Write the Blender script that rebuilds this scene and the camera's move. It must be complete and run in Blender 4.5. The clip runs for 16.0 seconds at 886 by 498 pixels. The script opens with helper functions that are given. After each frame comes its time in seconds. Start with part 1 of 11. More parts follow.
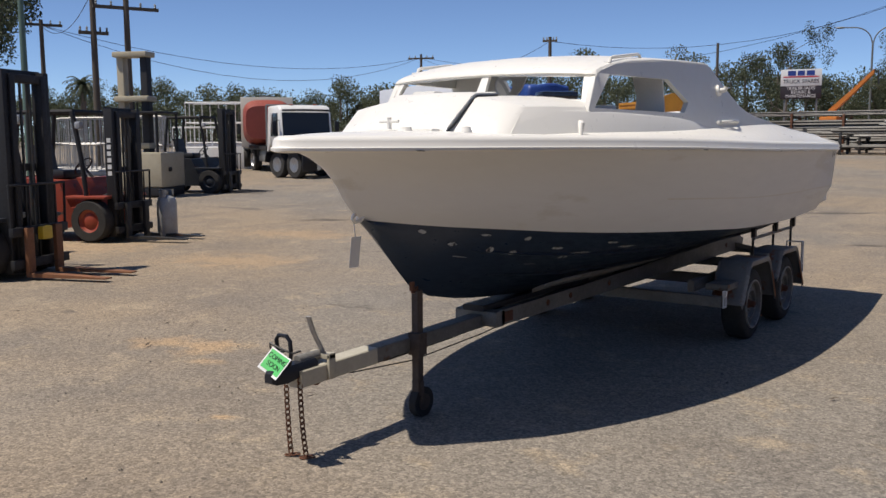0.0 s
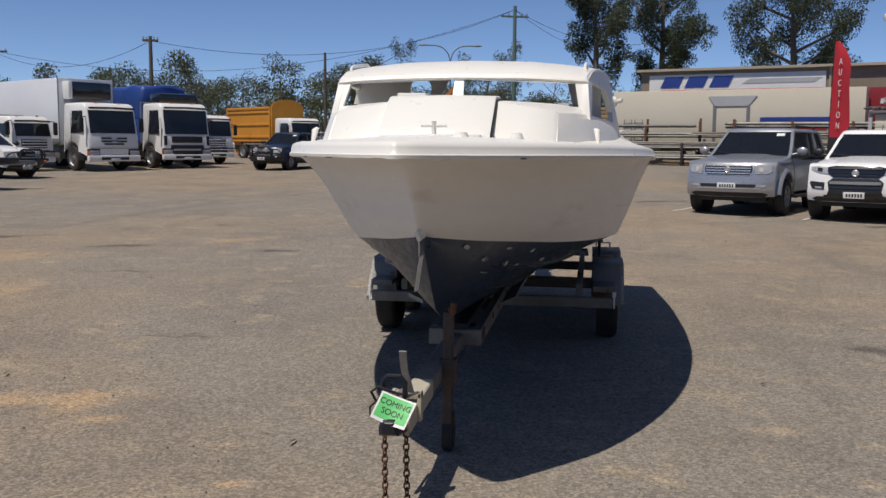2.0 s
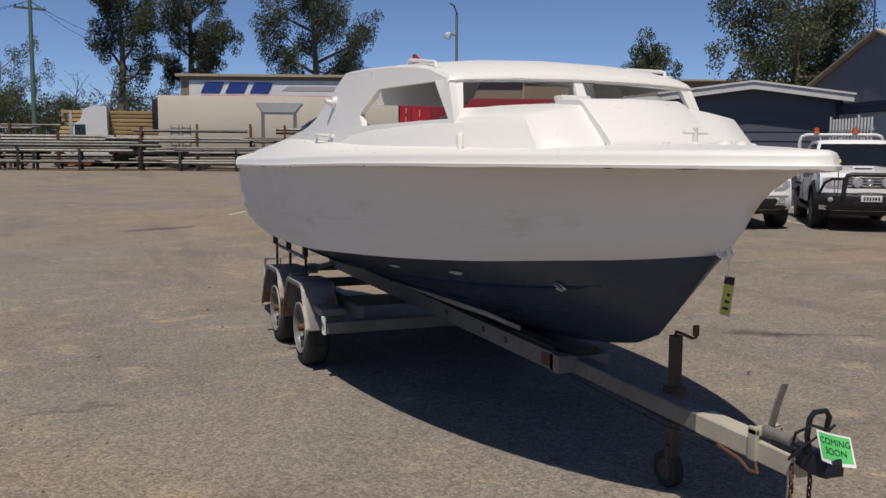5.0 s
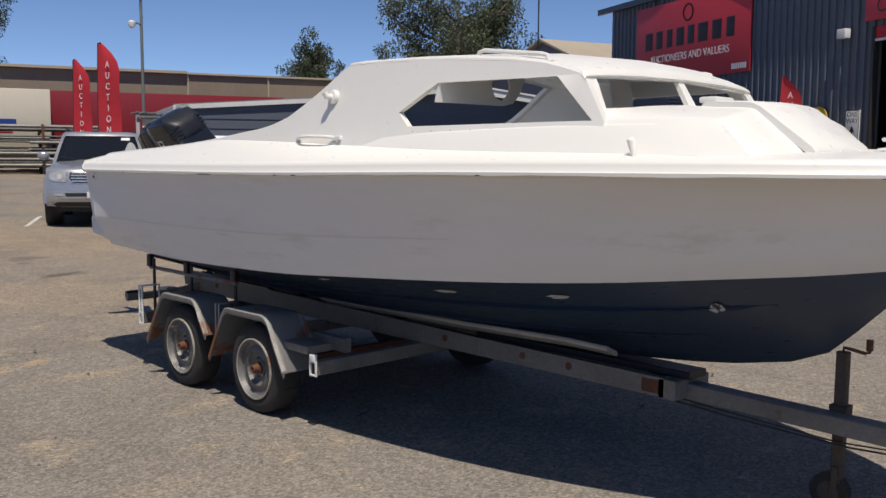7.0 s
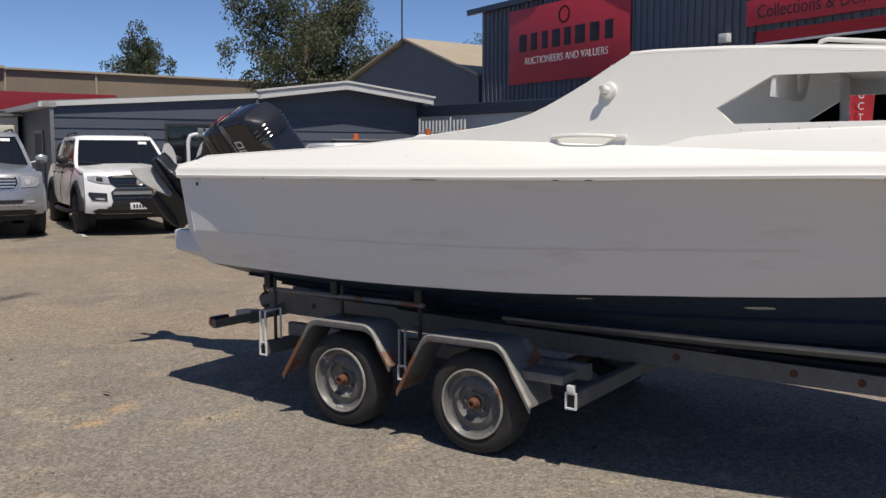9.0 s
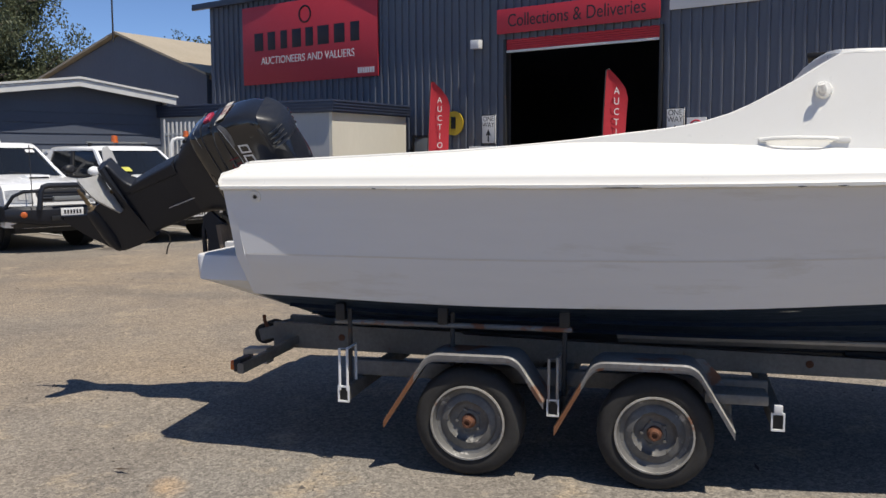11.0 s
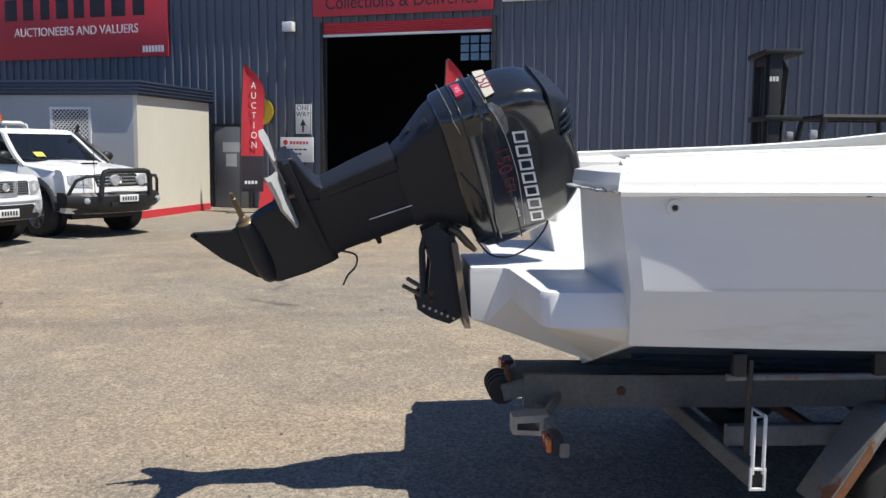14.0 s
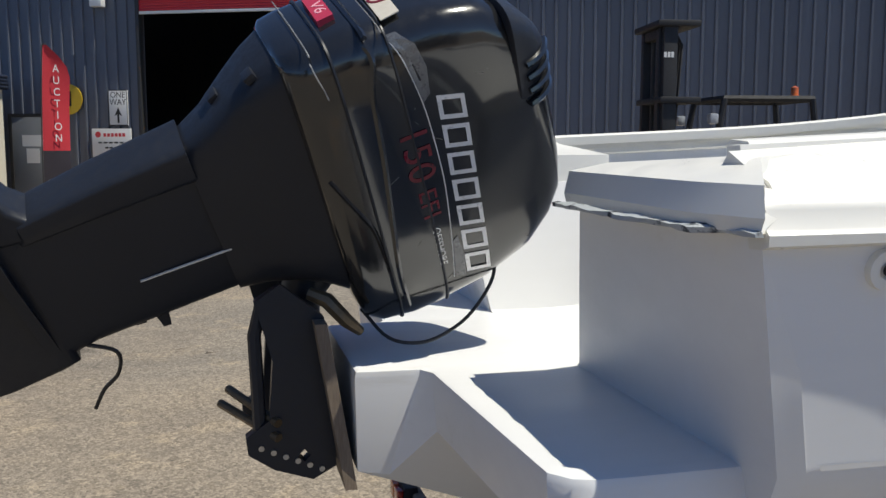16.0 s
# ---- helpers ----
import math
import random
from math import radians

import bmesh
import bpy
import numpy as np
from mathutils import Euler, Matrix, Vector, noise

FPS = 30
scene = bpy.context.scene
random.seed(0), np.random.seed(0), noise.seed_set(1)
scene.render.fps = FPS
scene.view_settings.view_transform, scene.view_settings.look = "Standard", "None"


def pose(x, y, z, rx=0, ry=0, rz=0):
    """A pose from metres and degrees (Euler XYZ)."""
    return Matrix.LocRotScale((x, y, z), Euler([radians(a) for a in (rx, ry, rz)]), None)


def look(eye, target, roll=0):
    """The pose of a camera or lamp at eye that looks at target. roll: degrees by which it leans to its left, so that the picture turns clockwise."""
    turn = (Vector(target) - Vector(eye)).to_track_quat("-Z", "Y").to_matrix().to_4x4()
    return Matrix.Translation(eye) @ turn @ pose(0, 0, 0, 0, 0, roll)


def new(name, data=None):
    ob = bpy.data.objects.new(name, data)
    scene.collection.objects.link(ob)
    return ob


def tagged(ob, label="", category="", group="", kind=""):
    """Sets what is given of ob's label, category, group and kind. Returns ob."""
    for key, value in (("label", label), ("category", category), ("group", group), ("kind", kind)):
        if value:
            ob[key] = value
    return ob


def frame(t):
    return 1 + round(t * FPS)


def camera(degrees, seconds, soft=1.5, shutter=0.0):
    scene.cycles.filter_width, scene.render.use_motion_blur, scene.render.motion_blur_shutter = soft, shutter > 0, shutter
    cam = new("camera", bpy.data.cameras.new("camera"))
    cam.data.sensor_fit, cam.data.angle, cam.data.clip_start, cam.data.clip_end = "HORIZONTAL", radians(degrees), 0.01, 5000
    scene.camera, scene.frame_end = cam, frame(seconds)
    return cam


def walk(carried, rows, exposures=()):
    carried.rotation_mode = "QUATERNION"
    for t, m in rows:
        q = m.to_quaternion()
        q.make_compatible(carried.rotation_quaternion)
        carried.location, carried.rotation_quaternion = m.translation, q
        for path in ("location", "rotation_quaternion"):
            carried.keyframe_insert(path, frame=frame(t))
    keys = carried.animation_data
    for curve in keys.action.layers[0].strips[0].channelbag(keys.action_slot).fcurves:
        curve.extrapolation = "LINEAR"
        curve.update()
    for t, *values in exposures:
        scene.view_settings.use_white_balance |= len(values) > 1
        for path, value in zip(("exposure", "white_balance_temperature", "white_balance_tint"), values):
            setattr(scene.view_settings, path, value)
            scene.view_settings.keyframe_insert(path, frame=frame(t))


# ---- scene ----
cam = camera(51.8, 16.0, soft=1.5)
PATH = [
    (0, (3.244, -3.17, 1.593), (2.089, -1.555, 1.353), -0.3),
    (0.5, (2.643, -3.348, 1.61), (1.623, -1.645, 1.374), -0.2),
    (1, (2.031, -3.501, 1.631), (1.219, -1.688, 1.397), 0.1),
    (1.5, (1.418, -3.6, 1.611), (0.824, -1.704, 1.379), 0.2),
    (2, (0.807, -3.687, 1.595), (0.487, -1.726, 1.368), 0.4),
    (2.5, (0.21, -3.715, 1.59), (0.116, -1.73, 1.366), 0.2),
    (3, (-0.404, -3.615, 1.604), (-0.335, -1.629, 1.382), 0.2),
    (3.5, (-1.005, -3.53, 1.621), (-0.762, -1.556, 1.404), 0.3),
    (4, (-1.578, -3.27, 1.592), (-1.16, -1.326, 1.376), 0.4),
    (4.5, (-2.102, -2.97, 1.593), (-1.532, -1.065, 1.378), 0.3),
    (5, (-2.575, -2.625, 1.592), (-1.843, -0.776, 1.383), 0.3),
    (5.2, (-2.748, -2.446, 1.574), (-1.945, -0.626, 1.365), 0.3),
    (7.3, (-4.353, -0.387, 1.622), (-2.909, 0.981, 1.415), 0.4),
    (7.5, (-4.496, -0.179, 1.603), (-3.017, 1.151, 1.397), 0.4),
    (8, (-4.803, 0.414, 1.633), (-3.243, 1.648, 1.425), 0.1),
    (8.5, (-5.055, 0.999, 1.628), (-3.448, 2.172, 1.423), -0.1),
    (9, (-5.191, 1.601, 1.617), (-3.547, 2.722, 1.41), 0.1),
    (9.2, (-5.226, 1.89, 1.647), (-3.56, 2.978, 1.441), 0.2),
    (11.3, (-5.597, 4.545, 1.616), (-3.645, 4.931, 1.412), 0.0),
    (11.5, (-5.603, 4.794, 1.608), (-3.642, 5.126, 1.402), 0.2),
    (12, (-5.534, 5.422, 1.608), (-3.557, 5.644, 1.4), 0.2),
    (12.5, (-5.38, 6.028, 1.614), (-3.395, 6.148, 1.405), 0.2),
    (13, (-5.092, 6.57, 1.604), (-3.103, 6.603, 1.392), 0.2),
    (13.5, (-4.772, 7.067, 1.595), (-2.784, 7.019, 1.381), 0.4),
    (14, (-4.36, 7.368, 1.618), (-2.377, 7.224, 1.403), 0.6),
    (14.5, (-3.838, 7.489, 1.641), (-1.868, 7.223, 1.422), 0.4),
    (15, (-3.271, 7.502, 1.63), (-1.328, 7.087, 1.407), 0.3),
    (15.5, (-2.765, 7.368, 1.607), (-0.849, 6.84, 1.38), 0.3),
    (16, (-2.26, 7.241, 1.604), (-0.333, 6.757, 1.372), 0.0),
]

walk(cam, [(t, look(eye, target, roll)) for t, eye, target, roll in PATH],
     exposures=[(0, 0.36, 6600, 12), (1.5, 0.12, 6560, 12), (2.5, 0.15, 6560, 12), (3.5, 0.14, 6560, 12), (4, -0.14, 6600, 13), (5, 0.02, 6600, 13), (7.3, 0.26, 6600, 12),
                (9, 0.30, 6600, 11), (11.5, 0.58, 6400, 10), (13, 0.86, 6300, 9), (14.5, 0.79, 6320, 7), (15.5, 0.56, 6400, 6), (16, 0.5, 6400, 6)])

# ---- daylight: a high sun ahead of the bow and a clear blue sky ----
SUN = Vector((-0.24, -0.39, 1.0)).normalized()
world = bpy.data.worlds.new("world")
scene.world = world
world.use_nodes = True
wn = world.node_tree
sky = wn.nodes.new("ShaderNodeTexSky")
sky.sky_type, sky.sun_disc = "NISHITA", False
sky.sun_elevation, sky.sun_rotation = math.asin(SUN.z), math.atan2(SUN.x, SUN.y)
sky.altitude = 5000.0
sky.air_density, sky.dust_density, sky.ozone_density = 1.0, 0.1, 5.0
deep = wn.nodes.new("ShaderNodeHueSaturation")
deep.inputs["Hue"].default_value, deep.inputs["Saturation"].default_value = 0.5015, 1.0
wn.links.new(sky.outputs[0], deep.inputs["Color"])
wn.links.new(deep.outputs[0], wn.nodes["Background"].inputs[0])
wn.nodes["Background"].inputs[1].default_value = 0.094
sun = new("sun", bpy.data.lights.new("sun", "SUN"))
sun.data.energy, sun.data.angle, sun.data.color = 3.65, radians(0.53), (1.0, 0.93, 0.82)
sun.matrix_world = look(SUN * 50, (0, 0, 0))

# ---- materials ----
def mat(name, color, rough=0.5, metal=0.0, dark=None, big=1.5, fine=40.0, mix=0.5, bump=0.0, coat=0.0, spec=0.5,
        stain=None, stain_scale=3.0, stain_at=0.62, stretch=(1, 1, 1), per_piece=0.0, rough_var=0.12):
    """A procedural surface: a colour that drifts to a second one, fine grain, bump, and stains with edges of their own."""
    m = bpy.data.materials.new(name)
    m.use_nodes = True
    n, l = m.node_tree.nodes, m.node_tree.links
    b = n["Principled BSDF"]
    tc = n.new("ShaderNodeTexCoord")
    mp = n.new("ShaderNodeMapping")
    mp.inputs["Scale"].default_value = stretch
    l.new(tc.outputs["Object"], mp.inputs[0])

    def noise_tex(scale, detail=5.0, roughness=0.6):
        t = n.new("ShaderNodeTexNoise")
        t.inputs["Scale"].default_value = scale
        t.inputs["Detail"].default_value = detail
        t.inputs["Roughness"].default_value = roughness
        l.new(mp.outputs[0], t.inputs["Vector"])
        return t

    def blend(fac, a, c, kind="MIX"):
        x = n.new("ShaderNodeMix")
        x.data_type, x.blend_type = "RGBA", kind
        if isinstance(fac, float):
            x.inputs[0].default_value = fac
        else:
            l.new(fac, x.inputs[0])
        for sock, v in ((x.inputs[6], a), (x.inputs[7], c)):
            if isinstance(v, tuple):
                sock.default_value = (*v, 1)
            else:
                l.new(v, sock)
        return x.outputs[2]

    def ramp(src, lo, hi, a=0.0, c=1.0):
        r = n.new("ShaderNodeMapRange")
        r.inputs[1].default_value, r.inputs[2].default_value = lo, hi
        r.inputs[3].default_value, r.inputs[4].default_value = a, c
        l.new(src, r.inputs[0])
        return r.outputs[0]

    large, small = noise_tex(big), noise_tex(fine, 3.0, 0.7)
    dark = dark or tuple(v * 0.75 for v in color)
    col = blend(ramp(large.outputs[0], 0.35, 0.68, 0.0, mix), color, dark)
    col = blend(ramp(small.outputs[0], 0.3, 0.7, 0.0, mix * 0.6), col, dark)
    if per_piece:
        oi = n.new("ShaderNodeObjectInfo")
        hsv = n.new("ShaderNodeHueSaturation")
        l.new(ramp(oi.outputs["Random"], 0, 1, 1 - per_piece, 1 + per_piece), hsv.inputs["Value"])
        l.new(col, hsv.inputs["Color"])
        col = hsv.outputs[0]
    if stain:
        st = noise_tex(stain_scale, 8.0, 0.65)
        col = blend(ramp(st.outputs[0], stain_at, stain_at + 0.06), col, stain)
    l.new(col, b.inputs["Base Color"])
    l.new(ramp(small.outputs[0], 0.3, 0.7, max(0.03, rough - rough_var), min(1.0, rough + rough_var)), b.inputs["Roughness"])
    b.inputs["Metallic"].default_value = metal
    b.inputs["Specular IOR Level"].default_value = spec
    b.inputs["Coat Weight"].default_value = coat
    b.inputs["Coat Roughness"].default_value = 0.08
    if bump:
        bp = n.new("ShaderNodeBump")
        bp.inputs["Strength"].default_value = 0.5
        bp.inputs["Distance"].default_value = bump
        l.new(small.outputs[0], bp.inputs["Height"])
        l.new(bp.outputs[0], b.inputs["Normal"])
    return m


def glass(name, tint=(0.02, 0.025, 0.03), alpha=0.75):
    """Tinted vehicle glass: glossy, partly see-through."""
    m = bpy.data.materials.new(name)
    m.use_nodes = True
    n, l = m.node_tree.nodes, m.node_tree.links
    b = n["Principled BSDF"]
    b.inputs["Base Color"].default_value = (*tint, 1)
    b.inputs["Roughness"].default_value = 0.04
    tr = n.new("ShaderNodeBsdfTransparent")
    mx = n.new("ShaderNodeMixShader")
    mx.inputs[0].default_value = alpha
    l.new(tr.outputs[0], mx.inputs[1])
    l.new(b.outputs[0], mx.inputs[2])
    l.new(mx.outputs[0], n["Material Output"].inputs[0])
    return m


GELCOAT = mat("white_gelcoat", (0.785, 0.772, 0.725), 0.38, dark=(0.735, 0.718, 0.662), big=0.9, fine=14, mix=0.45, bump=0.0006)
HULLWHITE = mat("hull_paint", (0.765, 0.765, 0.76), 0.45, dark=(0.70, 0.698, 0.69), big=0.7, fine=9, mix=0.55, bump=0.0006, stretch=(1, 0.25, 1.6), stain=(0.665, 0.65, 0.615), stain_scale=1.6, stain_at=0.58)
LINER = mat("cabin_lining", (0.66, 0.66, 0.65), 0.6, big=2, fine=60, mix=0.35, bump=0.001)
ANTIFOUL = mat("antifouling", (0.026, 0.045, 0.080), 0.38, dark=(0.018, 0.028, 0.048), big=1.3, fine=24, mix=0.8, bump=0.0012,
               stain=(0.055, 0.065, 0.075), stain_scale=5.0, stain_at=0.66, stretch=(1, 0.22, 1))
FILLER = mat("bare_filler", (0.44, 0.465, 0.48), 0.7, big=12, fine=80, mix=0.6, stain=(0.03, 0.035, 0.045), stain_scale=22, stain_at=0.56)
BLACKPAINT = mat("black_gloss", (0.011, 0.012, 0.014), 0.16, dark=(0.018, 0.018, 0.02), big=3, fine=30, mix=0.5, coat=0.6, rough_var=0.06)
SATINBLACK = mat("satin_black", (0.0130, 0.0155, 0.0225), 0.42, dark=(0.019, 0.0215, 0.029), big=4, fine=50, mix=0.6, bump=0.0006, spec=0.32)
BLACKPLASTIC = mat("black_plastic", (0.018, 0.018, 0.02), 0.5, fine=120, mix=0.4)
RUBBER = mat("tyre_rubber", (0.020, 0.0195, 0.019), 0.85, dark=(0.046, 0.042, 0.038), big=9, fine=60, mix=0.55, bump=0.002)
GALV = mat("weathered_galvanised", (0.235, 0.23, 0.215), 0.6, metal=0.25, dark=(0.12, 0.112, 0.10), big=3, fine=45, mix=0.7, bump=0.001,
           stain=(0.14, 0.075, 0.04), stain_scale=6, stain_at=0.64)
GALVLIGHT = mat("bright_galvanised", (0.42, 0.42, 0.41), 0.45, metal=0.5, dark=(0.26, 0.25, 0.24), big=4, fine=40, mix=0.6, bump=0.0008,
                stain=(0.2, 0.1, 0.05), stain_scale=7, stain_at=0.68)
RUST = mat("rusted_steel", (0.17, 0.065, 0.03), 0.85, dark=(0.075, 0.035, 0.022), big=14, fine=70, mix=0.8, bump=0.0015)
RUSTPAINT = mat("rusty_grey_paint", (0.23, 0.23, 0.225), 0.5, metal=0.2, dark=(0.15, 0.145, 0.14), big=3, fine=40, mix=0.6, bump=0.0012,
                stain=(0.22, 0.09, 0.045), stain_scale=4.5, stain_at=0.55)
STEEL = mat("dull_steel", (0.45, 0.44, 0.42), 0.38, metal=0.85, dark=(0.25, 0.24, 0.22), fine=50, mix=0.6)
CHROME = mat("chrome", (0.70, 0.69, 0.66), 0.30, metal=0.75, mix=0.3, rough_var=0.08)
LAMPBOWL = mat("lamp_bowl", (0.62, 0.62, 0.60), 0.3, dark=(0.35, 0.35, 0.34), big=20, fine=80, mix=0.6)
WOOD = mat("weathered_wood", (0.24, 0.19, 0.14), 0.8, dark=(0.13, 0.10, 0.075), big=5, fine=40, mix=0.8, bump=0.002, stretch=(6, 6, 0.6))
BONE = mat("bone_paint", (0.50, 0.47, 0.38), 0.5, dark=(0.34, 0.31, 0.24), big=6, fine=40, mix=0.5, stain=(0.16, 0.10, 0.06), stain_scale=9, stain_at=0.66)
REDLENS = mat("red_lens", (0.35, 0.02, 0.015), 0.2, coat=0.4)
AMBERLENS = mat("amber_lens", (0.55, 0.12, 0.02), 0.25, coat=0.4)
TAGGREEN = mat("green_card", (0.10, 0.55, 0.15), 0.5, dark=(0.09, 0.48, 0.13), fine=60, mix=0.3)
TAGWHITE = mat("white_card", (0.75, 0.75, 0.74), 0.5, mix=0.2)
TAGYELLOW = mat("yellow_card", (0.60, 0.58, 0.10), 0.5, mix=0.3)
INK = mat("black_ink", (0.012, 0.012, 0.012), 0.5, mix=0.2)
SILVER = mat("silver_decal", (0.72, 0.72, 0.73), 0.35, metal=0.3, mix=0.3, fine=60, stain=(0.05, 0.05, 0.05), stain_scale=40, stain_at=0.68)
REDDECAL = mat("red_decal", (0.42, 0.03, 0.07), 0.4, mix=0.3)

# ---- building tools ----
from mathutils import geometry


def thing(name, label, category, base=(0, 0, 0), group="", kind=""):
    """An Empty at the base of a thing; its parts are meshes under it."""
    ob = new(name)
    ob.empty_display_size = 0.1
    ob.location = base
    return tagged(ob, label, category, group, kind)


def link(name, bm, material, parent=None, label="", smooth=40.0, recalc=True):
    """One bmesh as one mesh object."""
    if recalc:
        bmesh.ops.recalc_face_normals(bm, faces=bm.faces)
    me = bpy.data.meshes.new(name)
    bm.to_mesh(me)
    bm.free()
    me.materials.append(material)
    if smooth:
        me.polygons.foreach_set("use_smooth", [True] * len(me.polygons))
        me.set_sharp_from_angle(angle=radians(smooth))
    ob = new(name, me)
    if parent is not None:
        ob.parent = parent
        if parent.data is None:
            ob.matrix_parent_inverse = Matrix.Translation(-Vector(parent.location))
    if label:
        ob["label"] = label
    return ob


part = link


def share(name, me, parent, m):
    """A further piece on a mesh that is already there."""
    ob = new(name, me)
    ob.parent = parent
    ob.matrix_basis = m
    return ob


def BM():
    return bmesh.new()


def box(bm, x0, x1, y0, y1, z0, z1, bev=0.0, m=None, seg=2):
    vs = bmesh.ops.create_cube(bm, size=1)["verts"]
    for v in vs:
        v.co = Vector(((x0 + x1) / 2 + v.co.x * (x1 - x0), (y0 + y1) / 2 + v.co.y * (y1 - y0), (z0 + z1) / 2 + v.co.z * (z1 - z0)))
    if bev:
        es = list({e for v in vs for e in v.link_edges})
        r = bmesh.ops.bevel(bm, geom=es, offset=bev, segments=seg, profile=0.6, affect="EDGES")
        vs = list({v for f in r["faces"] for v in f.verts} | {v for v in vs if v.is_valid})
    if m is not None:
        bmesh.ops.transform(bm, matrix=m, verts=vs)
    return vs


def ring_at(p, d, r, seg, up=None, squash=1.0):
    d = Vector(d).normalized()
    up = Vector(up) if up is not None else (Vector((0, 0, 1)) if abs(d.z) < 0.9 else Vector((1, 0, 0)))
    s = d.cross(up).normalized()
    t = s.cross(d).normalized()
    return [Vector(p) + s * (math.cos(2 * math.pi * k / seg) * r) + t * (math.sin(2 * math.pi * k / seg) * r * squash) for k in range(seg)]


def loft(bm, rings, closed=True, caps=True, wrap=False):
    """Skin through rows of points; closed: each row is a ring; wrap: the last row meets the first."""
    rows = [[bm.verts.new(p) for p in r] for r in rings]
    k = len(rows[0])
    pairs = list(zip(rows, rows[1:])) + ([(rows[-1], rows[0])] if wrap else [])
    for a, b in pairs:
        for i in range(k if closed else k - 1):
            j = (i + 1) % k
            try:
                bm.faces.new((a[i], a[j], b[j], b[i]))
            except ValueError:
                pass
    if caps and closed and not wrap:
        bm.faces.new(rows[0][::-1])
        bm.faces.new(rows[-1])
    return rows


def cyl(bm, p0, p1, r0, r1=None, seg=16, caps=True):
    p0, p1 = Vector(p0), Vector(p1)
    loft(bm, [ring_at(p0, p1 - p0, r0, seg), ring_at(p1, p1 - p0, r0 if r1 is None else r1, seg)], caps=caps)


def tube(bm, pts, r, seg=8, closed=False):
    """A round bar along a line of points."""
    pts = [Vector(p) for p in pts]
    k, rings, up = len(pts), [], None
    for i, p in enumerate(pts):
        a = pts[(i - 1) % k] if closed or i else pts[0]
        b = pts[(i + 1) % k] if closed or i < k - 1 else pts[-1]
        d = (b - a).normalized()
        if up is None:
            up = Vector((0, 0, 1)) if abs(d.z) < 0.9 else Vector((1, 0, 0))
        s = d.cross(up).normalized()
        up = s.cross(d).normalized()
        rings.append(ring_at(p, d, r if not isinstance(r, (list, tuple)) else r[i], seg, up))
    loft(bm, rings, caps=not closed, wrap=closed)


def lathe(bm, prof, centre, axis, seg=24):
    """Turn a profile of (radius, height) about an axis."""
    loft(bm, [ring_at(Vector(centre) + Vector(axis).normalized() * h, axis, max(r, 1e-4), seg) for r, h in prof])


def curve(pts, n=5):
    """A rounded line through a few points."""
    p = [Vector(q) for q in pts]
    p = [p[0] * 2 - p[1]] + p + [p[-1] * 2 - p[-2]]
    out = []
    for a, b, c, d in zip(p, p[1:], p[2:], p[3:]):
        for k in range(n):
            t = k / n
            out.append(0.5 * (2 * b + (c - a) * t + (2 * a - 5 * b + 4 * c - d) * t * t + (3 * b - a - 3 * c + d) * t ** 3))
    return out + [p[-2]]


def lathe_ring(bm, prof, centre, axis, seg=24):
    """A turned ring: the profile closes on itself."""
    loft(bm, [ring_at(Vector(centre) + Vector(axis).normalized() * h, axis, r, seg) for r, h in prof], caps=False, wrap=True)


def plate(bm, outline, holes, fn, th, cuts=(), vcuts=()):
    """A sheet with holes: outline in (u, v), laid into space by fn(u, v, depth), th thick; cuts, vcuts: values of u and v where it may bend."""
    loops = [[Vector((u, v, 0)) for u, v in lp] for lp in (outline, *holes)]
    flat = [p for lp in loops for p in lp]
    b2 = bmesh.new()
    vs = [b2.verts.new(p) for p in flat]
    for tri in geometry.tessellate_polygon(loops):
        try:
            b2.faces.new([vs[i] for i in tri])
        except ValueError:
            pass
    for c in cuts:
        bmesh.ops.bisect_plane(b2, geom=b2.verts[:] + b2.edges[:] + b2.faces[:], plane_co=(c, 0, 0), plane_no=(1, 0, 0), dist=1e-5)
    for c in vcuts:
        bmesh.ops.bisect_plane(b2, geom=b2.verts[:] + b2.edges[:] + b2.faces[:], plane_co=(0, c, 0), plane_no=(0, 1, 0), dist=1e-5)
    b2.verts.index_update()
    top = {v: bm.verts.new(fn(v.co.x, v.co.y, 0.0)) for v in b2.verts}
    bot = {v: bm.verts.new(fn(v.co.x, v.co.y, th)) for v in b2.verts}
    for f in b2.faces:
        bm.faces.new([top[v] for v in f.verts])
        bm.faces.new([bot[v] for v in reversed(f.verts)])
    for e in b2.edges:
        if len(e.link_faces) == 1:
            a, b = e.verts
            bm.faces.new((top[a], top[b], bot[b], bot[a]))
    b2.free()


def spl(xs, ys, x):
    """A smooth curve through (xs, ys)."""
    if x <= xs[0]:
        return ys[0]
    if x >= xs[-1]:
        return ys[-1]
    i = max(k for k in range(len(xs) - 1) if xs[k] <= x)
    def slope(k):
        if k == 0:
            return (ys[1] - ys[0]) / (xs[1] - xs[0])
        if k == len(xs) - 1:
            return (ys[-1] - ys[-2]) / (xs[-1] - xs[-2])
        a, b = (ys[k] - ys[k - 1]) / (xs[k] - xs[k - 1]), (ys[k + 1] - ys[k]) / (xs[k + 1] - xs[k])
        return 0.0 if a * b <= 0 else 2 * a * b / (a + b)
    h = xs[i + 1] - xs[i]
    t = (x - xs[i]) / h
    return ((2 * t ** 3 - 3 * t ** 2 + 1) * ys[i] + (t ** 3 - 2 * t ** 2 + t) * h * slope(i)
            + (-2 * t ** 3 + 3 * t ** 2) * ys[i + 1] + (t ** 3 - t ** 2) * h * slope(i + 1))


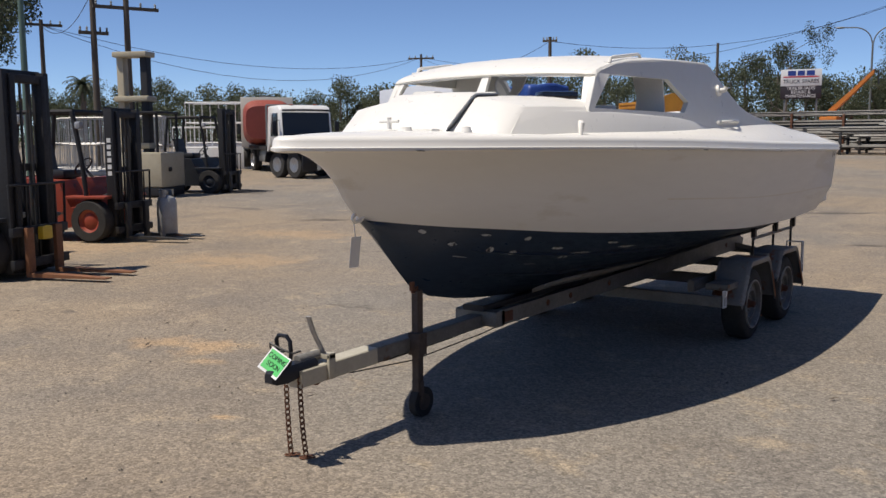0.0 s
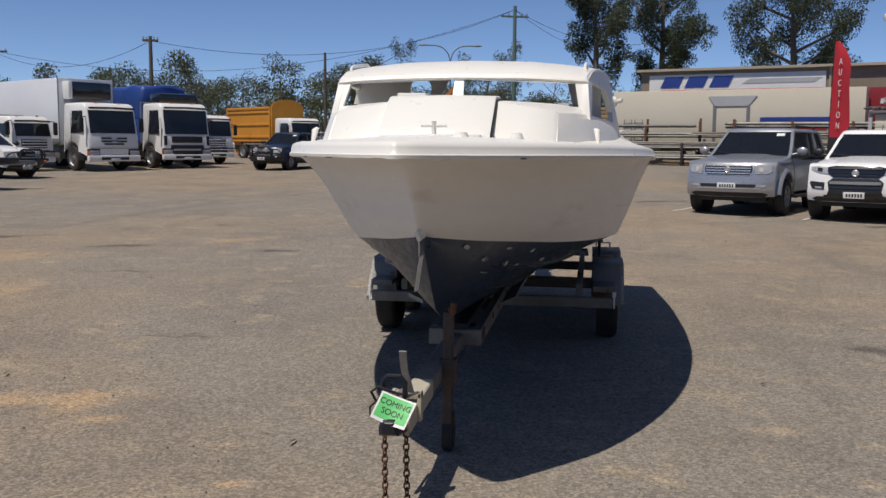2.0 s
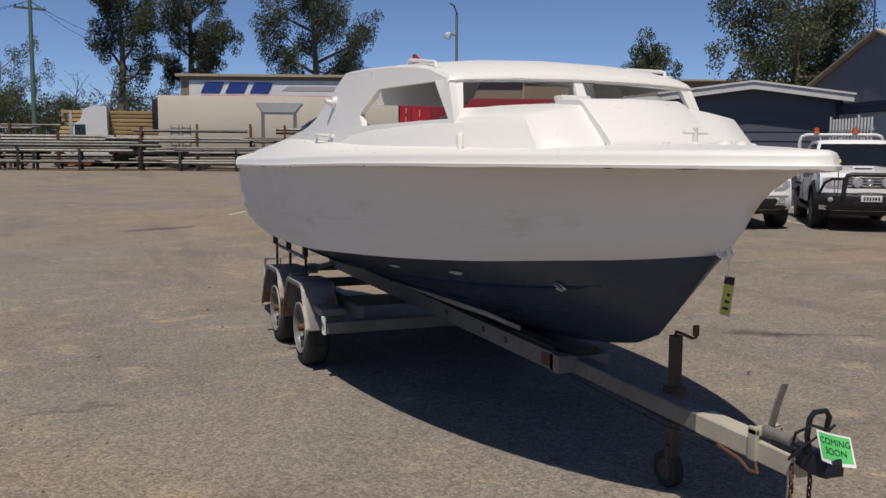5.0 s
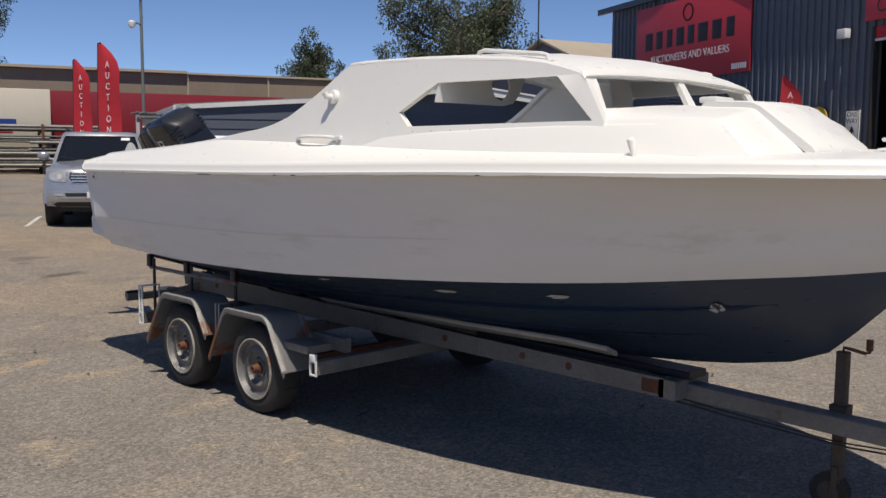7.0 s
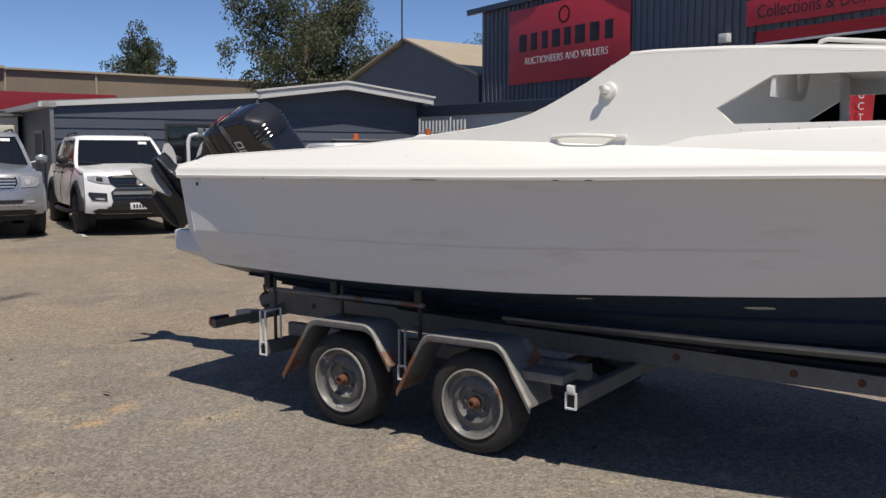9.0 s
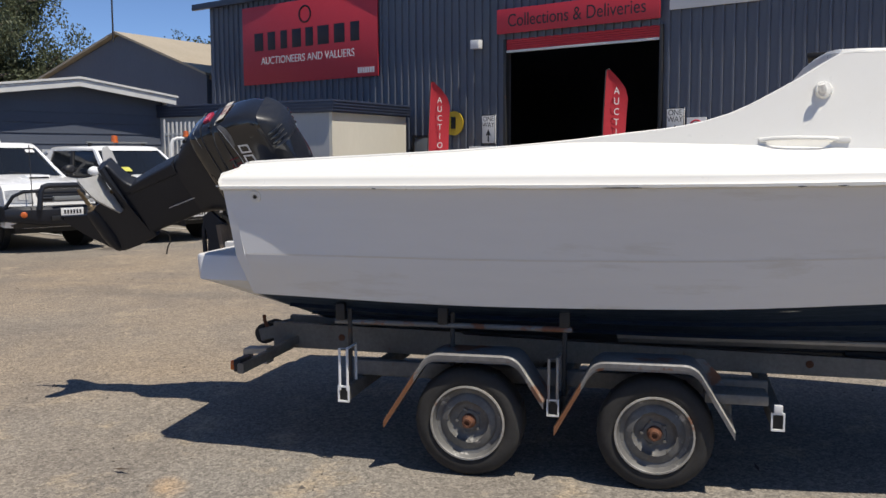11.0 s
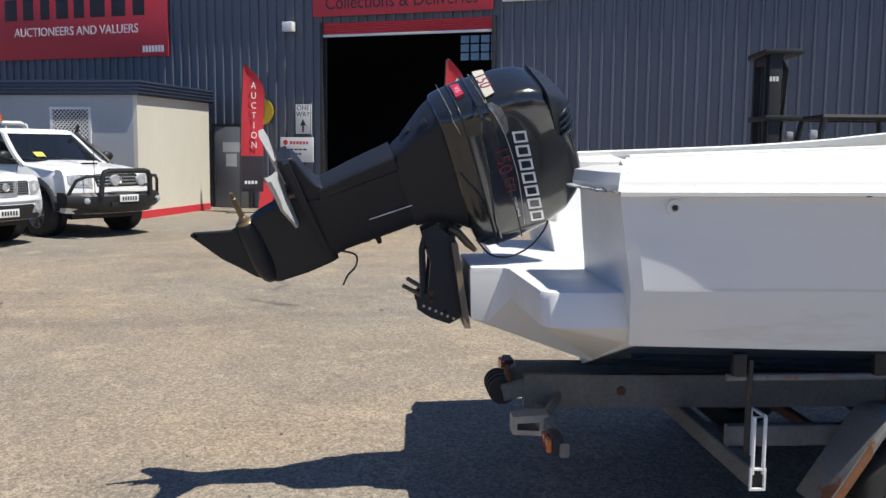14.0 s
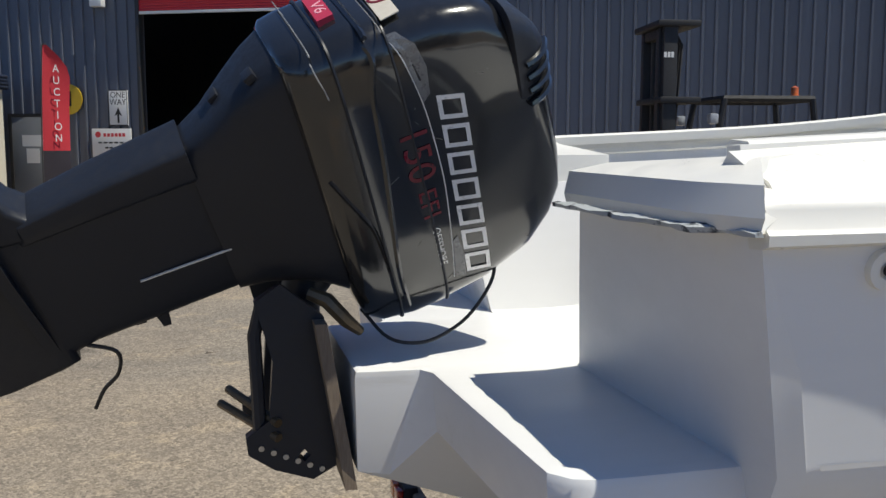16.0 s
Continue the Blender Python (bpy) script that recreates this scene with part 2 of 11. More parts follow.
def lettering(name, text, size, m, material, parent=None, depth=0.002, align="CENTER", squeeze=1.0):
    """Words in the built-in font, as a mesh standing in the x-z plane of the pose m."""
    cu = bpy.data.curves.new(name, "FONT")
    cu.body, cu.size, cu.extrude, cu.align_x, cu.align_y = text, size, depth, align, "CENTER"
    tmp = bpy.data.objects.new(name, cu)
    me = bpy.data.meshes.new_from_object(tmp)
    bpy.data.objects.remove(tmp)
    bpy.data.curves.remove(cu)
    me.transform(m @ pose(0, 0, 0, 90, 0, 0) @ Matrix.Diagonal((squeeze, 1, 1, 1)))
    me.materials.clear()
    me.materials.append(material)
    ob = new(name, me)
    if parent is not None:
        ob.parent = parent
        if parent.data is None:
            ob.matrix_parent_inverse = Matrix.Translation(-Vector(parent.location))
    return ob


def slab(bm, outline, wfn, zc, r=0.07, crown=0.0):
    """A body from its side outline (y, z): five sections across, rounded at both flanks."""
    k = len(outline)
    area = sum(outline[i][0] * outline[(i + 1) % k][1] - outline[(i + 1) % k][0] * outline[i][1] for i in range(k))
    sg = 1 if area > 0 else -1
    rings = []
    for f, inset in ((-1.0, r), (-0.965, r * 0.35), (-0.88, 0.0), (-0.45, -crown), (0.45, -crown), (0.88, 0.0), (0.965, r * 0.35), (1.0, r)):
        row = []
        for i, (y, z) in enumerate(outline):
            (ya, za), (yb, zb) = outline[i - 1], outline[(i + 1) % k]
            ty, tz = yb - ya, zb - za
            ln = math.hypot(ty, tz) or 1.0
            ny, nz = -tz / ln * sg, ty / ln * sg
            ins = inset if z > zc else inset * 0.3
            row.append(Vector((f * wfn(y, z), y + ny * ins, z + nz * ins)))
        rings.append(row)
    loft(bm, rings)



# ---- ground: one sheet of worn, sandy asphalt that rises gently beyond the yard ----
def gh(x, y):
    return spl((8.5, 10.5, 12.5, 15.0, 17.0, 24.0, 30.0, 34.0, 40.0, 110.0), (-0.04, -0.015, 0.015, 0.04, 0.06, 0.10, 0.135, 0.175, 0.2475, 1.1225), -0.45 * x + 0.89 * y)


def far(x, y):
    """The rising ground far off: the place on it and its scale."""
    d = math.hypot(x + 0.5, y + 3.0)
    w = min(max((-0.45 * x + 0.89 * y - 8.0) / 12.0, 0.0), 1.0)
    s = 1.0 - 0.08 * min(max((d - 20.0) / 40.0, 0.0), 1.0) * w
    return Vector((-0.5 + (x + 0.5) * s, -3.0 + (y + 3.0) * s, 1.6 - s * (1.6 - gh(x, y)))), s


def asphalt():
    m = bpy.data.materials.new("worn_asphalt")
    m.use_nodes = True
    n, l = m.node_tree.nodes, m.node_tree.links
    b = n["Principled BSDF"]
    tc = n.new("ShaderNodeTexCoord")

    def mapped(scale=(1, 1, 1), turn=0.0):
        mp = n.new("ShaderNodeMapping")
        mp.inputs["Scale"].default_value = scale
        mp.inputs["Rotation"].default_value = (0, 0, turn)
        l.new(tc.outputs["Object"], mp.inputs[0])
        return mp.outputs[0]

    def noise_tex(scale, detail, rough, vec):
        t = n.new("ShaderNodeTexNoise")
        t.inputs["Scale"].default_value, t.inputs["Detail"].default_value, t.inputs["Roughness"].default_value = scale, detail, rough
        l.new(vec, t.inputs["Vector"])
        return t.outputs[0]

    def rng(src, lo, hi, a=0.0, c=1.0, smooth=False):
        r = n.new("ShaderNodeMapRange")
        if smooth:
            r.interpolation_type = "SMOOTHSTEP"
        for k, v in enumerate((lo, hi, a, c)):
            r.inputs[k + 1].default_value = v
        l.new(src, r.inputs[0])
        return r.outputs[0]

    def mixc(fac, a, c, kind="MIX"):
        x = n.new("ShaderNodeMix")
        x.data_type, x.blend_type = "RGBA", kind
        if isinstance(fac, float):
            x.inputs[0].default_value = fac
        else:
            l.new(fac, x.inputs[0])
        for s, v in ((x.inputs[6], a), (x.inputs[7], c)):
            if isinstance(v, tuple):
                s.default_value = (*v, 1)
            else:
                l.new(v, s)
        return x.outputs[2]

    def op(kind, a, c):
        x = n.new("ShaderNodeMath")
        x.operation = kind
        x.use_clamp = kind in ("ADD", "MAXIMUM")
        for s, v in zip(x.inputs, (a, c)):
            if isinstance(v, float):
                s.default_value = v
            else:
                l.new(v, s)
        return x.outputs[0]

    plain = mapped()
    # large drift of colour, from grey wearing course to sand-brown dust
    col = mixc(rng(noise_tex(0.09, 4, 0.55, plain), 0.38, 0.62, smooth=True), (0.203, 0.192, 0.176), (0.261, 0.214, 0.160))
    col = mixc(rng(noise_tex(0.55, 6, 0.65, plain), 0.42, 0.66, 0.0, 0.6, True), col, (0.161, 0.146, 0.131))
    col = mixc(rng(noise_tex(1.9, 7, 0.7, plain), 0.52, 0.70, 0.0, 0.8, True), col, (0.323, 0.273, 0.206))
    # dark wheel marks swept across the yard in two directions
    streak = rng(noise_tex(1.0, 5, 0.6, mapped((0.55, 0.06, 1), 0.45)), 0.57, 0.68, 0.0, 0.34, True)
    col = mixc(streak, col, (0.111, 0.107, 0.104))
    streak = rng(noise_tex(1.0, 6, 0.65, mapped((0.9, 0.09, 1), 1.25)), 0.60, 0.70, 0.0, 0.32, True)
    col = mixc(streak, col, (0.122, 0.116, 0.112))
    # blotches of oil
    col = mixc(rng(noise_tex(0.42, 9, 0.6, mapped((1, 1.7, 1), 0.5)), 0.645, 0.675, 0.0, 0.6, True), col, (0.097, 0.090, 0.085))

    warp = noise_tex(3.2, 5, 0.6, plain)

    def spot(x, y, rx, ry, turn=0.0, soft=0.45):
        mp = n.new("ShaderNodeMapping")
        mp.vector_type = "TEXTURE"
        mp.inputs["Location"].default_value = (x, y, 0)
        mp.inputs["Rotation"].default_value = (0, 0, turn)
        mp.inputs["Scale"].default_value = (rx, ry, 1000)
        l.new(tc.outputs["Object"], mp.inputs[0])
        ln = n.new("ShaderNodeVectorMath")
        ln.operation = "LENGTH"
        l.new(mp.outputs[0], ln.inputs[0])
        d = n.new("ShaderNodeMath")
        d.operation = "MULTIPLY_ADD"
        l.new(warp, d.inputs[0])
        d.inputs[1].default_value = 2.2
        l.new(ln.outputs["Value"], d.inputs[2])
        return rng(d.outputs[0], 1.1 + 1.0, 1.1 + 1.0 - soft * 2, smooth=True)

    for x, y, rx, ry, turn in ((-2.62, 1.50, 0.66, 0.36, 0.2), (-2.06, 1.22, 0.24, 0.14, 0.5), (-1.57, 6.64, 0.25, 0.12, 0.3), (-1.85, 6.5, 0.20, 0.10, 0),
                               (-6.2, 5.2, 1.5, 0.9, 0.4), (-7.8, 8.0, 1.8, 0.8, 0.2), (-2.2, -0.6, 0.14, 0.08, 0), (-9.5, 5.0, 1.6, 1.3, 0.5), (-0.9, 0.35, 0.12, 0.07, 0.4), (-5.0, 10.5, 0.8, 0.4, 0.8)):
        col = mixc(op("MULTIPLY", spot(x, y, rx, ry, turn), 0.66 if rx < 0.7 else 0.42), col, (0.418, 0.296, 0.176))
    for x, y, rx, ry, turn in ((3.15, 4.0, 0.50, 0.19, -0.62), (3.75, 3.72, 0.9, 0.05, -0.41), (-6.4, 9.5, 0.7, 0.25, 0.4), (-3.9, 9.4, 0.6, 0.2, 0.3), (5.5, 8.5, 0.5, 0.14, 0.9), (-1.2, 16.5, 1.2, 0.35, 0.5), (-9.0, 10.0, 0.9, 0.3, 0.6),
                               (2.5, 22.0, 1.6, 0.4, 0.4), (0.6, 11.5, 0.5, 0.2, 0.4), (6.6, 15.9, 0.6, 0.3, 0.4), (9.2, 14.2, 0.5, 0.3, 0.4), (4.4, 17.6, 0.5, 0.25, 0.4)):
        col = mixc(op("MULTIPLY", spot(x, y, rx, ry, turn), 0.8), col, (0.068, 0.061, 0.057))

    # stones of the wearing course
    def cells(scale):
        v = n.new("ShaderNodeTexVoronoi")
        v.inputs["Scale"].default_value = scale
        l.new(plain, v.inputs["Vector"])
        return v
    big, small = cells(52.0), cells(120.0)
    for v, k in ((big, 0.66), (small, 0.72)):
        sep = n.new("ShaderNodeSeparateColor")
        l.new(v.outputs["Color"], sep.inputs[0])
        grey = n.new("ShaderNodeCombineColor")
        tone = rng(sep.outputs[0], 0, 1, 0.60, 1.44)
        for i, w in enumerate((1.03, 1.0, 0.95)):
            l.new(op("MULTIPLY", tone, w), grey.inputs[i])
        col = mixc(k, col, mixc(1.0, col, grey.outputs[0], "MULTIPLY"))
    pits = rng(noise_tex(24.0, 4, 0.75, plain), 0.56, 0.72, 0.0, 0.45)
    col = mixc(pits, col, mixc(1.0, col, (0.42, 0.41, 0.40), "MULTIPLY"))
    l.new(col, b.inputs["Base Color"])
    b.inputs["Roughness"].default_value = 0.88
    b.inputs["Specular IOR Level"].default_value = 0.3
    h = n.new("ShaderNodeMath")
    h.operation = "SUBTRACT"
    l.new(noise_tex(30.0, 5, 0.7, plain), h.inputs[0])
    l.new(big.outputs["Distance"], h.inputs[1])
    bp = n.new("ShaderNodeBump")
    bp.inputs["Strength"].default_value, bp.inputs["Distance"].default_value = 0.45, 0.005
    l.new(h.outputs[0], bp.inputs["Height"])
    l.new(bp.outputs[0], b.inputs["Normal"])
    return m


ASPHALT = asphalt()
LINE = mat("worn_line_paint", (0.62, 0.60, 0.55), 0.7, big=3, fine=30, mix=0.5, stain=(0.2, 0.18, 0.15), stain_scale=9, stain_at=0.56)
steps = [-900, -500, -300, -200, -150, -120] + list(range(-100, -20, 5)) + [k * 0.8 for k in range(-25, 26)] + list(range(25, 101, 5)) + [120, 150, 200, 300, 500, 900]
bm = BM()
gridv = [[bm.verts.new(far(x, y)[0] + Vector((0, 0, 0.006 * math.sin(x * 0.9 + 1.3 * math.sin(y * 0.5)) * (abs(x) < 18 and abs(y) < 18)))) for y in steps] for x in steps]
for i in range(len(steps) - 1):
    for j in range(len(steps) - 1):
        bm.faces.new((gridv[i][j], gridv[i + 1][j], gridv[i + 1][j + 1], gridv[i][j + 1]))
tagged(link("ground", bm, ASPHALT, smooth=60), "sun-bleached sandy asphalt yard with oil stains and dust", "ground", kind="structure")

# painted bay lines between the parked cars
for x, y in ((5.6, 17.6), (8.0, 16.2), (10.3, 14.7), (12.7, 13.2), (3.0, 19.4), (1.0, 20.4)):
    bm = BM()
    rows = []
    for k in range(9):
        px, py = x + 0.43 * (k * 0.55 - 0.6), y + 0.90 * (k * 0.55 - 0.6)
        rows.append([Vector((px + s * 0.09 * 0.9, py - s * 0.09 * 0.43, gh(px, py) + 0.012)) for s in (-0.5, 0.5)])
    loft(bm, rows, closed=False)
    tagged(link("bay_line", bm, LINE), "worn white painted parking line on asphalt", "road marking", "parking lines", "structure")

# loose grit and pebbles
R = random.Random(4)
bm = BM()
for k in range(2600):
    a, d = R.uniform(0, 6.283), 1.5 + 9.5 * R.random() ** 0.8
    x, y = -1.0 + math.cos(a) * d, 3.0 + math.sin(a) * d
    r = R.uniform(0.003, 0.009) * (2.2 if R.random() < 0.03 else 1)
    z = gh(x, y) + r * 0.3
    vs = [bm.verts.new((x + math.cos(t + a) * r * R.uniform(0.7, 1.3), y + math.sin(t + a) * r * R.uniform(0.7, 1.3), z - r * 0.5)) for t in (0, 1.26, 2.5, 3.8, 5.0)]
    top = bm.verts.new((x, y, z + r * R.uniform(0.4, 0.8)))
    for i in range(5):
        bm.faces.new((vs[i], vs[(i + 1) % 5], top))
PEBBLE = mat("pebbles", (0.20, 0.17, 0.14), 0.85, dark=(0.08, 0.07, 0.06), big=5, fine=30, mix=0.9)
tagged(link("grit", bm, PEBBLE, recalc=False), "loose brown grit and small stones on the asphalt", "gravel", kind="stuff")
# dead gum leaves and twigs
bm = BM()
for k in range(70):
    a, d = R.uniform(0, 6.283), 1.5 + 10 * R.random()
    x, y, w, ln = -1.5 + math.cos(a) * d, 2.5 + math.sin(a) * d, R.uniform(0.006, 0.014), R.uniform(0.03, 0.075)
    c, s = math.cos(a * 7), math.sin(a * 7)
    z = gh(x, y) + 0.012
    vs = [bm.verts.new((x + u * c - v * s, y + u * s + v * c, z + h)) for u, v, h in ((-ln, 0, 0), (-ln * 0.3, w, 0.006), (ln, 0, 0.012), (-ln * 0.3, -w, 0.004))]
    bm.faces.new(vs)
tagged(link("fallen_leaves", bm, mat("dead_leaf", (0.07, 0.045, 0.028), 0.8), recalc=False), "scattered dry dark brown fallen leaves", "leaves", kind="stuff")

# ---- buildings ----
CLAD = mat("slate_cladding", (0.132, 0.146, 0.178), 0.45, dark=(0.104, 0.114, 0.14), big=0.5, fine=20, mix=0.6, per_piece=0.06, stretch=(1, 1, 0.25))
SIGNRED = mat("sign_red", (0.58, 0.036, 0.052), 0.45, dark=(0.50, 0.030, 0.043), big=0.8, fine=20, mix=0.4)
SIGNDARK = mat("sign_black", (0.03, 0.022, 0.026), 0.5, mix=0.3)
SIGNWHITE = mat("sign_white", (0.74, 0.74, 0.72), 0.5, dark=(0.64, 0.64, 0.62), mix=0.4, fine=20)
NAVY = mat("navy_trim", (0.035, 0.045, 0.075), 0.4, mix=0.5, big=1.2, fine=15)
CREAM = mat("cream_panel", (0.673, 0.638, 0.534), 0.55, dark=(0.580, 0.545, 0.452), big=0.8, fine=12, mix=0.5, stretch=(1, 1, 0.3))
PALEGREY = mat("pale_grey_panel", (0.42, 0.43, 0.44), 0.5, dark=(0.36, 0.37, 0.38), big=0.8, fine=12, mix=0.5, stretch=(1, 1, 0.3))
SLATEBOARD = mat("slate_weatherboard", (0.085, 0.098, 0.128), 0.5, dark=(0.065, 0.075, 0.098), big=0.9, fine=18, mix=0.55, per_piece=0.08)
WHITETRIM = mat("white_trim", (0.66, 0.66, 0.64), 0.5, dark=(0.52, 0.51, 0.48), big=2, fine=20, mix=0.5)
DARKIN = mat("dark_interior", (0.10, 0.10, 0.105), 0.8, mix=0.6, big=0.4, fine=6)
DOORGREY = mat("door_grey", (0.21, 0.225, 0.24), 0.45, mix=0.4)
TANROOF = mat("tan_roof", (0.42, 0.36, 0.27), 0.6, dark=(0.34, 0.29, 0.21), big=0.6, fine=9, mix=0.6)
TANWALL = mat("tan_wall", (0.27, 0.215, 0.155), 0.65, dark=(0.20, 0.16, 0.115), big=0.3, fine=5, mix=0.6, stretch=(1, 1, 0.4))
REDWALL = mat("red_curtain", (0.24, 0.013, 0.022), 0.5, dark=(0.19, 0.011, 0.018), big=0.7, fine=8, mix=0.5)
SIGNYELLOW = mat("sign_yellow", (0.62, 0.42, 0.03), 0.45, mix=0.3)
SIGNBLUE = mat("sign_blue", (0.02, 0.05, 0.26), 0.45, mix=0.3)
STEELGREY = mat("grey_steel_paint", (0.22, 0.23, 0.23), 0.5, metal=0.3, mix=0.5, big=2, fine=20, stain=(0.15, 0.09, 0.05), stain_scale=3, stain_at=0.68)
DARKSTEEL = mat("dark_steel", (0.045, 0.045, 0.045), 0.55, metal=0.3, mix=0.6, big=2, fine=20, stain=(0.09, 0.05, 0.03), stain_scale=5, stain_at=0.6)
PANE = glass("clear_pane", (0.02, 0.025, 0.03), 0.35)
WINDOW = glass("window_glass", (0.012, 0.014, 0.018), 0.9)


def frame_of(o, ex):
    """Local axes for a facade: x along it, y into it, z up."""
    ex = Vector((ex[0], ex[1], 0)).normalized()
    ey = Vector((-ex.y, ex.x, 0))
    return Matrix(((ex.x, ey.x, 0, o[0]), (ex.y, ey.y, 0, o[1]), (0, 0, 1, o[2] if len(o) > 2 else 0), (0, 0, 0, 1)))


def lpart(M, name, bm, material, parent, label="", smooth=40.0):
    bmesh.ops.transform(bm, matrix=M, verts=bm.verts)
    return part(name, bm, material, parent, label, smooth)


def lbox(M, name, material, parent, x0, x1, y0, y1, z0, z1, bev=0.0, label=""):
    bm = BM()
    box(bm, x0, x1, y0, y1, z0, z1, bev)
    return lpart(M, name, bm, material, parent, label)


def sheet_mesh(width, height, ribs, material, depth=0.06, name="cladding_sheet"):
    """A ribbed wall sheet: trapezoid ribs standing out, x along, z up from 0."""
    p = width / ribs
    prof = []
    for k in range(ribs):
        prof += [(k * p, 0), (k * p + p * 0.64, 0), (k * p + p * 0.72, -depth), (k * p + p * 0.90, -depth), (k * p + p * 0.945, 0)]
    prof.append((width, 0))
    bm = BM()
    loft(bm, [[Vector((x, y, 0)) for x, y in prof], [Vector((x, y, height)) for x, y in prof]], closed=False)
    me = bpy.data.meshes.new(name)
    bm.to_mesh(me)
    bm.free()
    me.materials.append(material)
    return me


def bars(M, parent, x0, x1, z0, z1, y, material, count, name="lettering_bar"):
    """Unreadable or withheld words as plain bars."""
    w = (x1 - x0) / count
    for k in range(count):
        lbox(M, name, material, parent, x0 + k * w, x0 + (k + 0.72) * w, y - 0.006, y, z0, z1)


# warehouse
WM = frame_of((20.5, 8.8, -0.04), (-0.4067, -0.9135))
wh = thing("warehouse", "dark slate ribbed steel warehouse with an open red roller door", "building", (20.5, 8.8, -0.04))
HT = 7.3
full = sheet_mesh(0.83125, HT, 3, CLAD)
over = sheet_mesh(4.7 / 6, HT - 4.95, 3, CLAD)
wlocal = Matrix.Translation(-Vector((20.5, 8.8, -0.04))) @ WM
wall = new("front_wall")
wall.parent = wh
# walls seen from inside are coloured dark to stand in for indoor shade
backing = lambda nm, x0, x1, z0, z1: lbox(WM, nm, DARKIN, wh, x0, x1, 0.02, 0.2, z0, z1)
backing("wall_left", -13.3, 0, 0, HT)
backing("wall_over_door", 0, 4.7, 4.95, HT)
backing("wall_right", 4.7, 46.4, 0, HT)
for k in range(16):
    share("cladding_sheet", full, wall, wlocal @ Matrix.Translation((-13.3 + 0.83125 * k, 0, 0)))
for k in range(6):
    share("cladding_sheet", over, wall, wlocal @ Matrix.Translation((4.7 / 6 * k, 0, 4.95)))
for k in range(50):
    share("cladding_sheet", full, wall, wlocal @ Matrix.Translation((4.7 + 0.83125 * k, 0, 0)))
# gable side, back, roof, gutter
side = sheet_mesh(0.83125, HT, 3, CLAD)
for k in range(22):
    share("side_sheet", side, wh, wlocal @ Matrix.Translation((-13.3, 18.3 - 0.83125 * k, 0)) @ pose(0, 0, 0, 0, 0, -90))
bm = BM()
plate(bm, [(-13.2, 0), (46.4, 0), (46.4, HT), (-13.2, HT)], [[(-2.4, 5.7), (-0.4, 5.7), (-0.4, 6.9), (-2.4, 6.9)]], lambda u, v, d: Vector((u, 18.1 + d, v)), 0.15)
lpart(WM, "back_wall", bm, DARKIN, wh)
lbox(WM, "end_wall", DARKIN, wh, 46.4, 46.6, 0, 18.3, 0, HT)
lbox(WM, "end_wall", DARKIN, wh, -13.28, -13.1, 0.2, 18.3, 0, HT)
# pale grey in the pane dulls the bright sky behind it
lbox(WM, "window_pane", glass("greyed_pane", (0.34, 0.36, 0.37), 0.62), wh, -2.4, -0.4, 18.12, 18.13, 5.7, 6.9)
for k in range(5):
    lbox(WM, "mullion", DARKSTEEL, wh, -2.4 + k * 0.484, -2.34 + k * 0.484, 18.0, 18.1, 5.7, 6.9)
for k in range(4):
    lbox(WM, "mullion", DARKSTEEL, wh, -2.4, -0.4, 18.0, 18.1, 5.7 + k * 0.39, 5.75 + k * 0.39)
bm = BM()
loft(bm, [[Vector((x, y, z + d)) for y, z, d in ((-0.12, HT - 0.05, 0), (9.1, HT + 1.1, 0), (18.6, HT - 0.05, 0), (18.6, HT - 0.05, 0.1), (9.1, HT + 1.1, 0.1), (-0.12, HT - 0.05, 0.1))] for x in (-14.1, 46.8)])
lpart(WM, "roof", bm, NAVY, wh, "dark roof with a deep gutter", 20)
lbox(WM, "gutter", NAVY, wh, -14.1, 46.8, -0.22, -0.09, HT - 0.16, HT + 0.06, 0.02)
# concrete floor, shelving and stock in the gloom
lbox(WM, "floor_slab", PALEGREY, wh, -13.0, 46.3, 0.22, 18.0, -0.1, 0.03, label="pale concrete floor")
for k, (x, y, h) in enumerate(((1.2, 9, 2.4), (3.4, 11, 3.0), (0.2, 14, 2.2), (4.6, 7, 1.6))):
    for z in (0.1, h * 0.5, h):
        lbox(WM, "storage_shelf", DARKSTEEL, wh, x - 0.9, x + 0.9, y, y + 0.7, z - 0.05, z)
    for s in (-0.88, 0.84):
        lbox(WM, "rack_upright", DARKSTEEL, wh, x + s, x + s + 0.06, y, y + 0.06, 0, h + 0.3)
# roller door
bm = BM()
for k in range(5):
    cyl(bm, (0.0, -0.02, 4.70 + k * 0.06), (4.7, -0.02, 4.70 + k * 0.06), 0.034, seg=8)
lpart(WM, "roller_curtain", bm, SIGNRED, wh, "raised red roller door curtain")
lbox(WM, "bottom_rail", SIGNWHITE, wh, 0, 4.7, -0.06, 0.0, 4.60, 4.665, 0.01)
for x in (-0.07, 4.69):
    lbox(WM, "door_guide", DARKSTEEL, wh, x, x + 0.09, -0.09, 0.1, 0, 4.98, 0.01)


def board(name, label, M, x0, x1, z0, z1, material, y=-0.06, category="sign"):
    o = M @ Vector(((x0 + x1) / 2, y, z0))
    t = thing(name, label, category, o)
    lbox(M, "panel", material, t, x0, x1, y - 0.02, y + 0.02, z0, z1, 0.004)
    for x in (x0 + 0.06 * (x1 - x0), x1 - 0.06 * (x1 - x0)):
        lbox(M, "bracket", DARKSTEEL, t, x - 0.02, x + 0.02, y + 0.02, 0.0, z0 + 0.1 * (z1 - z0), z1 - 0.1 * (z1 - z0))
    return t


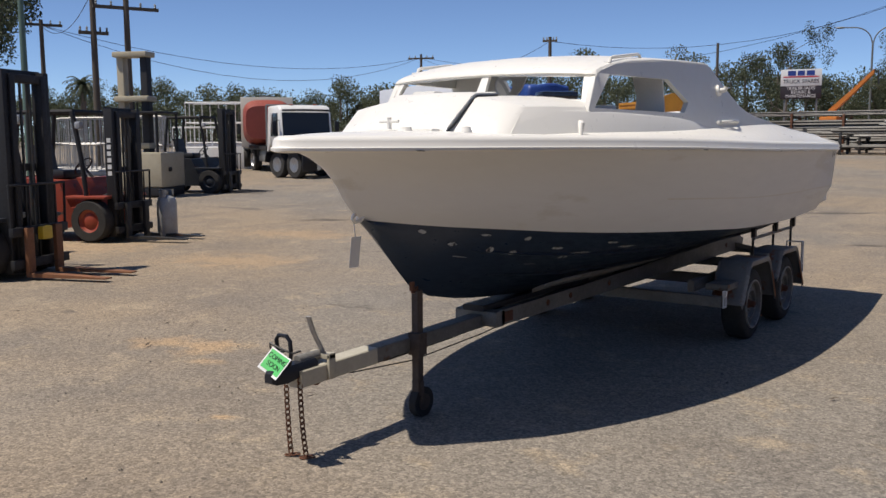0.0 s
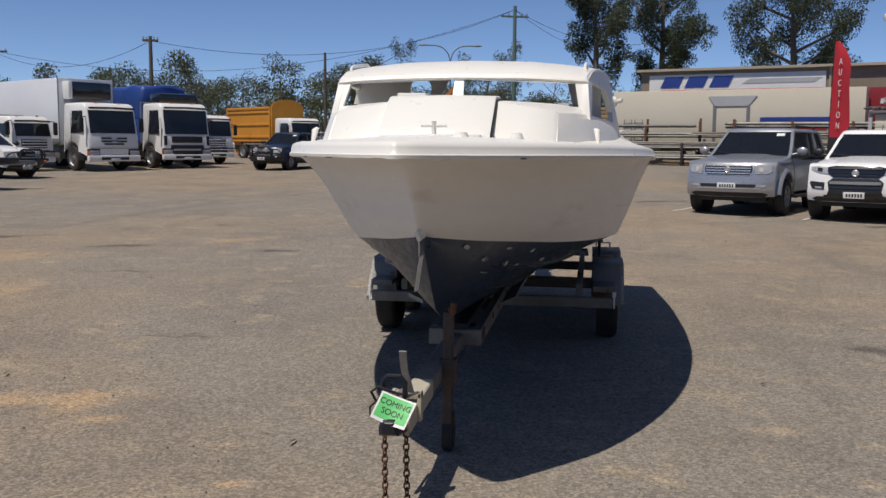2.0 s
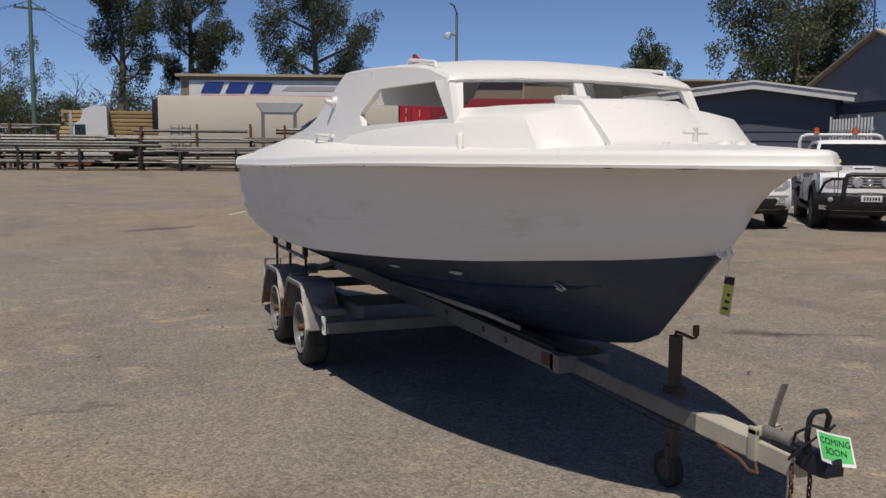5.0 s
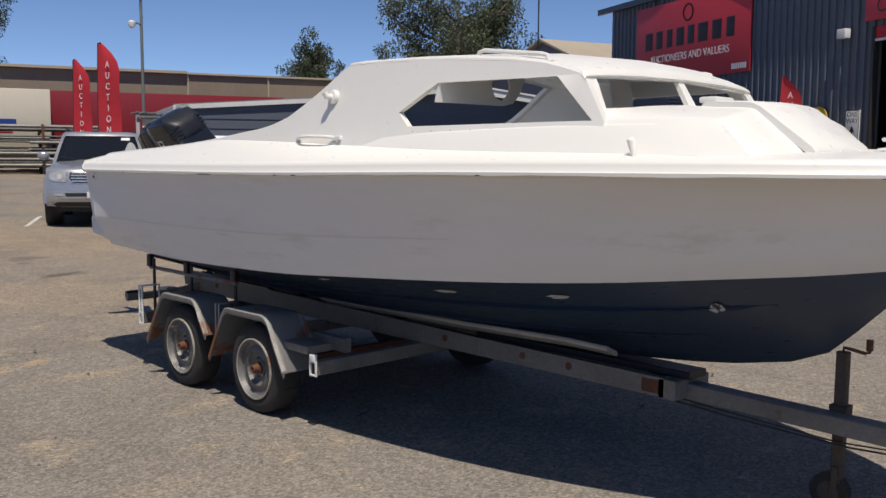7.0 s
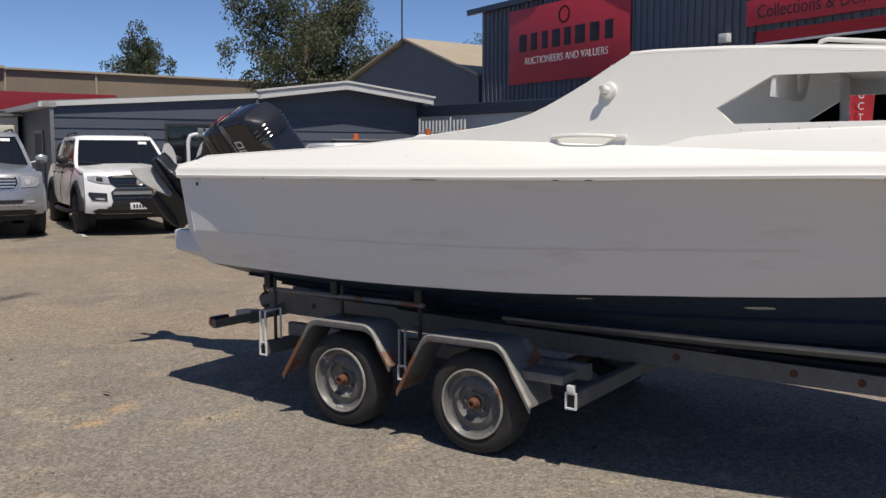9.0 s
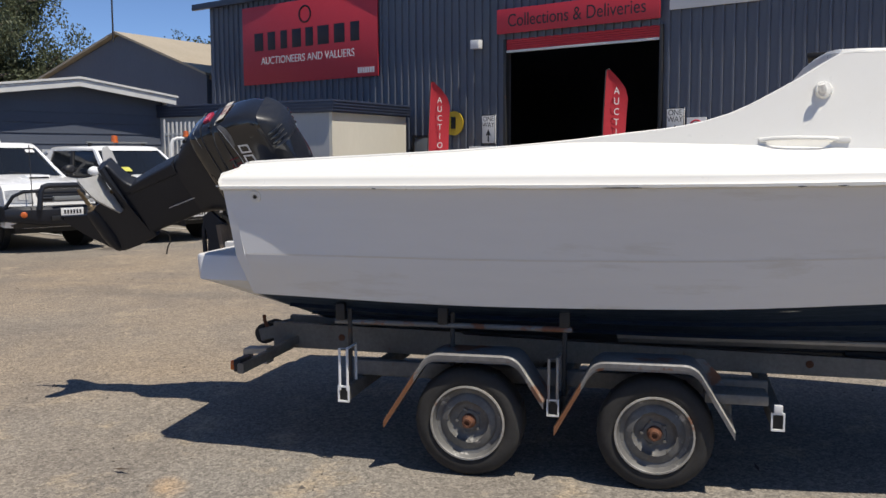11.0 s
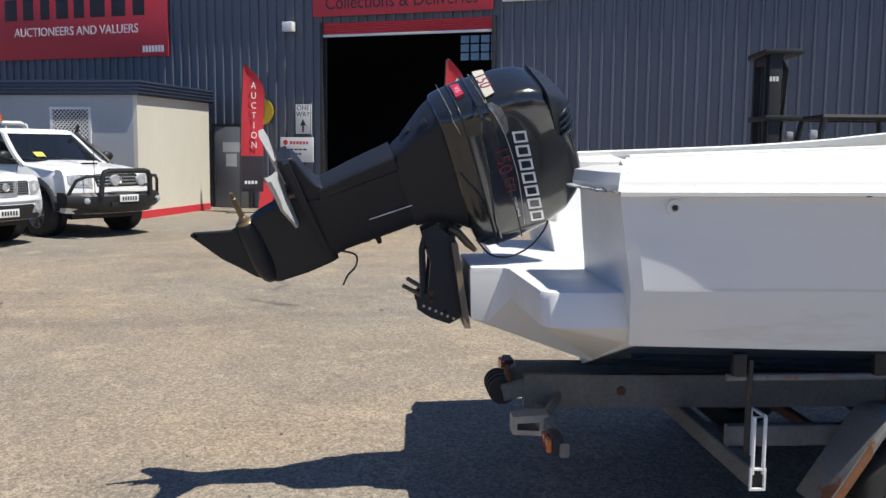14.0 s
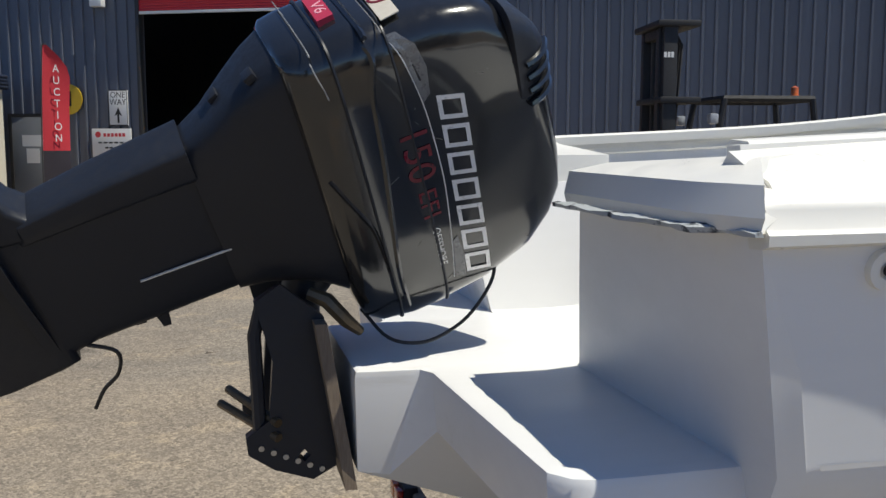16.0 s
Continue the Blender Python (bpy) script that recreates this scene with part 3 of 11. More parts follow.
sg = board("auction_sign", "large red warehouse sign with black and white lettering", WM, -11.35, -4.85, 4.24, 6.95, SIGNRED, -0.08)
for k, (a, bx) in enumerate(((0.0, 0.44), (0.66, 1.03), (1.28, 1.60), (1.83, 2.25), (2.45, 2.80), (3.0, 3.50), (3.72, 4.18), (4.42, 4.80))):
    lbox(WM, "name_bar", SIGNDARK, sg, -10.72 + a * 1.06, -10.72 + bx * 1.06, -0.108, -0.101, 5.40, 6.02, 0.003)
bm = BM()
tube(bm, [(-8.13 + 0.27 * math.cos(a), -0.105, 6.47 + 0.27 * math.sin(a)) for a in (math.pi * 2 * k / 24 for k in range(24))], 0.035, 6, closed=True)
lpart(WM, "emblem_ring", bm, SIGNDARK, sg)
lettering("printed_word", "AUCTIONEERS AND VALUERS", 0.36, WM @ Matrix.Translation((-8.12, -0.105, 5.03)), SIGNWHITE, sg, 0.004, squeeze=0.94)
bars(WM, sg, -5.72, -4.98, 4.36, 4.54, -0.101, SIGNWHITE, 7)
sg = board("delivery_sign", "long red sign over the roller door, dark lettering", WM, -0.23, 4.73, 5.12, 5.80, SIGNRED, -0.16)
lettering("printed_word", "Collections & Deliveries", 0.50, WM @ Matrix.Translation((2.25, -0.185, 5.45)), SIGNDARK, sg, 0.004, squeeze=0.86)
sg = board("white_sign", "white notice sign high on the cladding", WM, 4.95, 7.3, 5.30, 6.3, SIGNWHITE, -0.08)
bars(WM, sg, 5.2, 7.0, 5.75, 6.0, -0.101, SIGNRED, 6)
for x0, words in ((-0.82, True), (4.92, True)):
    sg = board("one_way_sign", "white one way sign with a black arrow pointing up", WM, x0, x0 + 0.48, 2.04, 2.87, SIGNWHITE, -0.075)
    lettering("printed_word", "ONE", 0.20, WM @ Matrix.Translation((x0 + 0.24, -0.096, 2.75)), INK, sg, 0.002, squeeze=0.9)
    lettering("printed_word", "WAY", 0.20, WM @ Matrix.Translation((x0 + 0.24, -0.096, 2.58)), INK, sg, 0.002, squeeze=0.9)
    bm = BM()
    plate(bm, [(-0.025, 2.1), (0.025, 2.1), (0.025, 2.3), (0.10, 2.26), (0.0, 2.46), (-0.10, 2.26), (-0.025, 2.3)], [], lambda u, v, d: Vector((x0 + 0.24 + u, -0.098 + d, v)), 0.003)
    lpart(WM, "arrow", bm, INK, sg, smooth=0)
    for z0, z1, a, c in ((2.04, 2.06, 0, 0.48), (2.85, 2.87, 0, 0.48), (2.06, 2.85, 0, 0.015), (2.06, 2.85, 0.465, 0.48)):
        lbox(WM, "border", INK, sg, x0 + a, x0 + c, -0.099, -0.094, z0, z1)
sg = board("no_smoking_sign", "white no smoking sign with a red ring", WM, 5.47, 5.97, 2.05, 2.62, SIGNWHITE, -0.075)
bm = BM()
tube(bm, [(5.72 + 0.17 * math.cos(a), -0.098, 2.38 + 0.17 * math.sin(a)) for a in (math.pi * 2 * k / 20 for k in range(20))], 0.022, 6, closed=True)
lpart(WM, "red_ring", bm, SIGNRED, sg)
bm = BM()
tube(bm, [(5.60, -0.10, 2.50), (5.84, -0.10, 2.26)], 0.018, 6)
lpart(WM, "red_slash", bm, SIGNRED, sg)
lbox(WM, "cigarette", INK, sg, 5.6, 5.84, -0.098, -0.094, 2.36, 2.40)
bars(WM, sg, 5.52, 5.92, 2.09, 2.13, -0.095, INK, 3)
sg = board("notice_board", "white notice board with a red heading", WM, -1.28, -0.28, 1.30, 1.97, SIGNWHITE, -0.075)
bars(WM, sg, -0.98, -0.40, 1.78, 1.86, -0.095, SIGNRED, 6)
bars(WM, sg, -1.12, -0.44, 1.62, 1.66, -0.095, INK, 5)
bars(WM, sg, -0.95, -0.60, 1.50, 1.54, -0.095, INK, 3)
bars(WM, sg, -0.90, -0.66, 1.38, 1.41, -0.095, INK, 2)
bm = BM()
cyl(bm, (-1.12, -0.10, 1.83), (-1.12, -0.093, 1.83), 0.07, seg=16)
lpart(WM, "emblem", bm, SIGNRED, sg)
ys = thing("warning_sign", "round yellow warning sign with a black symbol", "sign", WM @ Vector((-1.85, -0.1, 2.3)))
bm = BM()
cyl(bm, (-1.85, -0.10, 2.66), (-1.85, -0.07, 2.66), 0.36, seg=28)
lpart(WM, "disc", bm, SIGNYELLOW, ys)
lbox(WM, "symbol", INK, ys, -1.93, -1.77, -0.108, -0.10, 2.5, 2.85, 0.02)
lbox(WM, "bracket", DARKSTEEL, ys, -1.9, -1.8, -0.07, 0.0, 2.5, 2.8)
fl = thing("floodlight", "small pale box floodlight on the cladding", "lamp", WM @ Vector((-0.95, -0.2, 4.77)))
lbox(WM, "housing", SIGNWHITE, fl, -1.1, -0.8, -0.28, -0.08, 4.77, 5.02, 0.02)
lbox(WM, "arm", DARKSTEEL, fl, -0.98, -0.92, -0.08, 0.0, 4.85, 4.95)
pd = thing("side_door", "grey steel side door with white notices taped on", "door", WM @ Vector((-2.8, 0, 0)), kind="structure")
for x0, x1, z0, z1 in ((-3.44, -3.36, 0, 2.33), (-2.28, -2.20, 0, 2.33), (-3.36, -2.28, 2.25, 2.33)):
    lbox(WM, "door_frame", DARKSTEEL, pd, x0, x1, -0.125, 0.0, z0, z1)
lbox(WM, "door_leaf", DOORGREY, pd, -3.36, -2.28, -0.105, -0.065, 0.02, 2.25, 0.004)
lbox(WM, "door_handle", STEEL, pd, -2.42, -2.36, -0.165, -0.105, 1.0, 1.12, 0.01)
lbox(WM, "paper", SIGNWHITE, pd, -3.1, -2.55, -0.111, -0.105, 1.55, 1.82)
lbox(WM, "paper", SIGNWHITE, pd, -3.0, -2.66, -0.111, -0.105, 1.15, 1.5)
fl = thing("a_frame_sign", "small red folding pavement sign beside the door", "sign", WM @ Vector((-1.3, -0.7, 0)))
for s in (-1, 1):
    bm = BM()
    loft(bm, [[Vector((x, -0.7 + s * (0.22 * (1 - z / 0.75)) + d, z)) for x, d in ((-1.5, 0), (-1.1, 0), (-1.1, 0.02), (-1.5, 0.02))] for z in (0.0, 0.75)])
    lpart(WM, "board", bm, SIGNRED, fl)

# portable office
PM = frame_of((17.15, 12.85, -0.04), (0.965, -0.262))
po = thing("portable_office", "cream and grey portable office with a navy fascia", "building", (17.15, 12.85, -0.04))
lbox(PM, "end_wall", CREAM, po, 0, 3.7, 0, 0.1, 0.18, 2.84, label="cream panel wall")
bm = BM()
plate(bm, [(0.1, 0.18), (6.9, 0.18), (6.9, 2.84), (0.1, 2.84)], [[(1.2, 1.45), (2.15, 1.45), (2.15, 2.52), (1.2, 2.52)], [(4.4, 0.2), (5.3, 0.2), (5.3, 2.3), (4.4, 2.3)]], lambda u, v, d: Vector((d, u, v)), 0.1)
lpart(PM, "front_wall", bm, PALEGREY, po, "pale grey panel wall")
lbox(PM, "back_wall", CREAM, po, 3.6, 3.7, 0.1, 6.9, 0.18, 2.84)
lbox(PM, "end_wall", CREAM, po, 0, 3.7, 6.9, 7.0, 0.18, 2.84)
lbox(PM, "floor_frame", SIGNRED, po, -0.01, 3.71, -0.01, 7.01, 0.0, 0.18, label="red base frame")
lbox(PM, "fascia", NAVY, po, -0.10, 3.8, -0.10, 7.1, 2.84, 3.18, 0.01, "ribbed navy fascia")
for z in (2.90, 2.98, 3.06, 3.14):
    lbox(PM, "fascia_rib", NAVY, po, -0.118, 3.818, -0.118, 7.118, z - 0.02, z + 0.012, 0.008)
wn1 = thing("office_window", "window with a white mesh guard", "window", PM @ Vector((0, 1.7, 1.45)), kind="structure")
# added grey sheet stands in for the dim room behind the pane
lbox(PM, "blind", DOORGREY, wn1, 0.07, 0.08, 1.2, 2.15, 1.45, 2.52)
lbox(PM, "pane", PANE, wn1, 0.04, 0.05, 1.2, 2.15, 1.45, 2.52)
bm = BM()
for k in range(-13, 13):
    for sgn in (-1, 1):
        # a diagonal u = u0 + s, v = s, cut to the window's opening
        u0 = k * 0.095
        a, c = max(0.0, -u0), min(1.07, 0.95 - u0)
        if c - a > 0.03:
            tube(bm, [(-0.03, 1.2 + (u0 + q if sgn > 0 else 0.95 - u0 - q), 1.45 + q) for q in (a, c)], 0.009, 4)
lpart(PM, "mesh_guard", bm, SIGNWHITE, wn1, "white diamond mesh")
for a, c, z0, z1 in ((1.15, 1.21, 1.4, 2.57), (2.14, 2.2, 1.4, 2.57), (1.21, 2.14, 1.4, 1.46), (1.21, 2.14, 2.51, 2.57)):
    lbox(PM, "window_frame", SIGNWHITE, wn1, -0.04, 0.0, a, c, z0, z1)
lbox(PM, "office_door", NAVY, po, 0.03, 0.06, 4.4, 5.3, 0.2, 2.3)

# white picket gate beyond the portable office
GM = frame_of((17.72, 18.05, -0.04), (-0.262, -0.965))
gt = thing("picket_fence", "tall white tubular picket fence beside the office", "fence", (17.72, 18.05, -0.04))
for z in (0.9, 2.3):
    lbox(GM, "rail", WHITETRIM, gt, -0.1, 2.1, -0.02, 0.02, z, z + 0.06)
for k in range(14):
    lbox(GM, "picket", WHITETRIM, gt, -0.08 + k * 0.16, -0.045 + k * 0.16, -0.03, 0.02, 0.1, 2.66 if k % 9 else 2.74)

# weatherboard office with a gabled porch
OM = frame_of((9.03, 23.7, -0.04), (0.876, -0.482))
of = thing("weatherboard_office", "slate blue weatherboard office with white barge boards", "building", (9.03, 23.7, -0.04))
lean = lambda u: 3.02 + 0.39 * u / 5.57
bm = BM()
plate(bm, [(0, 0), (5.4, 0), (5.4, lean(5.4) - 0.05), (0, 2.97)], [[(2.9, 1.3), (5.0, 1.3), (5.0, 2.45), (2.9, 2.45)]], lambda u, v, d: Vector((u, 0.12 + d, v)), 0.12)
lpart(OM, "front_wall", bm, SLATEBOARD, of)
bm = BM()
plate(bm, [(5.4, 0), (11.0, 0), (11.0, 3.36), (8.25, 3.70), (5.4, 3.36)], [], lambda u, v, d: Vector((u, 0.48 + d, v)), 0.12)
lpart(OM, "gable_wall", bm, SLATEBOARD, of)
lbox(OM, "return_wall", SLATEBOARD, of, 5.4, 5.52, 0.24, 0.48, 0, 3.3)
side_u = lambda y: -0.14 * (y - 0.24)


def side_panel(name, material, y0, y1, z0, z1, out, th, label=""):
    """A board on the slanting side wall, out from its face."""
    bm = BM()
    loft(bm, [[Vector((side_u(y) - out, y, z0)), Vector((side_u(y) - out + th, y, z0)), Vector((side_u(y) - out + th, y, z1)), Vector((side_u(y) - out, y, z1))] for y in (y0, y1)])
    lpart(OM, name, bm, material, of, label, 0)


side_panel("side_wall", SLATEBOARD, 0.24, 6.0, 0, 2.95, 0.0, 0.12)
side_panel("side_door", DARKIN, 1.5, 2.45, 0.05, 2.2, 0.03, 0.02, "dark side door")
for y0, y1, z0, z1 in ((1.40, 1.49, 0.05, 2.30), (2.46, 2.55, 0.05, 2.30), (1.49, 2.46, 2.21, 2.30)):
    side_panel("door_frame", STEELGREY, y0, y1, z0, z1, 0.04, 0.03)
side_panel("side_eave", WHITETRIM, 0.0, 6.0, 2.88, 3.02, 0.30, 0.34, "white eave board")
lbox(OM, "side_wall", SLATEBOARD, of, 10.9, 11.0, 0.6, 6.0, 0, 3.3)
lbox(OM, "back_wall", SLATEBOARD, of, 0, 11.0, 6.0, 6.1, 0, 3.3)


def weatherboard(u0, u1, y, z, h):
    bm = BM()
    loft(bm, [[Vector((u, y - 0.028, z)), Vector((u, y - 0.004, z + h)), Vector((u, y + 0.01, z + h)), Vector((u, y + 0.01, z))] for u in (u0, u1)])
    lpart(OM, "weatherboard", bm, SLATEBOARD, of, smooth=0)


bh = 0.285
for k in range(12):
    z = 0.06 + k * bh
    if z + bh < 2.95:
        if z + bh <= 1.3 or z >= 2.40:
            weatherboard(0.02, 5.38, 0.12, z, bh - 0.012)
        else:
            weatherboard(0.02, 2.86, 0.12, z, bh - 0.012)
            weatherboard(5.04, 5.38, 0.12, z, bh - 0.012)
    if z + bh < 3.45:
        weatherboard(5.54, 10.98, 0.48, z, bh - 0.012)
bm = BM()
box(bm, 2.9, 5.0, 0.17, 0.18, 1.3, 2.45)
lpart(OM, "pane", bm, WINDOW, of, "dark window")
for a, c, z0, z1 in ((2.86, 2.93, 1.26, 2.49), (4.97, 5.04, 1.26, 2.49), (3.9, 3.96, 1.3, 2.45), (2.93, 4.97, 1.26, 1.32), (2.93, 4.97, 2.43, 2.49)):
    lbox(OM, "window_frame", DARKSTEEL, of, a, c, 0.08, 0.14, z0, z1)


def slope_board(name, material, pts, y0, y1, drop, label=""):
    bm = BM()
    loft(bm, [[Vector((u, y0, z)), Vector((u, y1, z)), Vector((u, y1, z - drop)), Vector((u, y0, z - drop))] for u, z in pts])
    lpart(OM, name, bm, material, of, label, 0)


slope_board("fascia", WHITETRIM, [(-0.35, 3.0), (5.57, 3.40)], 0.0, 0.06, 0.13, "white fascia board")
slope_board("barge_board", WHITETRIM, [(5.5, 3.43), (8.25, 3.79)], 0.0, 0.05, 0.19, "white barge board")
slope_board("barge_board", WHITETRIM, [(8.25, 3.79), (11.15, 3.40)], 0.0, 0.05, 0.19, "white barge board")
slope_board("barge_cap", WHITETRIM, [(5.45, 3.50), (8.25, 3.86), (11.2, 3.47)], -0.04, 0.09, 0.06)
slope_board("roof_sheet", STEELGREY, [(-0.35, 3.03), (5.57, 3.43)], 0.06, 6.4, 0.05)
slope_board("roof_sheet", STEELGREY, [(5.45, 3.46), (8.25, 3.82), (11.2, 3.43)], 0.1, 6.4, 0.05)
lbox(OM, "downpipe", SLATEBOARD, of, 5.42, 5.52, 0.02, 0.12, 0, 3.2, 0.02)
lbox(OM, "corner_post", STEELGREY, of, -0.08, 0.02, 0.04, 0.14, 0, 2.95, 0.01)
lbox(OM, "corner_post", WHITETRIM, of, 10.98, 11.08, 0.38, 0.50, 0, 3.3, 0.01)
lbox(OM, "plinth", CREAM, of, 0, 5.4, 0.06, 0.12, 0, 0.07)
lbox(OM, "plinth", CREAM, of, 5.5, 11.0, 0.42, 0.48, 0, 0.07)
lbox(OM, "meter_box", PALEGREY, of, 7.3, 8.1, 0.36, 0.46, 1.55, 1.9, 0.01)
# pale annex behind the office
an = thing("pale_annex", "pale weatherboard annex behind the slate office", "building", OM @ Vector((-1.7, 4.0, 0)))
lbox(OM, "wall", CREAM, an, -1.42, -0.72, 4.2, 8.0, 0, 2.75)
for k in range(12):
    lbox(OM, "weatherboard", CREAM, an, -1.42, -0.70, 4.165, 4.198, 0.04 + k * 0.225, 0.252 + k * 0.225, 0.004)
lbox(OM, "roof", STEELGREY, an, -1.6, -0.55, 4.05, 8.2, 2.76, 2.83)
lbox(OM, "corner_post", PALEGREY, an, -1.62, -1.50, 4.12, 4.24, 0, 2.85, 0.01)
for k in range(5):
    bm = BM()
    cyl(bm, (-1.75 + 0.13 * k, 4.1, 2.90 + 0.03 * (k % 2)), (-1.2 + 0.16 * k, 8.0, 3.0 + 0.04 * (k % 3)), 0.035, seg=8)
    lpart(OM, "roof_pipe", bm, GALV, an, "grey pipe lying on the roof")

# dark gabled shed behind
DM = frame_of((29.65, 31.4, 0.0), (-0.3, -0.95))
ds = thing("gabled_shed", "dark gabled shed with a tan steel roof", "building", (29.65, 31.4, 0))
bm = BM()
plate(bm, [(-0.5, 0), (10.4, 0), (10.4, 4.85), (5.5, 6.6), (-0.5, 4.7)], [], lambda u, v, d: Vector((u, d, v)), 0.15)
lpart(DM, "gable_wall", bm, CLAD, ds)
lbox(DM, "side_wall", CLAD, ds, 10.25, 10.4, 0.15, 12, 0, 4.6)
lbox(DM, "side_wall", CLAD, ds, -0.5, -0.35, 0.15, 12, 0, 4.6)
bm = BM()
loft(bm, [[Vector((u, y, z + d)) for u, z, d in ((-0.9, 4.6, 0), (5.5, 6.65, 0), (10.6, 4.75, 0), (10.6, 4.75, 0.09), (5.5, 6.65, 0.09), (-0.9, 4.6, 0.09))] for y in (-0.25, 12.5)])
lpart(DM, "roof", bm, TANROOF, ds, "tan steel roof", 20)
bm = BM()
cyl(bm, (5.5, -0.3, 6.3), (5.5, -0.3, 11.0), 0.035, seg=8)
lpart(DM, "mast", bm, DARKSTEEL, ds, "thin dark mast")

# long tan shed at the back of the yard
SM = frame_of((4.1, 64.2, 0.58), (0.945, -0.327))
ts = thing("long_shed", "long tan steel shed with a banner on its fascia", "building", (4.1, 64.2, 0.58))
lbox(SM, "fascia", TANWALL, ts, 0, 52, 0, 0.25, 4.75, 6.25)
lbox(SM, "roof_edge", TANROOF, ts, -0.3, 24.0, -0.35, 9, 6.25, 6.42)
lbox(SM, "roof_edge", TANROOF, ts, 24.0, 52, -0.2, 9, 6.22, 6.34)
lbox(SM, "front_wall", TANWALL, ts, 0, 52, 2.2, 2.4, 0, 4.9)
lbox(SM, "end_wall", TANWALL, ts, 0, 0.2, 0.25, 9, 0, 6.25)
for k in range(14):
    lbox(SM, "column", STEELGREY, ts, 0.1 + k * 3.95, 0.3 + k * 3.95, 0.02, 0.22, 0, 4.75)
for x in (12.5, 24.0, 29.5):
    lbox(SM, "downpipe", TANROOF, ts, x, x + 0.12, -0.1, 0.0, 4.6, 6.3)
lbox(SM, "banner", SIGNWHITE, ts, 0.6, 12.3, -0.1, -0.03, 4.75, 6.0, label="white banner with blue and red shapes")
for x0, x1, z0, z1, m in ((7.0, 11.6, 5.30, 5.62, PALEGREY), (1.0, 11.8, 4.80, 4.95, SIGNRED)):
    bm = BM()
    plate(bm, [(x0, z0), (x1, z0), (x1 + 0.5, z1), (x0 + 0.5, z1)], [], lambda u, v, d: Vector((u, -0.12 + d, v)), 0.02)
    lpart(SM, "banner_stripe", bm, m, ts, smooth=0)
for x0 in (1.4, 3.1, 4.8):
    bm = BM()
    plate(bm, [(x0, 5.12), (x0 + 1.3, 5.12), (x0 + 1.65, 5.86), (x0 + 0.35, 5.86)], [], lambda u, v, d: Vector((u, -0.14 + d, v)), 0.02)
    lpart(SM, "emblem_bar", bm, SIGNBLUE, ts, smooth=0)
# red curtain-sided trailer under the shed's edge
cs = thing("curtain_trailer", "red curtain-sided trailer parked under the shed", "trailer", SM @ Vector((22, -3, 0)))
lbox(SM, "curtain", REDWALL, cs, 13.2, 29.5, -4.4, -2.0, 1.75, 4.62, 0.03)
lbox(SM, "deck", DARKSTEEL, cs, 13.2, 29.5, -4.5, -1.9, 1.25, 1.72)
for x in (15, 16.3, 17.6, 26.5, 28):
    bm = BM()
    cyl(bm, (x, -4.5, 0.52), (x, -4.15, 0.52), 0.52, seg=18)
    lpart(SM, "wheel", bm, RUBBER, cs)

# ---- the boat: white fibreglass half-cabin runabout ----
boat = thing("motor_boat", "white fibreglass half-cabin motor boat with dark navy bottom on a trailer", "boat", (0, 4.2, 0.5))

SHEER_Y = (0, 0.03, 0.1, 0.25, 0.5, 0.75, 1.0, 1.5, 2.0, 2.5, 3.0, 3.5, 4.0, 5.0, 6.0, 6.5)
SHEER_B = (0, 0.055, 0.125, 0.265, 0.475, 0.625, 0.745, 0.935, 1.07, 1.16, 1.22, 1.25, 1.26, 1.24, 1.175, 1.135)
CAB_Y = (1.0, 1.7, 1.81, 2.0, 2.5, 3.0, 3.5, 4.0, 4.5, 5.0, 6.0, 6.5)
CAB_W = (0.62, 0.775, 0.795, 0.832, 0.895, 0.95, 0.985, 1.005, 1.02, 1.025, 0.985, 0.945)


def half_beam(y):
    return spl(SHEER_Y, SHEER_B, y)


def sheer_z(y):
    return spl((0, 1, 2.3, 3.1, 4.0, 5.0, 6.5), (1.555, 1.55, 1.538, 1.522, 1.505, 1.495, 1.48), y)


def chine(f):
    y = 0.6 + 5.78 * f
    return Vector((spl((0.6, 1.0, 1.4, 2.0, 2.7, 3.2, 4.0, 5.0, 6.38), (0, 0.235, 0.435, 0.675, 0.865, 0.95, 1.02, 1.03, 0.985), y), y,
                   spl((0.6, 1.0, 1.4, 1.8, 2.4, 3.2, 4.15, 5.2, 6.4), (1.155, 1.10, 1.06, 1.02, 0.975, 0.93, 0.88, 0.862, 0.88), y)))


def keel(f):
    fs = (0, 0.02, 0.05, 0.09, 0.14, 0.2, 0.3, 0.5, 0.75, 1)
    return Vector((0, spl(fs, (0.6, 0.72, 0.89, 1.09, 1.42, 1.85, 2.45, 3.6, 5.0, 6.354), f),
                   spl(fs, (1.155, 1.04, 0.86, 0.69, 0.605, 0.552, 0.512, 0.492, 0.52, 0.574), f)))


def topside(f, v):
    """A point of the starboard topside: f from stem to stern, v from gunwale to chine."""
    ys = 6.5 * f
    s, c = Vector((half_beam(ys), ys, sheer_z(ys))), chine(f)
    p = s.lerp(c, v)
    hollow = math.sin(math.pi * min(1, v * 1.25) ** 0.8) * (0.092 * max(0.0, 1 - f * 2.2) ** 2 + 0.025 * max(0.0, 1 - f) * min(1.0, f * 6))
    p.y += hollow * (1 - f)
    p.z += hollow * 0.45
    p.x -= hollow * min(1, f * 8) * 0.6
    k = min(1.0, max(0.0, (f - 0.84) / 0.16))
    k = k * k * (3 - 2 * k) * 0.054
    j = min(1.0, max(0.0, (f - 0.25) / 0.45))
    k += j * j * (3 - 2 * j) * 0.012
    p.x += k * (v / 0.62 if v < 0.62 else (1 - v) / 0.38)
    return p


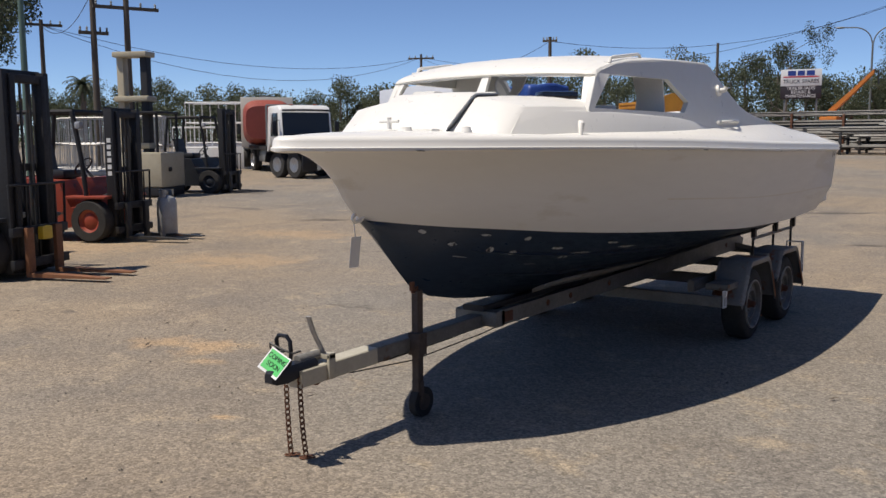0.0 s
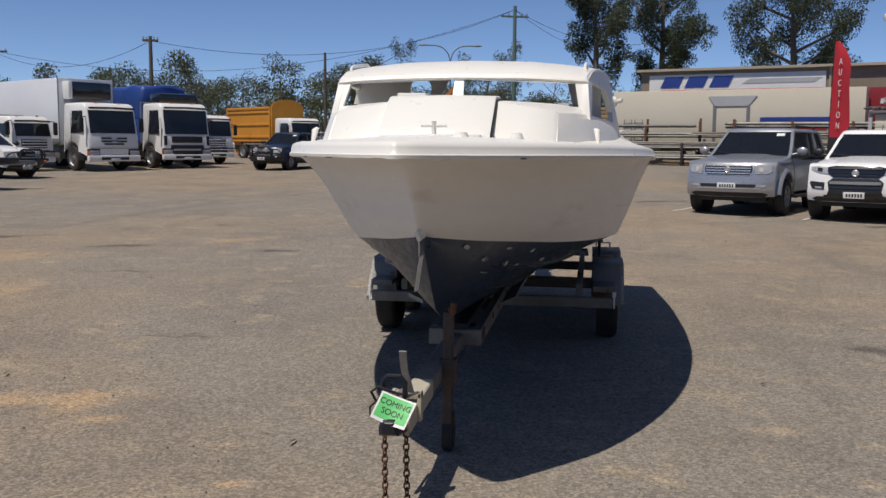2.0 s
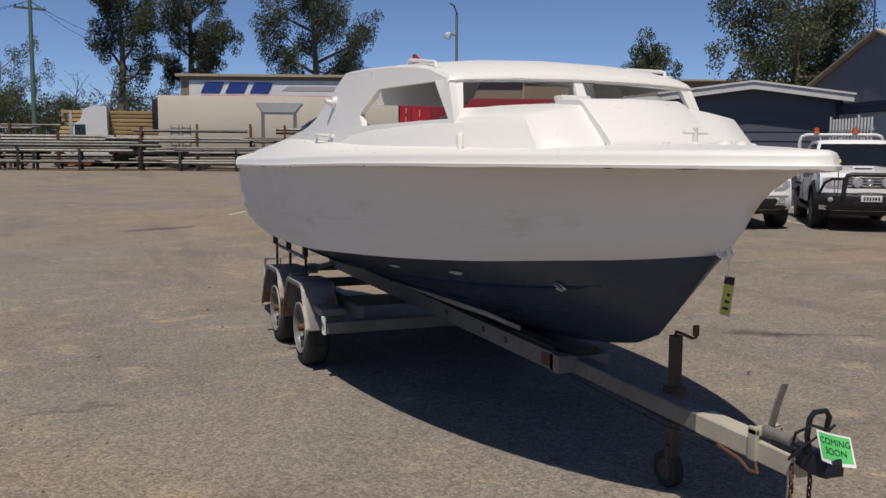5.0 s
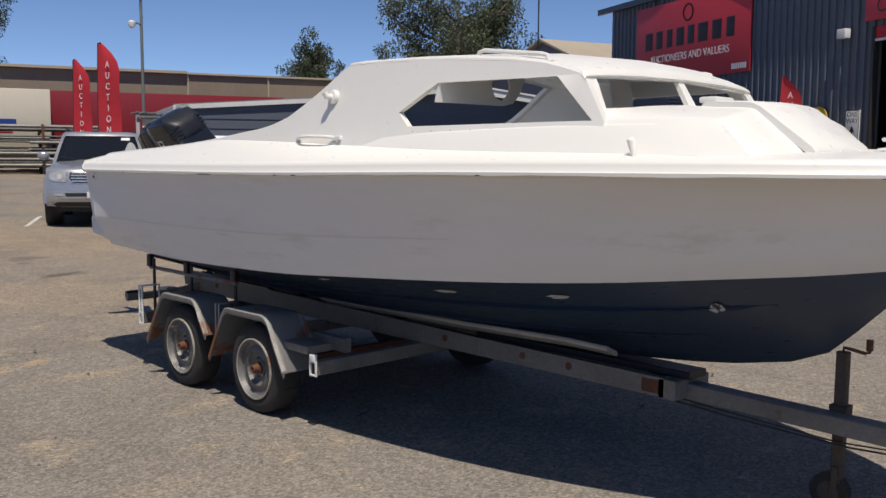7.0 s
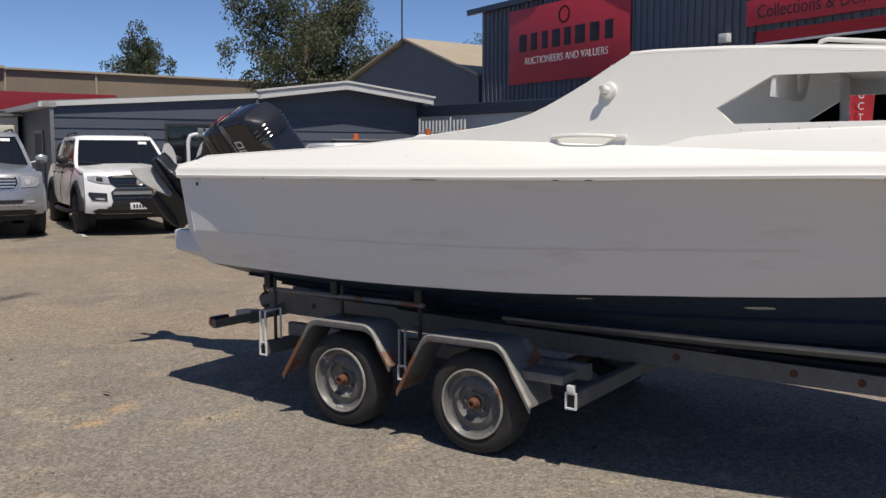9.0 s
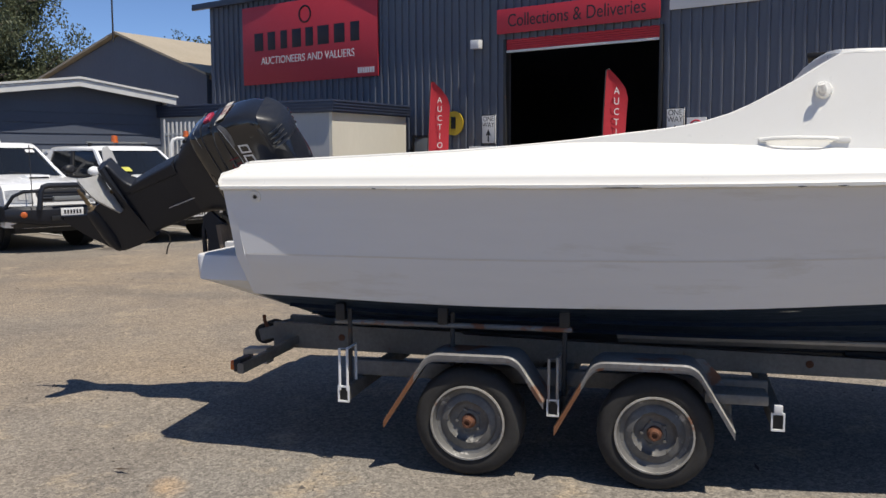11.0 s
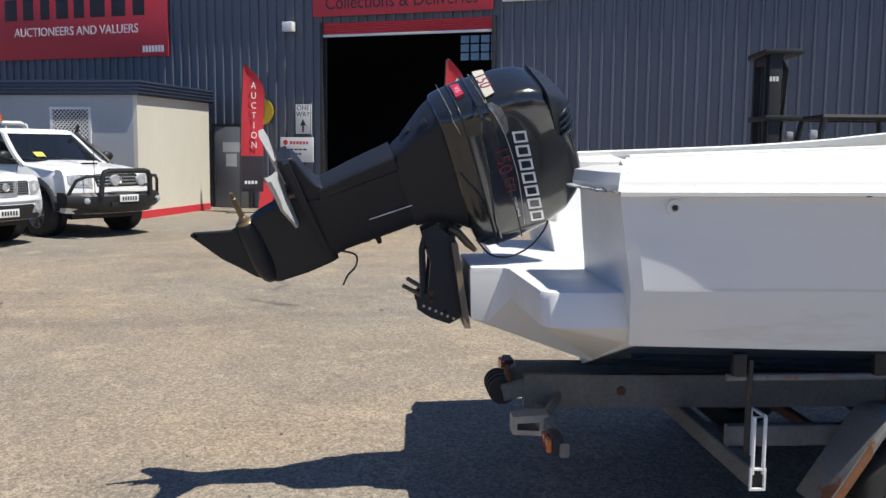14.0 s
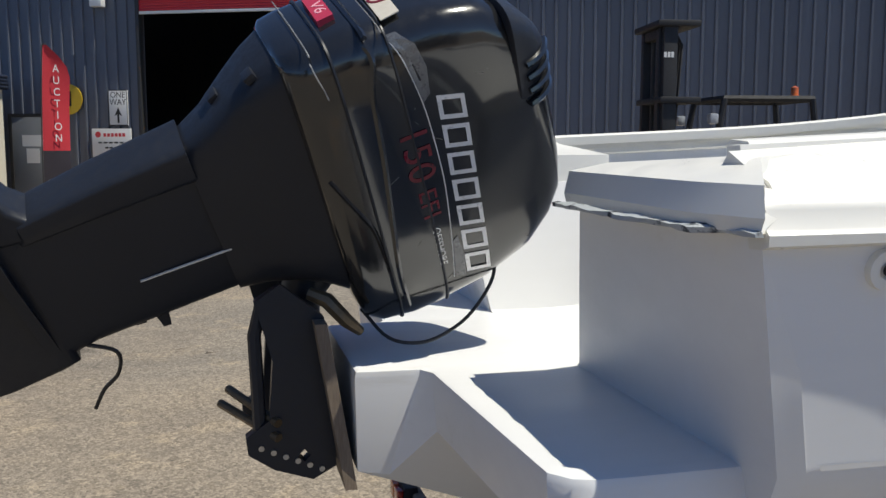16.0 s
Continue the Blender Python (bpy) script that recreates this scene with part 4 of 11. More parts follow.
FS = [0, 0.004, 0.01, 0.02, 0.035, 0.055, 0.08, 0.11, 0.15] + [0.15 + 0.85 * i / 34 for i in range(1, 35)]
VS = [0, 0.06, 0.14, 0.24, 0.36, 0.48, 0.6, 0.62, 0.72, 0.86, 1.0]
bm = BM()
for side in (1, -1):
    loft(bm, [[Vector((p.x * side, p.y, p.z)) for p in (topside(f, v) for v in VS)] for f in FS], closed=False)
bmesh.ops.remove_doubles(bm, verts=bm.verts, dist=0.0008)
bmesh.ops.recalc_face_normals(bm, faces=bm.faces)
topsides = part("upper_hull", bm, HULLWHITE, boat, "white painted topsides, matt in the shade", 75, recalc=False)

# faint tan scum line along the crease
SCUM = mat("scum_line", (0.68, 0.645, 0.57), 0.5, dark=(0.72, 0.71, 0.69), big=2.5, fine=20, mix=0.9, stretch=(1, 0.3, 1))
for side in (1, -1):
    bm = BM()
    loft(bm, [[Vector(((p.x + 0.0012) * side, p.y, p.z)) for p in (topside(0.36 + 0.63 * i / 40, v) for v in (0.598, 0.606, 0.613))] for i in range(41)], closed=False)
    part("scum_line", bm, SCUM, boat, "faint tan stain line", 60)

bm = BM()
WS = [0, 0.12, 0.3, 0.5, 0.7, 0.86, 1.0]
for side in (1, -1):
    rows = []
    for f in FS:
        c, k = chine(f), keel(f)
        row = []
        for w in WS:
            p = c.lerp(k, w)
            belly = math.sin(math.pi * w) * 0.03 * (1 - f)
            row.append(Vector(((p.x + belly) * side, p.y, p.z)))
        rows.append(row)
    loft(bm, rows, closed=False)
bmesh.ops.remove_doubles(bm, verts=bm.verts, dist=0.0008)
bottom = part("bottom", bm, ANTIFOUL, boat, "dark navy antifouled bottom with scuffs", 28)

# spray strakes and scuffed patches on the bottom
for side in (1, -1):
    for w, f0 in ((0.30, 0.10), (0.62, 0.16)):
        bm, rows = BM(), []
        for i in range(30):
            f = f0 + (0.99 - f0) * i / 29
            c, k = chine(f), keel(f)
            a, b = c.lerp(k, w), c.lerp(k, w + 0.06)
            belly = math.sin(math.pi * w) * 0.03 * (1 - f)
            t = 0.018 * min(1, i / 4)
            rows.append([Vector(((p.x + belly) * side, p.y, p.z)) for p in (a + Vector((-0.004, 0, 0.004)), a + Vector((t, 0, -t)), b + Vector((0, 0, 0.004)))])
        loft(bm, rows, closed=True)
        part("spray_strake", bm, ANTIFOUL, boat)


def bottom_point(f, w, side):
    c, k = chine(f), keel(f)
    p = c.lerp(k, w)
    return Vector(((p.x + math.sin(math.pi * w) * 0.03 * (1 - f)) * side, p.y, p.z))


def scuff(f, w, side, lf, lw, seed):
    """A worn patch, laid just proud of the bottom."""
    rnd = random.Random(seed)
    o = bottom_point(f, w, side)
    du, dv = bottom_point(f + 0.01, w, side) - o, bottom_point(f, w + 0.05, side) - o
    du.normalize(), dv.normalize()
    nrm = du.cross(dv).normalized()
    if nrm.x * side < 0:
        nrm.negate()
    bm = BM()
    vs = [bm.verts.new(o + nrm * 0.006 + du * (math.cos(a) * lf * rnd.uniform(0.6, 1.1)) + dv * (math.sin(a) * lw * rnd.uniform(0.6, 1.1)))
          for a in (2 * math.pi * k / 14 for k in range(14))]
    bm.faces.new(vs)
    part("scuff", bm, FILLER, boat, "pale worn patch in the dark paint", 0)


for f, w, side, lf, lw, sd in ((0.142, 0.30, -1, 0.035, 0.03, 1), (0.262, 0.16, -1, 0.05, 0.022, 2), (0.375, 0.14, -1, 0.065, 0.02, 3), (0.52, 0.05, -1, 0.05, 0.012, 4),
                               (0.135, 0.27, 1, 0.026, 0.022, 5), (0.165, 0.30, 1, 0.028, 0.02, 6), (0.22, 0.22, 1, 0.05, 0.016, 7), (0.245, 0.36, 1, 0.05, 0.014, 8),
                               (0.09, 0.24, 1, 0.03, 0.012, 9), (0.17, 0.10, 1, 0.02, 0.015, 10), (0.30, 0.14, 1, 0.05, 0.015, 11), (0.105, 0.40, 1, 0.06, 0.003, 12), (0.20, 0.46, 1, 0.09, 0.003, 13),
                               (0.27, 0.30, 1, 0.11, 0.014, 14), (0.34, 0.22, 1, 0.10, 0.012, 15), (0.055, 0.12, 1, 0.025, 0.012, 16), (0.12, 0.08, 1, 0.03, 0.008, 17)):
    scuff(f, w, side, lf * 1.25, lw * 1.25, sd)

# gunwale moulding round the whole deck edge
EDGE_Y = [0, 0.006, 0.02, 0.045, 0.08, 0.13, 0.2, 0.3, 0.42, 0.56, 0.72, 0.9] + [1.1 + 5.4 * i / 26 for i in range(27)]
edge = [Vector((-half_beam(y), y, sheer_z(y))) for y in reversed(EDGE_Y)] + [Vector((half_beam(y), y, sheer_z(y))) for y in EDGE_Y[1:]]


def edge_normals(line):
    out = []
    for i in range(len(line)):
        d = line[min(i + 1, len(line) - 1)] - line[max(i - 1, 0)]
        d.z = 0
        d.normalize()
        out.append(Vector((-d.y, d.x, 0)) * -1)
    return out


NRM = edge_normals(edge)
if NRM[0].x > 0:
    NRM = [-v for v in NRM]
rnd = random.Random(3)
bm, rows = BM(), []
for p, nv in zip(edge, NRM):
    j = rnd.uniform(-0.003, 0.003)
    rows.append([p + nv * o + Vector((0, 0, z)) for o, z in ((-0.03, -0.028), (0.006, -0.024 + j), (0.024, -0.018 + j), (0.025, -0.004), (0.015, 0.004), (0.012, 0.03), (0.002, 0.047),
                                                             (-0.02, 0.056), (-0.045, 0.058), (-0.05, 0.02))])
loft(bm, rows, closed=True)
part("gunwale", bm, GELCOAT, boat, "rounded white gunwale with a chipped lip", 50)


def cab_w(y, z=1.75):
    return spl(CAB_Y, CAB_W, y) - 0.2 * (z - 1.75)


def side_z(y):
    return spl((1.0, 1.7, 2.6, 3.4, 4.0, 4.6, 5.2, 6.2, 6.5), (1.60, 1.625, 1.64, 1.662, 1.684, 1.696, 1.655, 1.606, 1.588), y)


# side decks from the gunwale up to the cabin sides and coamings
for side in (1, -1):
    bm, rows = BM(), []
    for i in range(40):
        y = 1.02 + (6.46 - 1.02) * i / 39
        a = Vector(((half_beam(y) - 0.035) * side, y, sheer_z(y) + 0.055))
        b = Vector((cab_w(y, side_z(y)) * side, y, side_z(y)))
        rows.append([a, a.lerp(b, 0.12) + Vector((0, 0, 0.006)), a.lerp(b, 0.5), b, b + Vector((-0.05 * side, 0, -0.06)), a + Vector((-0.05 * side, 0, -0.05))])
    loft(bm, rows, closed=True)
    part("side_deck", bm, GELCOAT, boat, "", 35)

# fore deck, a shallow crowned plate out to the stem
bm, rows = BM(), []
for i in range(18):
    y = 0.03 + 1.3 * i / 17
    h = half_beam(y) - 0.03
    zc = spl((0, 0.5, 1.0, 1.4), (1.60, 1.632, 1.64, 1.64), y)
    rows.append([Vector((h * k, y, zc + (sheer_z(y) + 0.055 - zc) * abs(k) ** 2)) for k in (-1, -0.8, -0.5, -0.2, 0, 0.2, 0.5, 0.8, 1)])
loft(bm, rows, closed=False)
part("fore_deck", bm, GELCOAT, boat, "", 50)

# cabin trunk: sloping front, ledges along both sides that fade out aft
for side in (1, -1):
    bm, rows = BM(), []
    for i in range(30):
        q = i / 29
        y = 1.105 + 2.27 * q
        lead = 0.165 * max(0.0, 1 - q * 3.2) ** 1.4
        k = min(1.0, max(0.0, (3.375 - y) / 0.16))
        k = k * k * (3 - 2 * k)
        zb = side_z(max(y, 1.2)) - 0.03
        wb = spl((1.10, 1.3, 1.55, 1.8, 2.2, 2.7, 3.1, 3.4), (0.618, 0.70, 0.782, 0.845, 0.915, 0.967, 0.995, 1.004), y)
        yt = y + lead
        wt = spl((1.26, 1.4, 1.6, 1.8, 2.2, 2.7, 3.1, 3.4), (0.612, 0.668, 0.742, 0.80, 0.876, 0.936, 0.967, 0.98), yt)
        zt = zb + 0.014 + (spl((1.26, 1.9, 2.45, 3.1, 3.4), (1.757, 1.75, 1.735, 1.708, 1.69), yt) - zb - 0.014) * k
        rows.append([Vector((wb * side, y, zb)), Vector((wt * side, yt, zt - 0.010)), Vector(((wt - 0.010) * side, yt + 0.004, zt)), Vector(((wt - 0.15) * side, yt + 0.02, zt + 0.014)), Vector(((wb - 0.2) * side, y + 0.05, zb))])
    loft(bm, rows, closed=True)
    part("trunk_ledge", bm, GELCOAT, boat, "", 35)

bm, rows = BM(), []
base = ((0.80, 1.80, 1.61), (0.735, 1.45, 1.605), (0.64, 1.165, 1.60), (0.605, 1.098, 1.604), (0.45, 1.075, 1.616), (0.29, 1.055, 1.626), (0.12, 1.04, 1.63), (0, 1.035, 1.63))
brow = ((0.775, 1.80, 1.770), (0.70, 1.50, 1.770), (0.622, 1.30, 1.766), (0.592, 1.272, 1.772), (0.45, 1.276, 1.800), (0.29, 1.282, 1.824), (0.12, 1.295, 1.83), (0, 1.30, 1.832))
crown = ((0.745, 1.81, 1.808), (0.68, 1.75, 1.820), (0.62, 1.73, 1.83), (0.56, 1.725, 1.838), (0.45, 1.72, 1.846), (0.30, 1.715, 1.854), (0.12, 1.71, 1.858), (0, 1.71, 1.858))
back = tuple((x, 1.86, z - 0.01) for x, y, z in crown)


def whole(row):
    return [Vector((-x, y, z)) for x, y, z in row] + [Vector(p) for p in reversed(row[:-1])]


lowr = tuple((x * 0.985, y + 0.012, z + 0.02) for x, y, z in base)
brow2 = tuple((x * 0.99, y + 0.03, z + 0.009) for x, y, z in brow)
loft(bm, [whole(r) for r in (base, lowr, brow, brow2, crown, back)], closed=False)
part("cabin_front", bm, GELCOAT, boat, "sloping white cabin front", 50)

# raised fore hatch with a groove down its edge
bm, rows = BM(), []
for y, z in ((1.005, 1.640), (1.022, 1.662), (1.065, 1.695), (1.265, 1.842), (1.31, 1.860), (1.53, 1.872), (1.55, 1.858)):
    rows.append([Vector((x, y, z + dz)) for x, dz in ((-0.31, -0.05), (-0.31, -0.006), (-0.298, 0.0), (0, 0.006), (0.268, 0.0), (0.28, -0.006), (0.28, -0.05))])
loft(bm, rows, closed=True)
hatch = part("fore_hatch", bm, GELCOAT, boat, "raised white fore hatch", 40)
bm = BM()
tube(bm, [(0.287, 1.012, 1.632), (0.287, 1.075, 1.670), (0.287, 1.272, 1.814), (0.287, 1.315, 1.838), (0.287, 1.53, 1.85)], 0.007, 6)
part("hatch_seal", bm, BLACKPLASTIC, hatch, "dark seal along the hatch edge")
for b in ((-0.04, 0.24, 0.93, 1.01, 1.625, 1.650), (-0.31, -0.14, 1.48, 1.57, 1.858, 1.888)):
    bm = BM()
    box(bm, *b, 0.012)
    part("hatch_hinge", bm, GELCOAT, hatch)

# cabin sides, sweeping down aft into the coamings
TOP = [(6.44, 1.60), (6.2, 1.612), (5.2, 1.66), (4.7, 1.70), (4.4, 1.735), (4.2, 1.757), (4.05, 1.785), (3.9, 1.83), (3.75, 1.905), (3.6, 1.99), (3.45, 2.085), (3.40, 2.108), (3.33, 2.115),
       (3.0, 2.112), (2.6, 2.098), (2.3, 2.075), (2.1, 2.045), (1.98, 2.012), (1.888, 1.982), (1.757, 1.765), (1.75, 1.60)]
BOT = [(2.2, 1.60), (3.4, 1.60), (5.0, 1.585), (6.44, 1.55)]
WIN = [(2.97, 1.832), (2.89, 1.757), (1.815, 1.77), (2.02, 1.978), (2.73, 1.978)]
for side in (1, -1):
    bm = BM()
    plate(bm, TOP + BOT, [WIN], lambda u, v, d: Vector(((cab_w(u, v) - d) * side, u, v)), 0.035, cuts=[1.9 + 0.25 * i for i in range(18)])
    wall = part("cabin_side", bm, GELCOAT, boat, "white cabin side with an unglazed window opening", 30)
    bm = BM()
    yy = [6.42 - i * 0.1 for i in range(31)]
    tops = [spl([p[0] for p in TOP[::-1]][2:], [p[1] for p in TOP[::-1]][2:], y) for y in yy]
    loft(bm, [[Vector(((cab_w(y, zt + z) + o) * side, y, zt + z)) for o, z in ((-0.002, -0.03), (0.0, -0.006), (-0.012, 0.005), (-0.06, 0.008), (-0.075, 0.0), (-0.075, -0.03))] for y, zt in zip(yy, tops)])
    part("coaming_cap", bm, GELCOAT, boat)
    # screw heads round the window
    for k in range(9):
        y = 1.85 + k * 0.125
        z = 1.755 - (y - 1.85) * 0.012
        bm = BM()
        cyl(bm, ((cab_w(y, z) - 0.002) * side, y, z - 0.012), ((cab_w(y, z) + 0.003) * side, y, z - 0.012), 0.004, seg=6)
        part("screw", bm, STEEL, wall)

# windscreen panel with two open lights
def screen(u, v, d):
    return Vector((u, 1.743 + 0.60 * (v - 1.80) + 0.045 * abs(u / 0.77) ** 3 + d, v))


bm = BM()
plate(bm, [(-0.775, 1.75), (0.775, 1.75), (0.775, 1.80), (0.745, 1.985), (0.5, 2.012), (0, 2.02), (-0.5, 2.012), (-0.745, 1.985), (-0.775, 1.80)],
      [[(-0.715, 1.826), (-0.038, 1.868), (-0.030, 1.988), (-0.685, 1.966)], [(0.030, 1.866), (0.715, 1.82), (0.69, 1.962), (0.022, 1.988)]], screen, 0.028,
      cuts=[-0.6, -0.45, -0.3, -0.15, 0, 0.15, 0.3, 0.45, 0.6])
part("windscreen_frame", bm, GELCOAT, boat, "white windscreen frame without glass", 30)

# roof, crowned and rounded down over the windscreen
bm, rows = BM(), []
RY = (1.842, 1.848, 1.872, 1.92, 2.0, 2.1, 2.3, 2.6, 3.0, 3.3, 3.41, 3.425)
RZC = (1.998, 2.014, 2.034, 2.058, 2.088, 2.112, 2.140, 2.160, 2.172, 2.172, 2.168, 2.15)
RZE = (1.972, 1.984, 1.998, 2.014, 2.034, 2.054, 2.080, 2.102, 2.118, 2.122, 2.118, 2.10)
for y, zc, ze in zip(RY, RZC, RZE):
    w = cab_w(max(y, 1.9), ze) + 0.004
    lip = 0.010 if y < 1.9 else 0.022 if y < 2.0 else 0.035
    row = []
    for k in (-1, -0.985, -0.93, -0.8, -0.5, 0, 0.5, 0.8, 0.93, 0.985, 1):
        row.append(Vector((w * k, y + 0.035 * abs(k) ** 3 * max(0.0, (2.3 - y) / 0.46), ze + (zc - ze) * (1 - abs(k) ** 2.6) - (0.014 if abs(k) == 1 else 0))))
    rows.append(row + [Vector((p.x * 0.96, p.y + (0.02 if y < 2 else 0), p.z - lip)) for p in reversed(row)])
loft(bm, rows, closed=True)
roof = part("cabin_roof", bm, GELCOAT, boat, "white crowned cabin roof", 40)


def grab_rail(x, y0, y1, z0, z1, h, parent):
    bm = BM()
    tube(bm, [(x, y0 - 0.02, z0 - 0.01), (x, y0, z0 + h * 0.8), (x, y0 + 0.03, z0 + h), (x, y1 - 0.03, z1 + h), (x, y1, z1 + h * 0.8), (x, y1 + 0.02, z1 - 0.01)], 0.011, 8)
    for y, z in ((y0 - 0.02, z0), (y1 + 0.02, z1)):
        box(bm, x - 0.02, x + 0.02, y - 0.035, y + 0.035, z - 0.012, z + 0.008, 0.005)
    part("grab_rail", bm, GELCOAT, parent, "white roof grab rail")


for side in (1, -1):
    grab_rail(0.745 * side, 2.12, 2.56, 2.052, 2.096, 0.04, roof)
    bm = BM()
    box(bm, 0.72 * side - 0.015, 0.72 * side + 0.015, 2.75, 3.2, 2.11, 2.13, 0.008)
    part("roof_rib", bm, GELCOAT, roof)

# inside: partitions behind the screen, sole, liner, helm box
PY = 2.72
bm = BM()
hole = [(-0.404 + 0.076 * math.cos(a), 1.985 + 0.076 * math.sin(a)) for a in (2 * math.pi * k / 24 for k in range(24))]
plate(bm, [(-0.89, 1.88), (-0.38, 1.88), (-0.31, 1.895), (-0.26, 1.94), (-0.20, 2.05), (-0.14, 2.13), (-0.84, 2.09)], [hole], lambda u, v, d: Vector((u, PY + d, v)), 0.018)
part("port_partition", bm, LINER, boat, "grey partition with a round hole")
bm = BM()
plate(bm, [(0.88, 1.5), (0.62, 1.5), (0.66, 1.86), (0.60, 2.10), (0.83, 2.10)], [], lambda u, v, d: Vector((u, PY + d, v)), 0.018)
part("starboard_partition", bm, LINER, boat)
bm = BM()
loft(bm, [[Vector((cab_w(y, 1.6) * k - 0.05 * k, y, 1.02)) for k in (-0.9, 0.9)] for y in (2.5, 3, 4, 5, 6.0)], closed=False)
part("cockpit_sole", bm, LINER, boat)
for side in (1, -1):
    bm = BM()
    loft(bm, [[Vector(((cab_w(y, 1.6) - 0.036) * side, y, side_z(y) - 0.02)), Vector(((cab_w(y, 1.6) * 0.9 - 0.04) * side, y, 1.02))] for y in [2.5 + 0.3 * i for i in range(13)]], closed=False)
    part("cockpit_liner", bm, LINER, boat)
bm = BM()
box(bm, 0.22, 0.74, 2.18, 2.24, 1.3, 1.80, 0.02)
box(bm, 0.26, 0.72, 1.95, 2.2, 1.62, 1.74, 0.02)
part("helm_console", bm, LINER, boat)

# transom with the motor well cut in it
def trans(u, v, d):
    return Vector((u, 6.354 + 0.158 * (v - 0.574) + 0.002 - d, v))


bm = BM()
plate(bm, [(-1.135, 1.478), (-1.112, 1.107), (-0.984, 0.882), (0, 0.578), (0.984, 0.882), (1.112, 1.107), (1.135, 1.478), (0.48, 1.478), (0.40, 1.25), (0.345, 1.085), (-0.345, 1.085), (-0.40, 1.25), (-0.48, 1.478)],
      [], trans, 0.05)
part("transom", bm, HULLWHITE, boat, "white transom with a cut-out for the motor", 30)
bm, rows = BM(), []
prof = [(-0.50, 1.482), (-0.48, 1.478), (-0.40, 1.25), (-0.345, 1.10), (-0.30, 1.083), (0.30, 1.083), (0.345, 1.10), (0.40, 1.25), (0.48, 1.478), (0.50, 1.482)]
for y, s, lift in ((6.50, 1.0, 0), (6.42, 1.0, 0), (6.25, 0.99, 0.0), (6.10, 0.97, 0.01), (6.05, 0.96, 0.05), (6.02, 0.95, 0.20), (5.99, 0.95, 0.40)):
    rows.append([Vector((x * s, min(y, 6.354 + 0.158 * (z - 0.574)), min(z + lift, 1.482))) for x, z in prof])
loft(bm, rows, closed=False)
part("motor_well", bm, HULLWHITE, boat, "white splash well", 40)
for side in (1, -1):
    bm = BM()
    loft(bm, [[Vector((side * x, y, z)) for x, y, z in r] for r in (
        ((0.47, 6.525, 1.478), (0.47, 6.53, 1.50), (0.47, 6.52, 1.545), (0.48, 6.44, 1.562), (0.48, 6.0, 1.565), (0.48, 6.0, 1.47)),
        ((1.02, 6.545, 1.478), (1.02, 6.55, 1.50), (1.0, 6.53, 1.545), (0.98, 6.45, 1.575), (0.93, 6.0, 1.60), (0.93, 6.0, 1.47)),
        ((1.15, 6.51, 1.478), (1.16, 6.51, 1.50), (1.14, 6.50, 1.545), (1.02, 6.43, 1.582), (0.95, 6.0, 1.61), (0.95, 6.0, 1.47)))])
    part("quarter_deck", bm, GELCOAT, boat, "stern corner of the deck, chipped along the lip", 30)
bm, rows = BM(), []
rr = random.Random(8)
for i in range(25):
    x = -1.16 + 0.68 * i / 24
    rows.append([Vector((x, 6.512 + (0.035 if x > -1.05 else 0) + o * 0.7 + rr.uniform(-0.003, 0.003), 1.476 + z * 0.7 + rr.uniform(-0.0025, 0.0025))) for o, z in ((0.0, -0.006), (0.02, -0.004), (0.022, 0.006), (0.0, 0.012))])
loft(bm, rows)
part("broken_lip", bm, FILLER, boat, "ragged broken fibreglass edge")

# stern pod: boarding step across the stern with a box for the motor in the middle
bm = BM()
top = [(-1.018, 6.43), (-1.018, 6.63), (-1.016, 6.685), (-1.004, 6.722), (-0.968, 6.750), (-0.315, 6.778), (-0.278, 6.80), (-0.268, 6.945)]
top = top + [(-x, y) for x, y in reversed(top)]
low = []
for x, y in top:
    a = abs(x)
    if a < 0.29:
        low.append((x * 0.86, 6.935 if y > 6.9 else 6.862, 0.846 if y > 6.9 else 0.835))
    else:
        low.append((x * 1.0, y - 0.012, 0.955 + 0.0 * a))
keelrow = []
for x, y in top:
    a = abs(x)
    keelrow.append((x * (0.90 if a > 0.3 else 0.8), 6.37, (0.574 + 0.306 * (a * 0.95)) if a > 0.3 else 0.575 + 0.25 * a))
r0 = [Vector((x * 0.97, y - 0.012, 1.094)) for x, y in top]
r1 = [Vector((x * 0.994, y - 0.003, 1.090)) for x, y in top]
r2 = [Vector((x, y, 1.076)) for x, y in top]
loft(bm, [[Vector((x * 0.97, 6.36, 1.094)) for x, y in top], r0, r1, r2, [Vector(p) for p in low], [Vector(p) for p in keelrow]], closed=False)
part("stern_pod", bm, HULLWHITE, boat, "white boarding step and motor pod", 32)

# fittings
bm = BM()
tube(bm, [(0, 0.575, 1.20), (0, 0.54, 1.185), (0, 0.53, 1.165), (0, 0.545, 1.148), (0, 0.585, 1.15)], 0.011, 8)
lathe(bm, [(0.0, 0), (0.028, 0.002), (0.028, 0.012), (0, 0.014)], (0, 0.60, 1.17), (0, -1, 0.25), 12)
part("bow_eye", bm, GELCOAT, boat, "white painted bow eye")
bm = BM()
lathe(bm, [(0, 0), (0.035, 0), (0.035, 0.008), (0.013, 0.015), (0.012, 0.075), (0.015, 0.08), (0, 0.082)], (0.02, 0.83, 1.632), (0, 0, 1), 12)
cyl(bm, (-0.045, 0.83, 1.69), (0.085, 0.83, 1.69), 0.009, seg=8)
part("bow_bollard", bm, GELCOAT, boat, "white cross bollard on the fore deck")
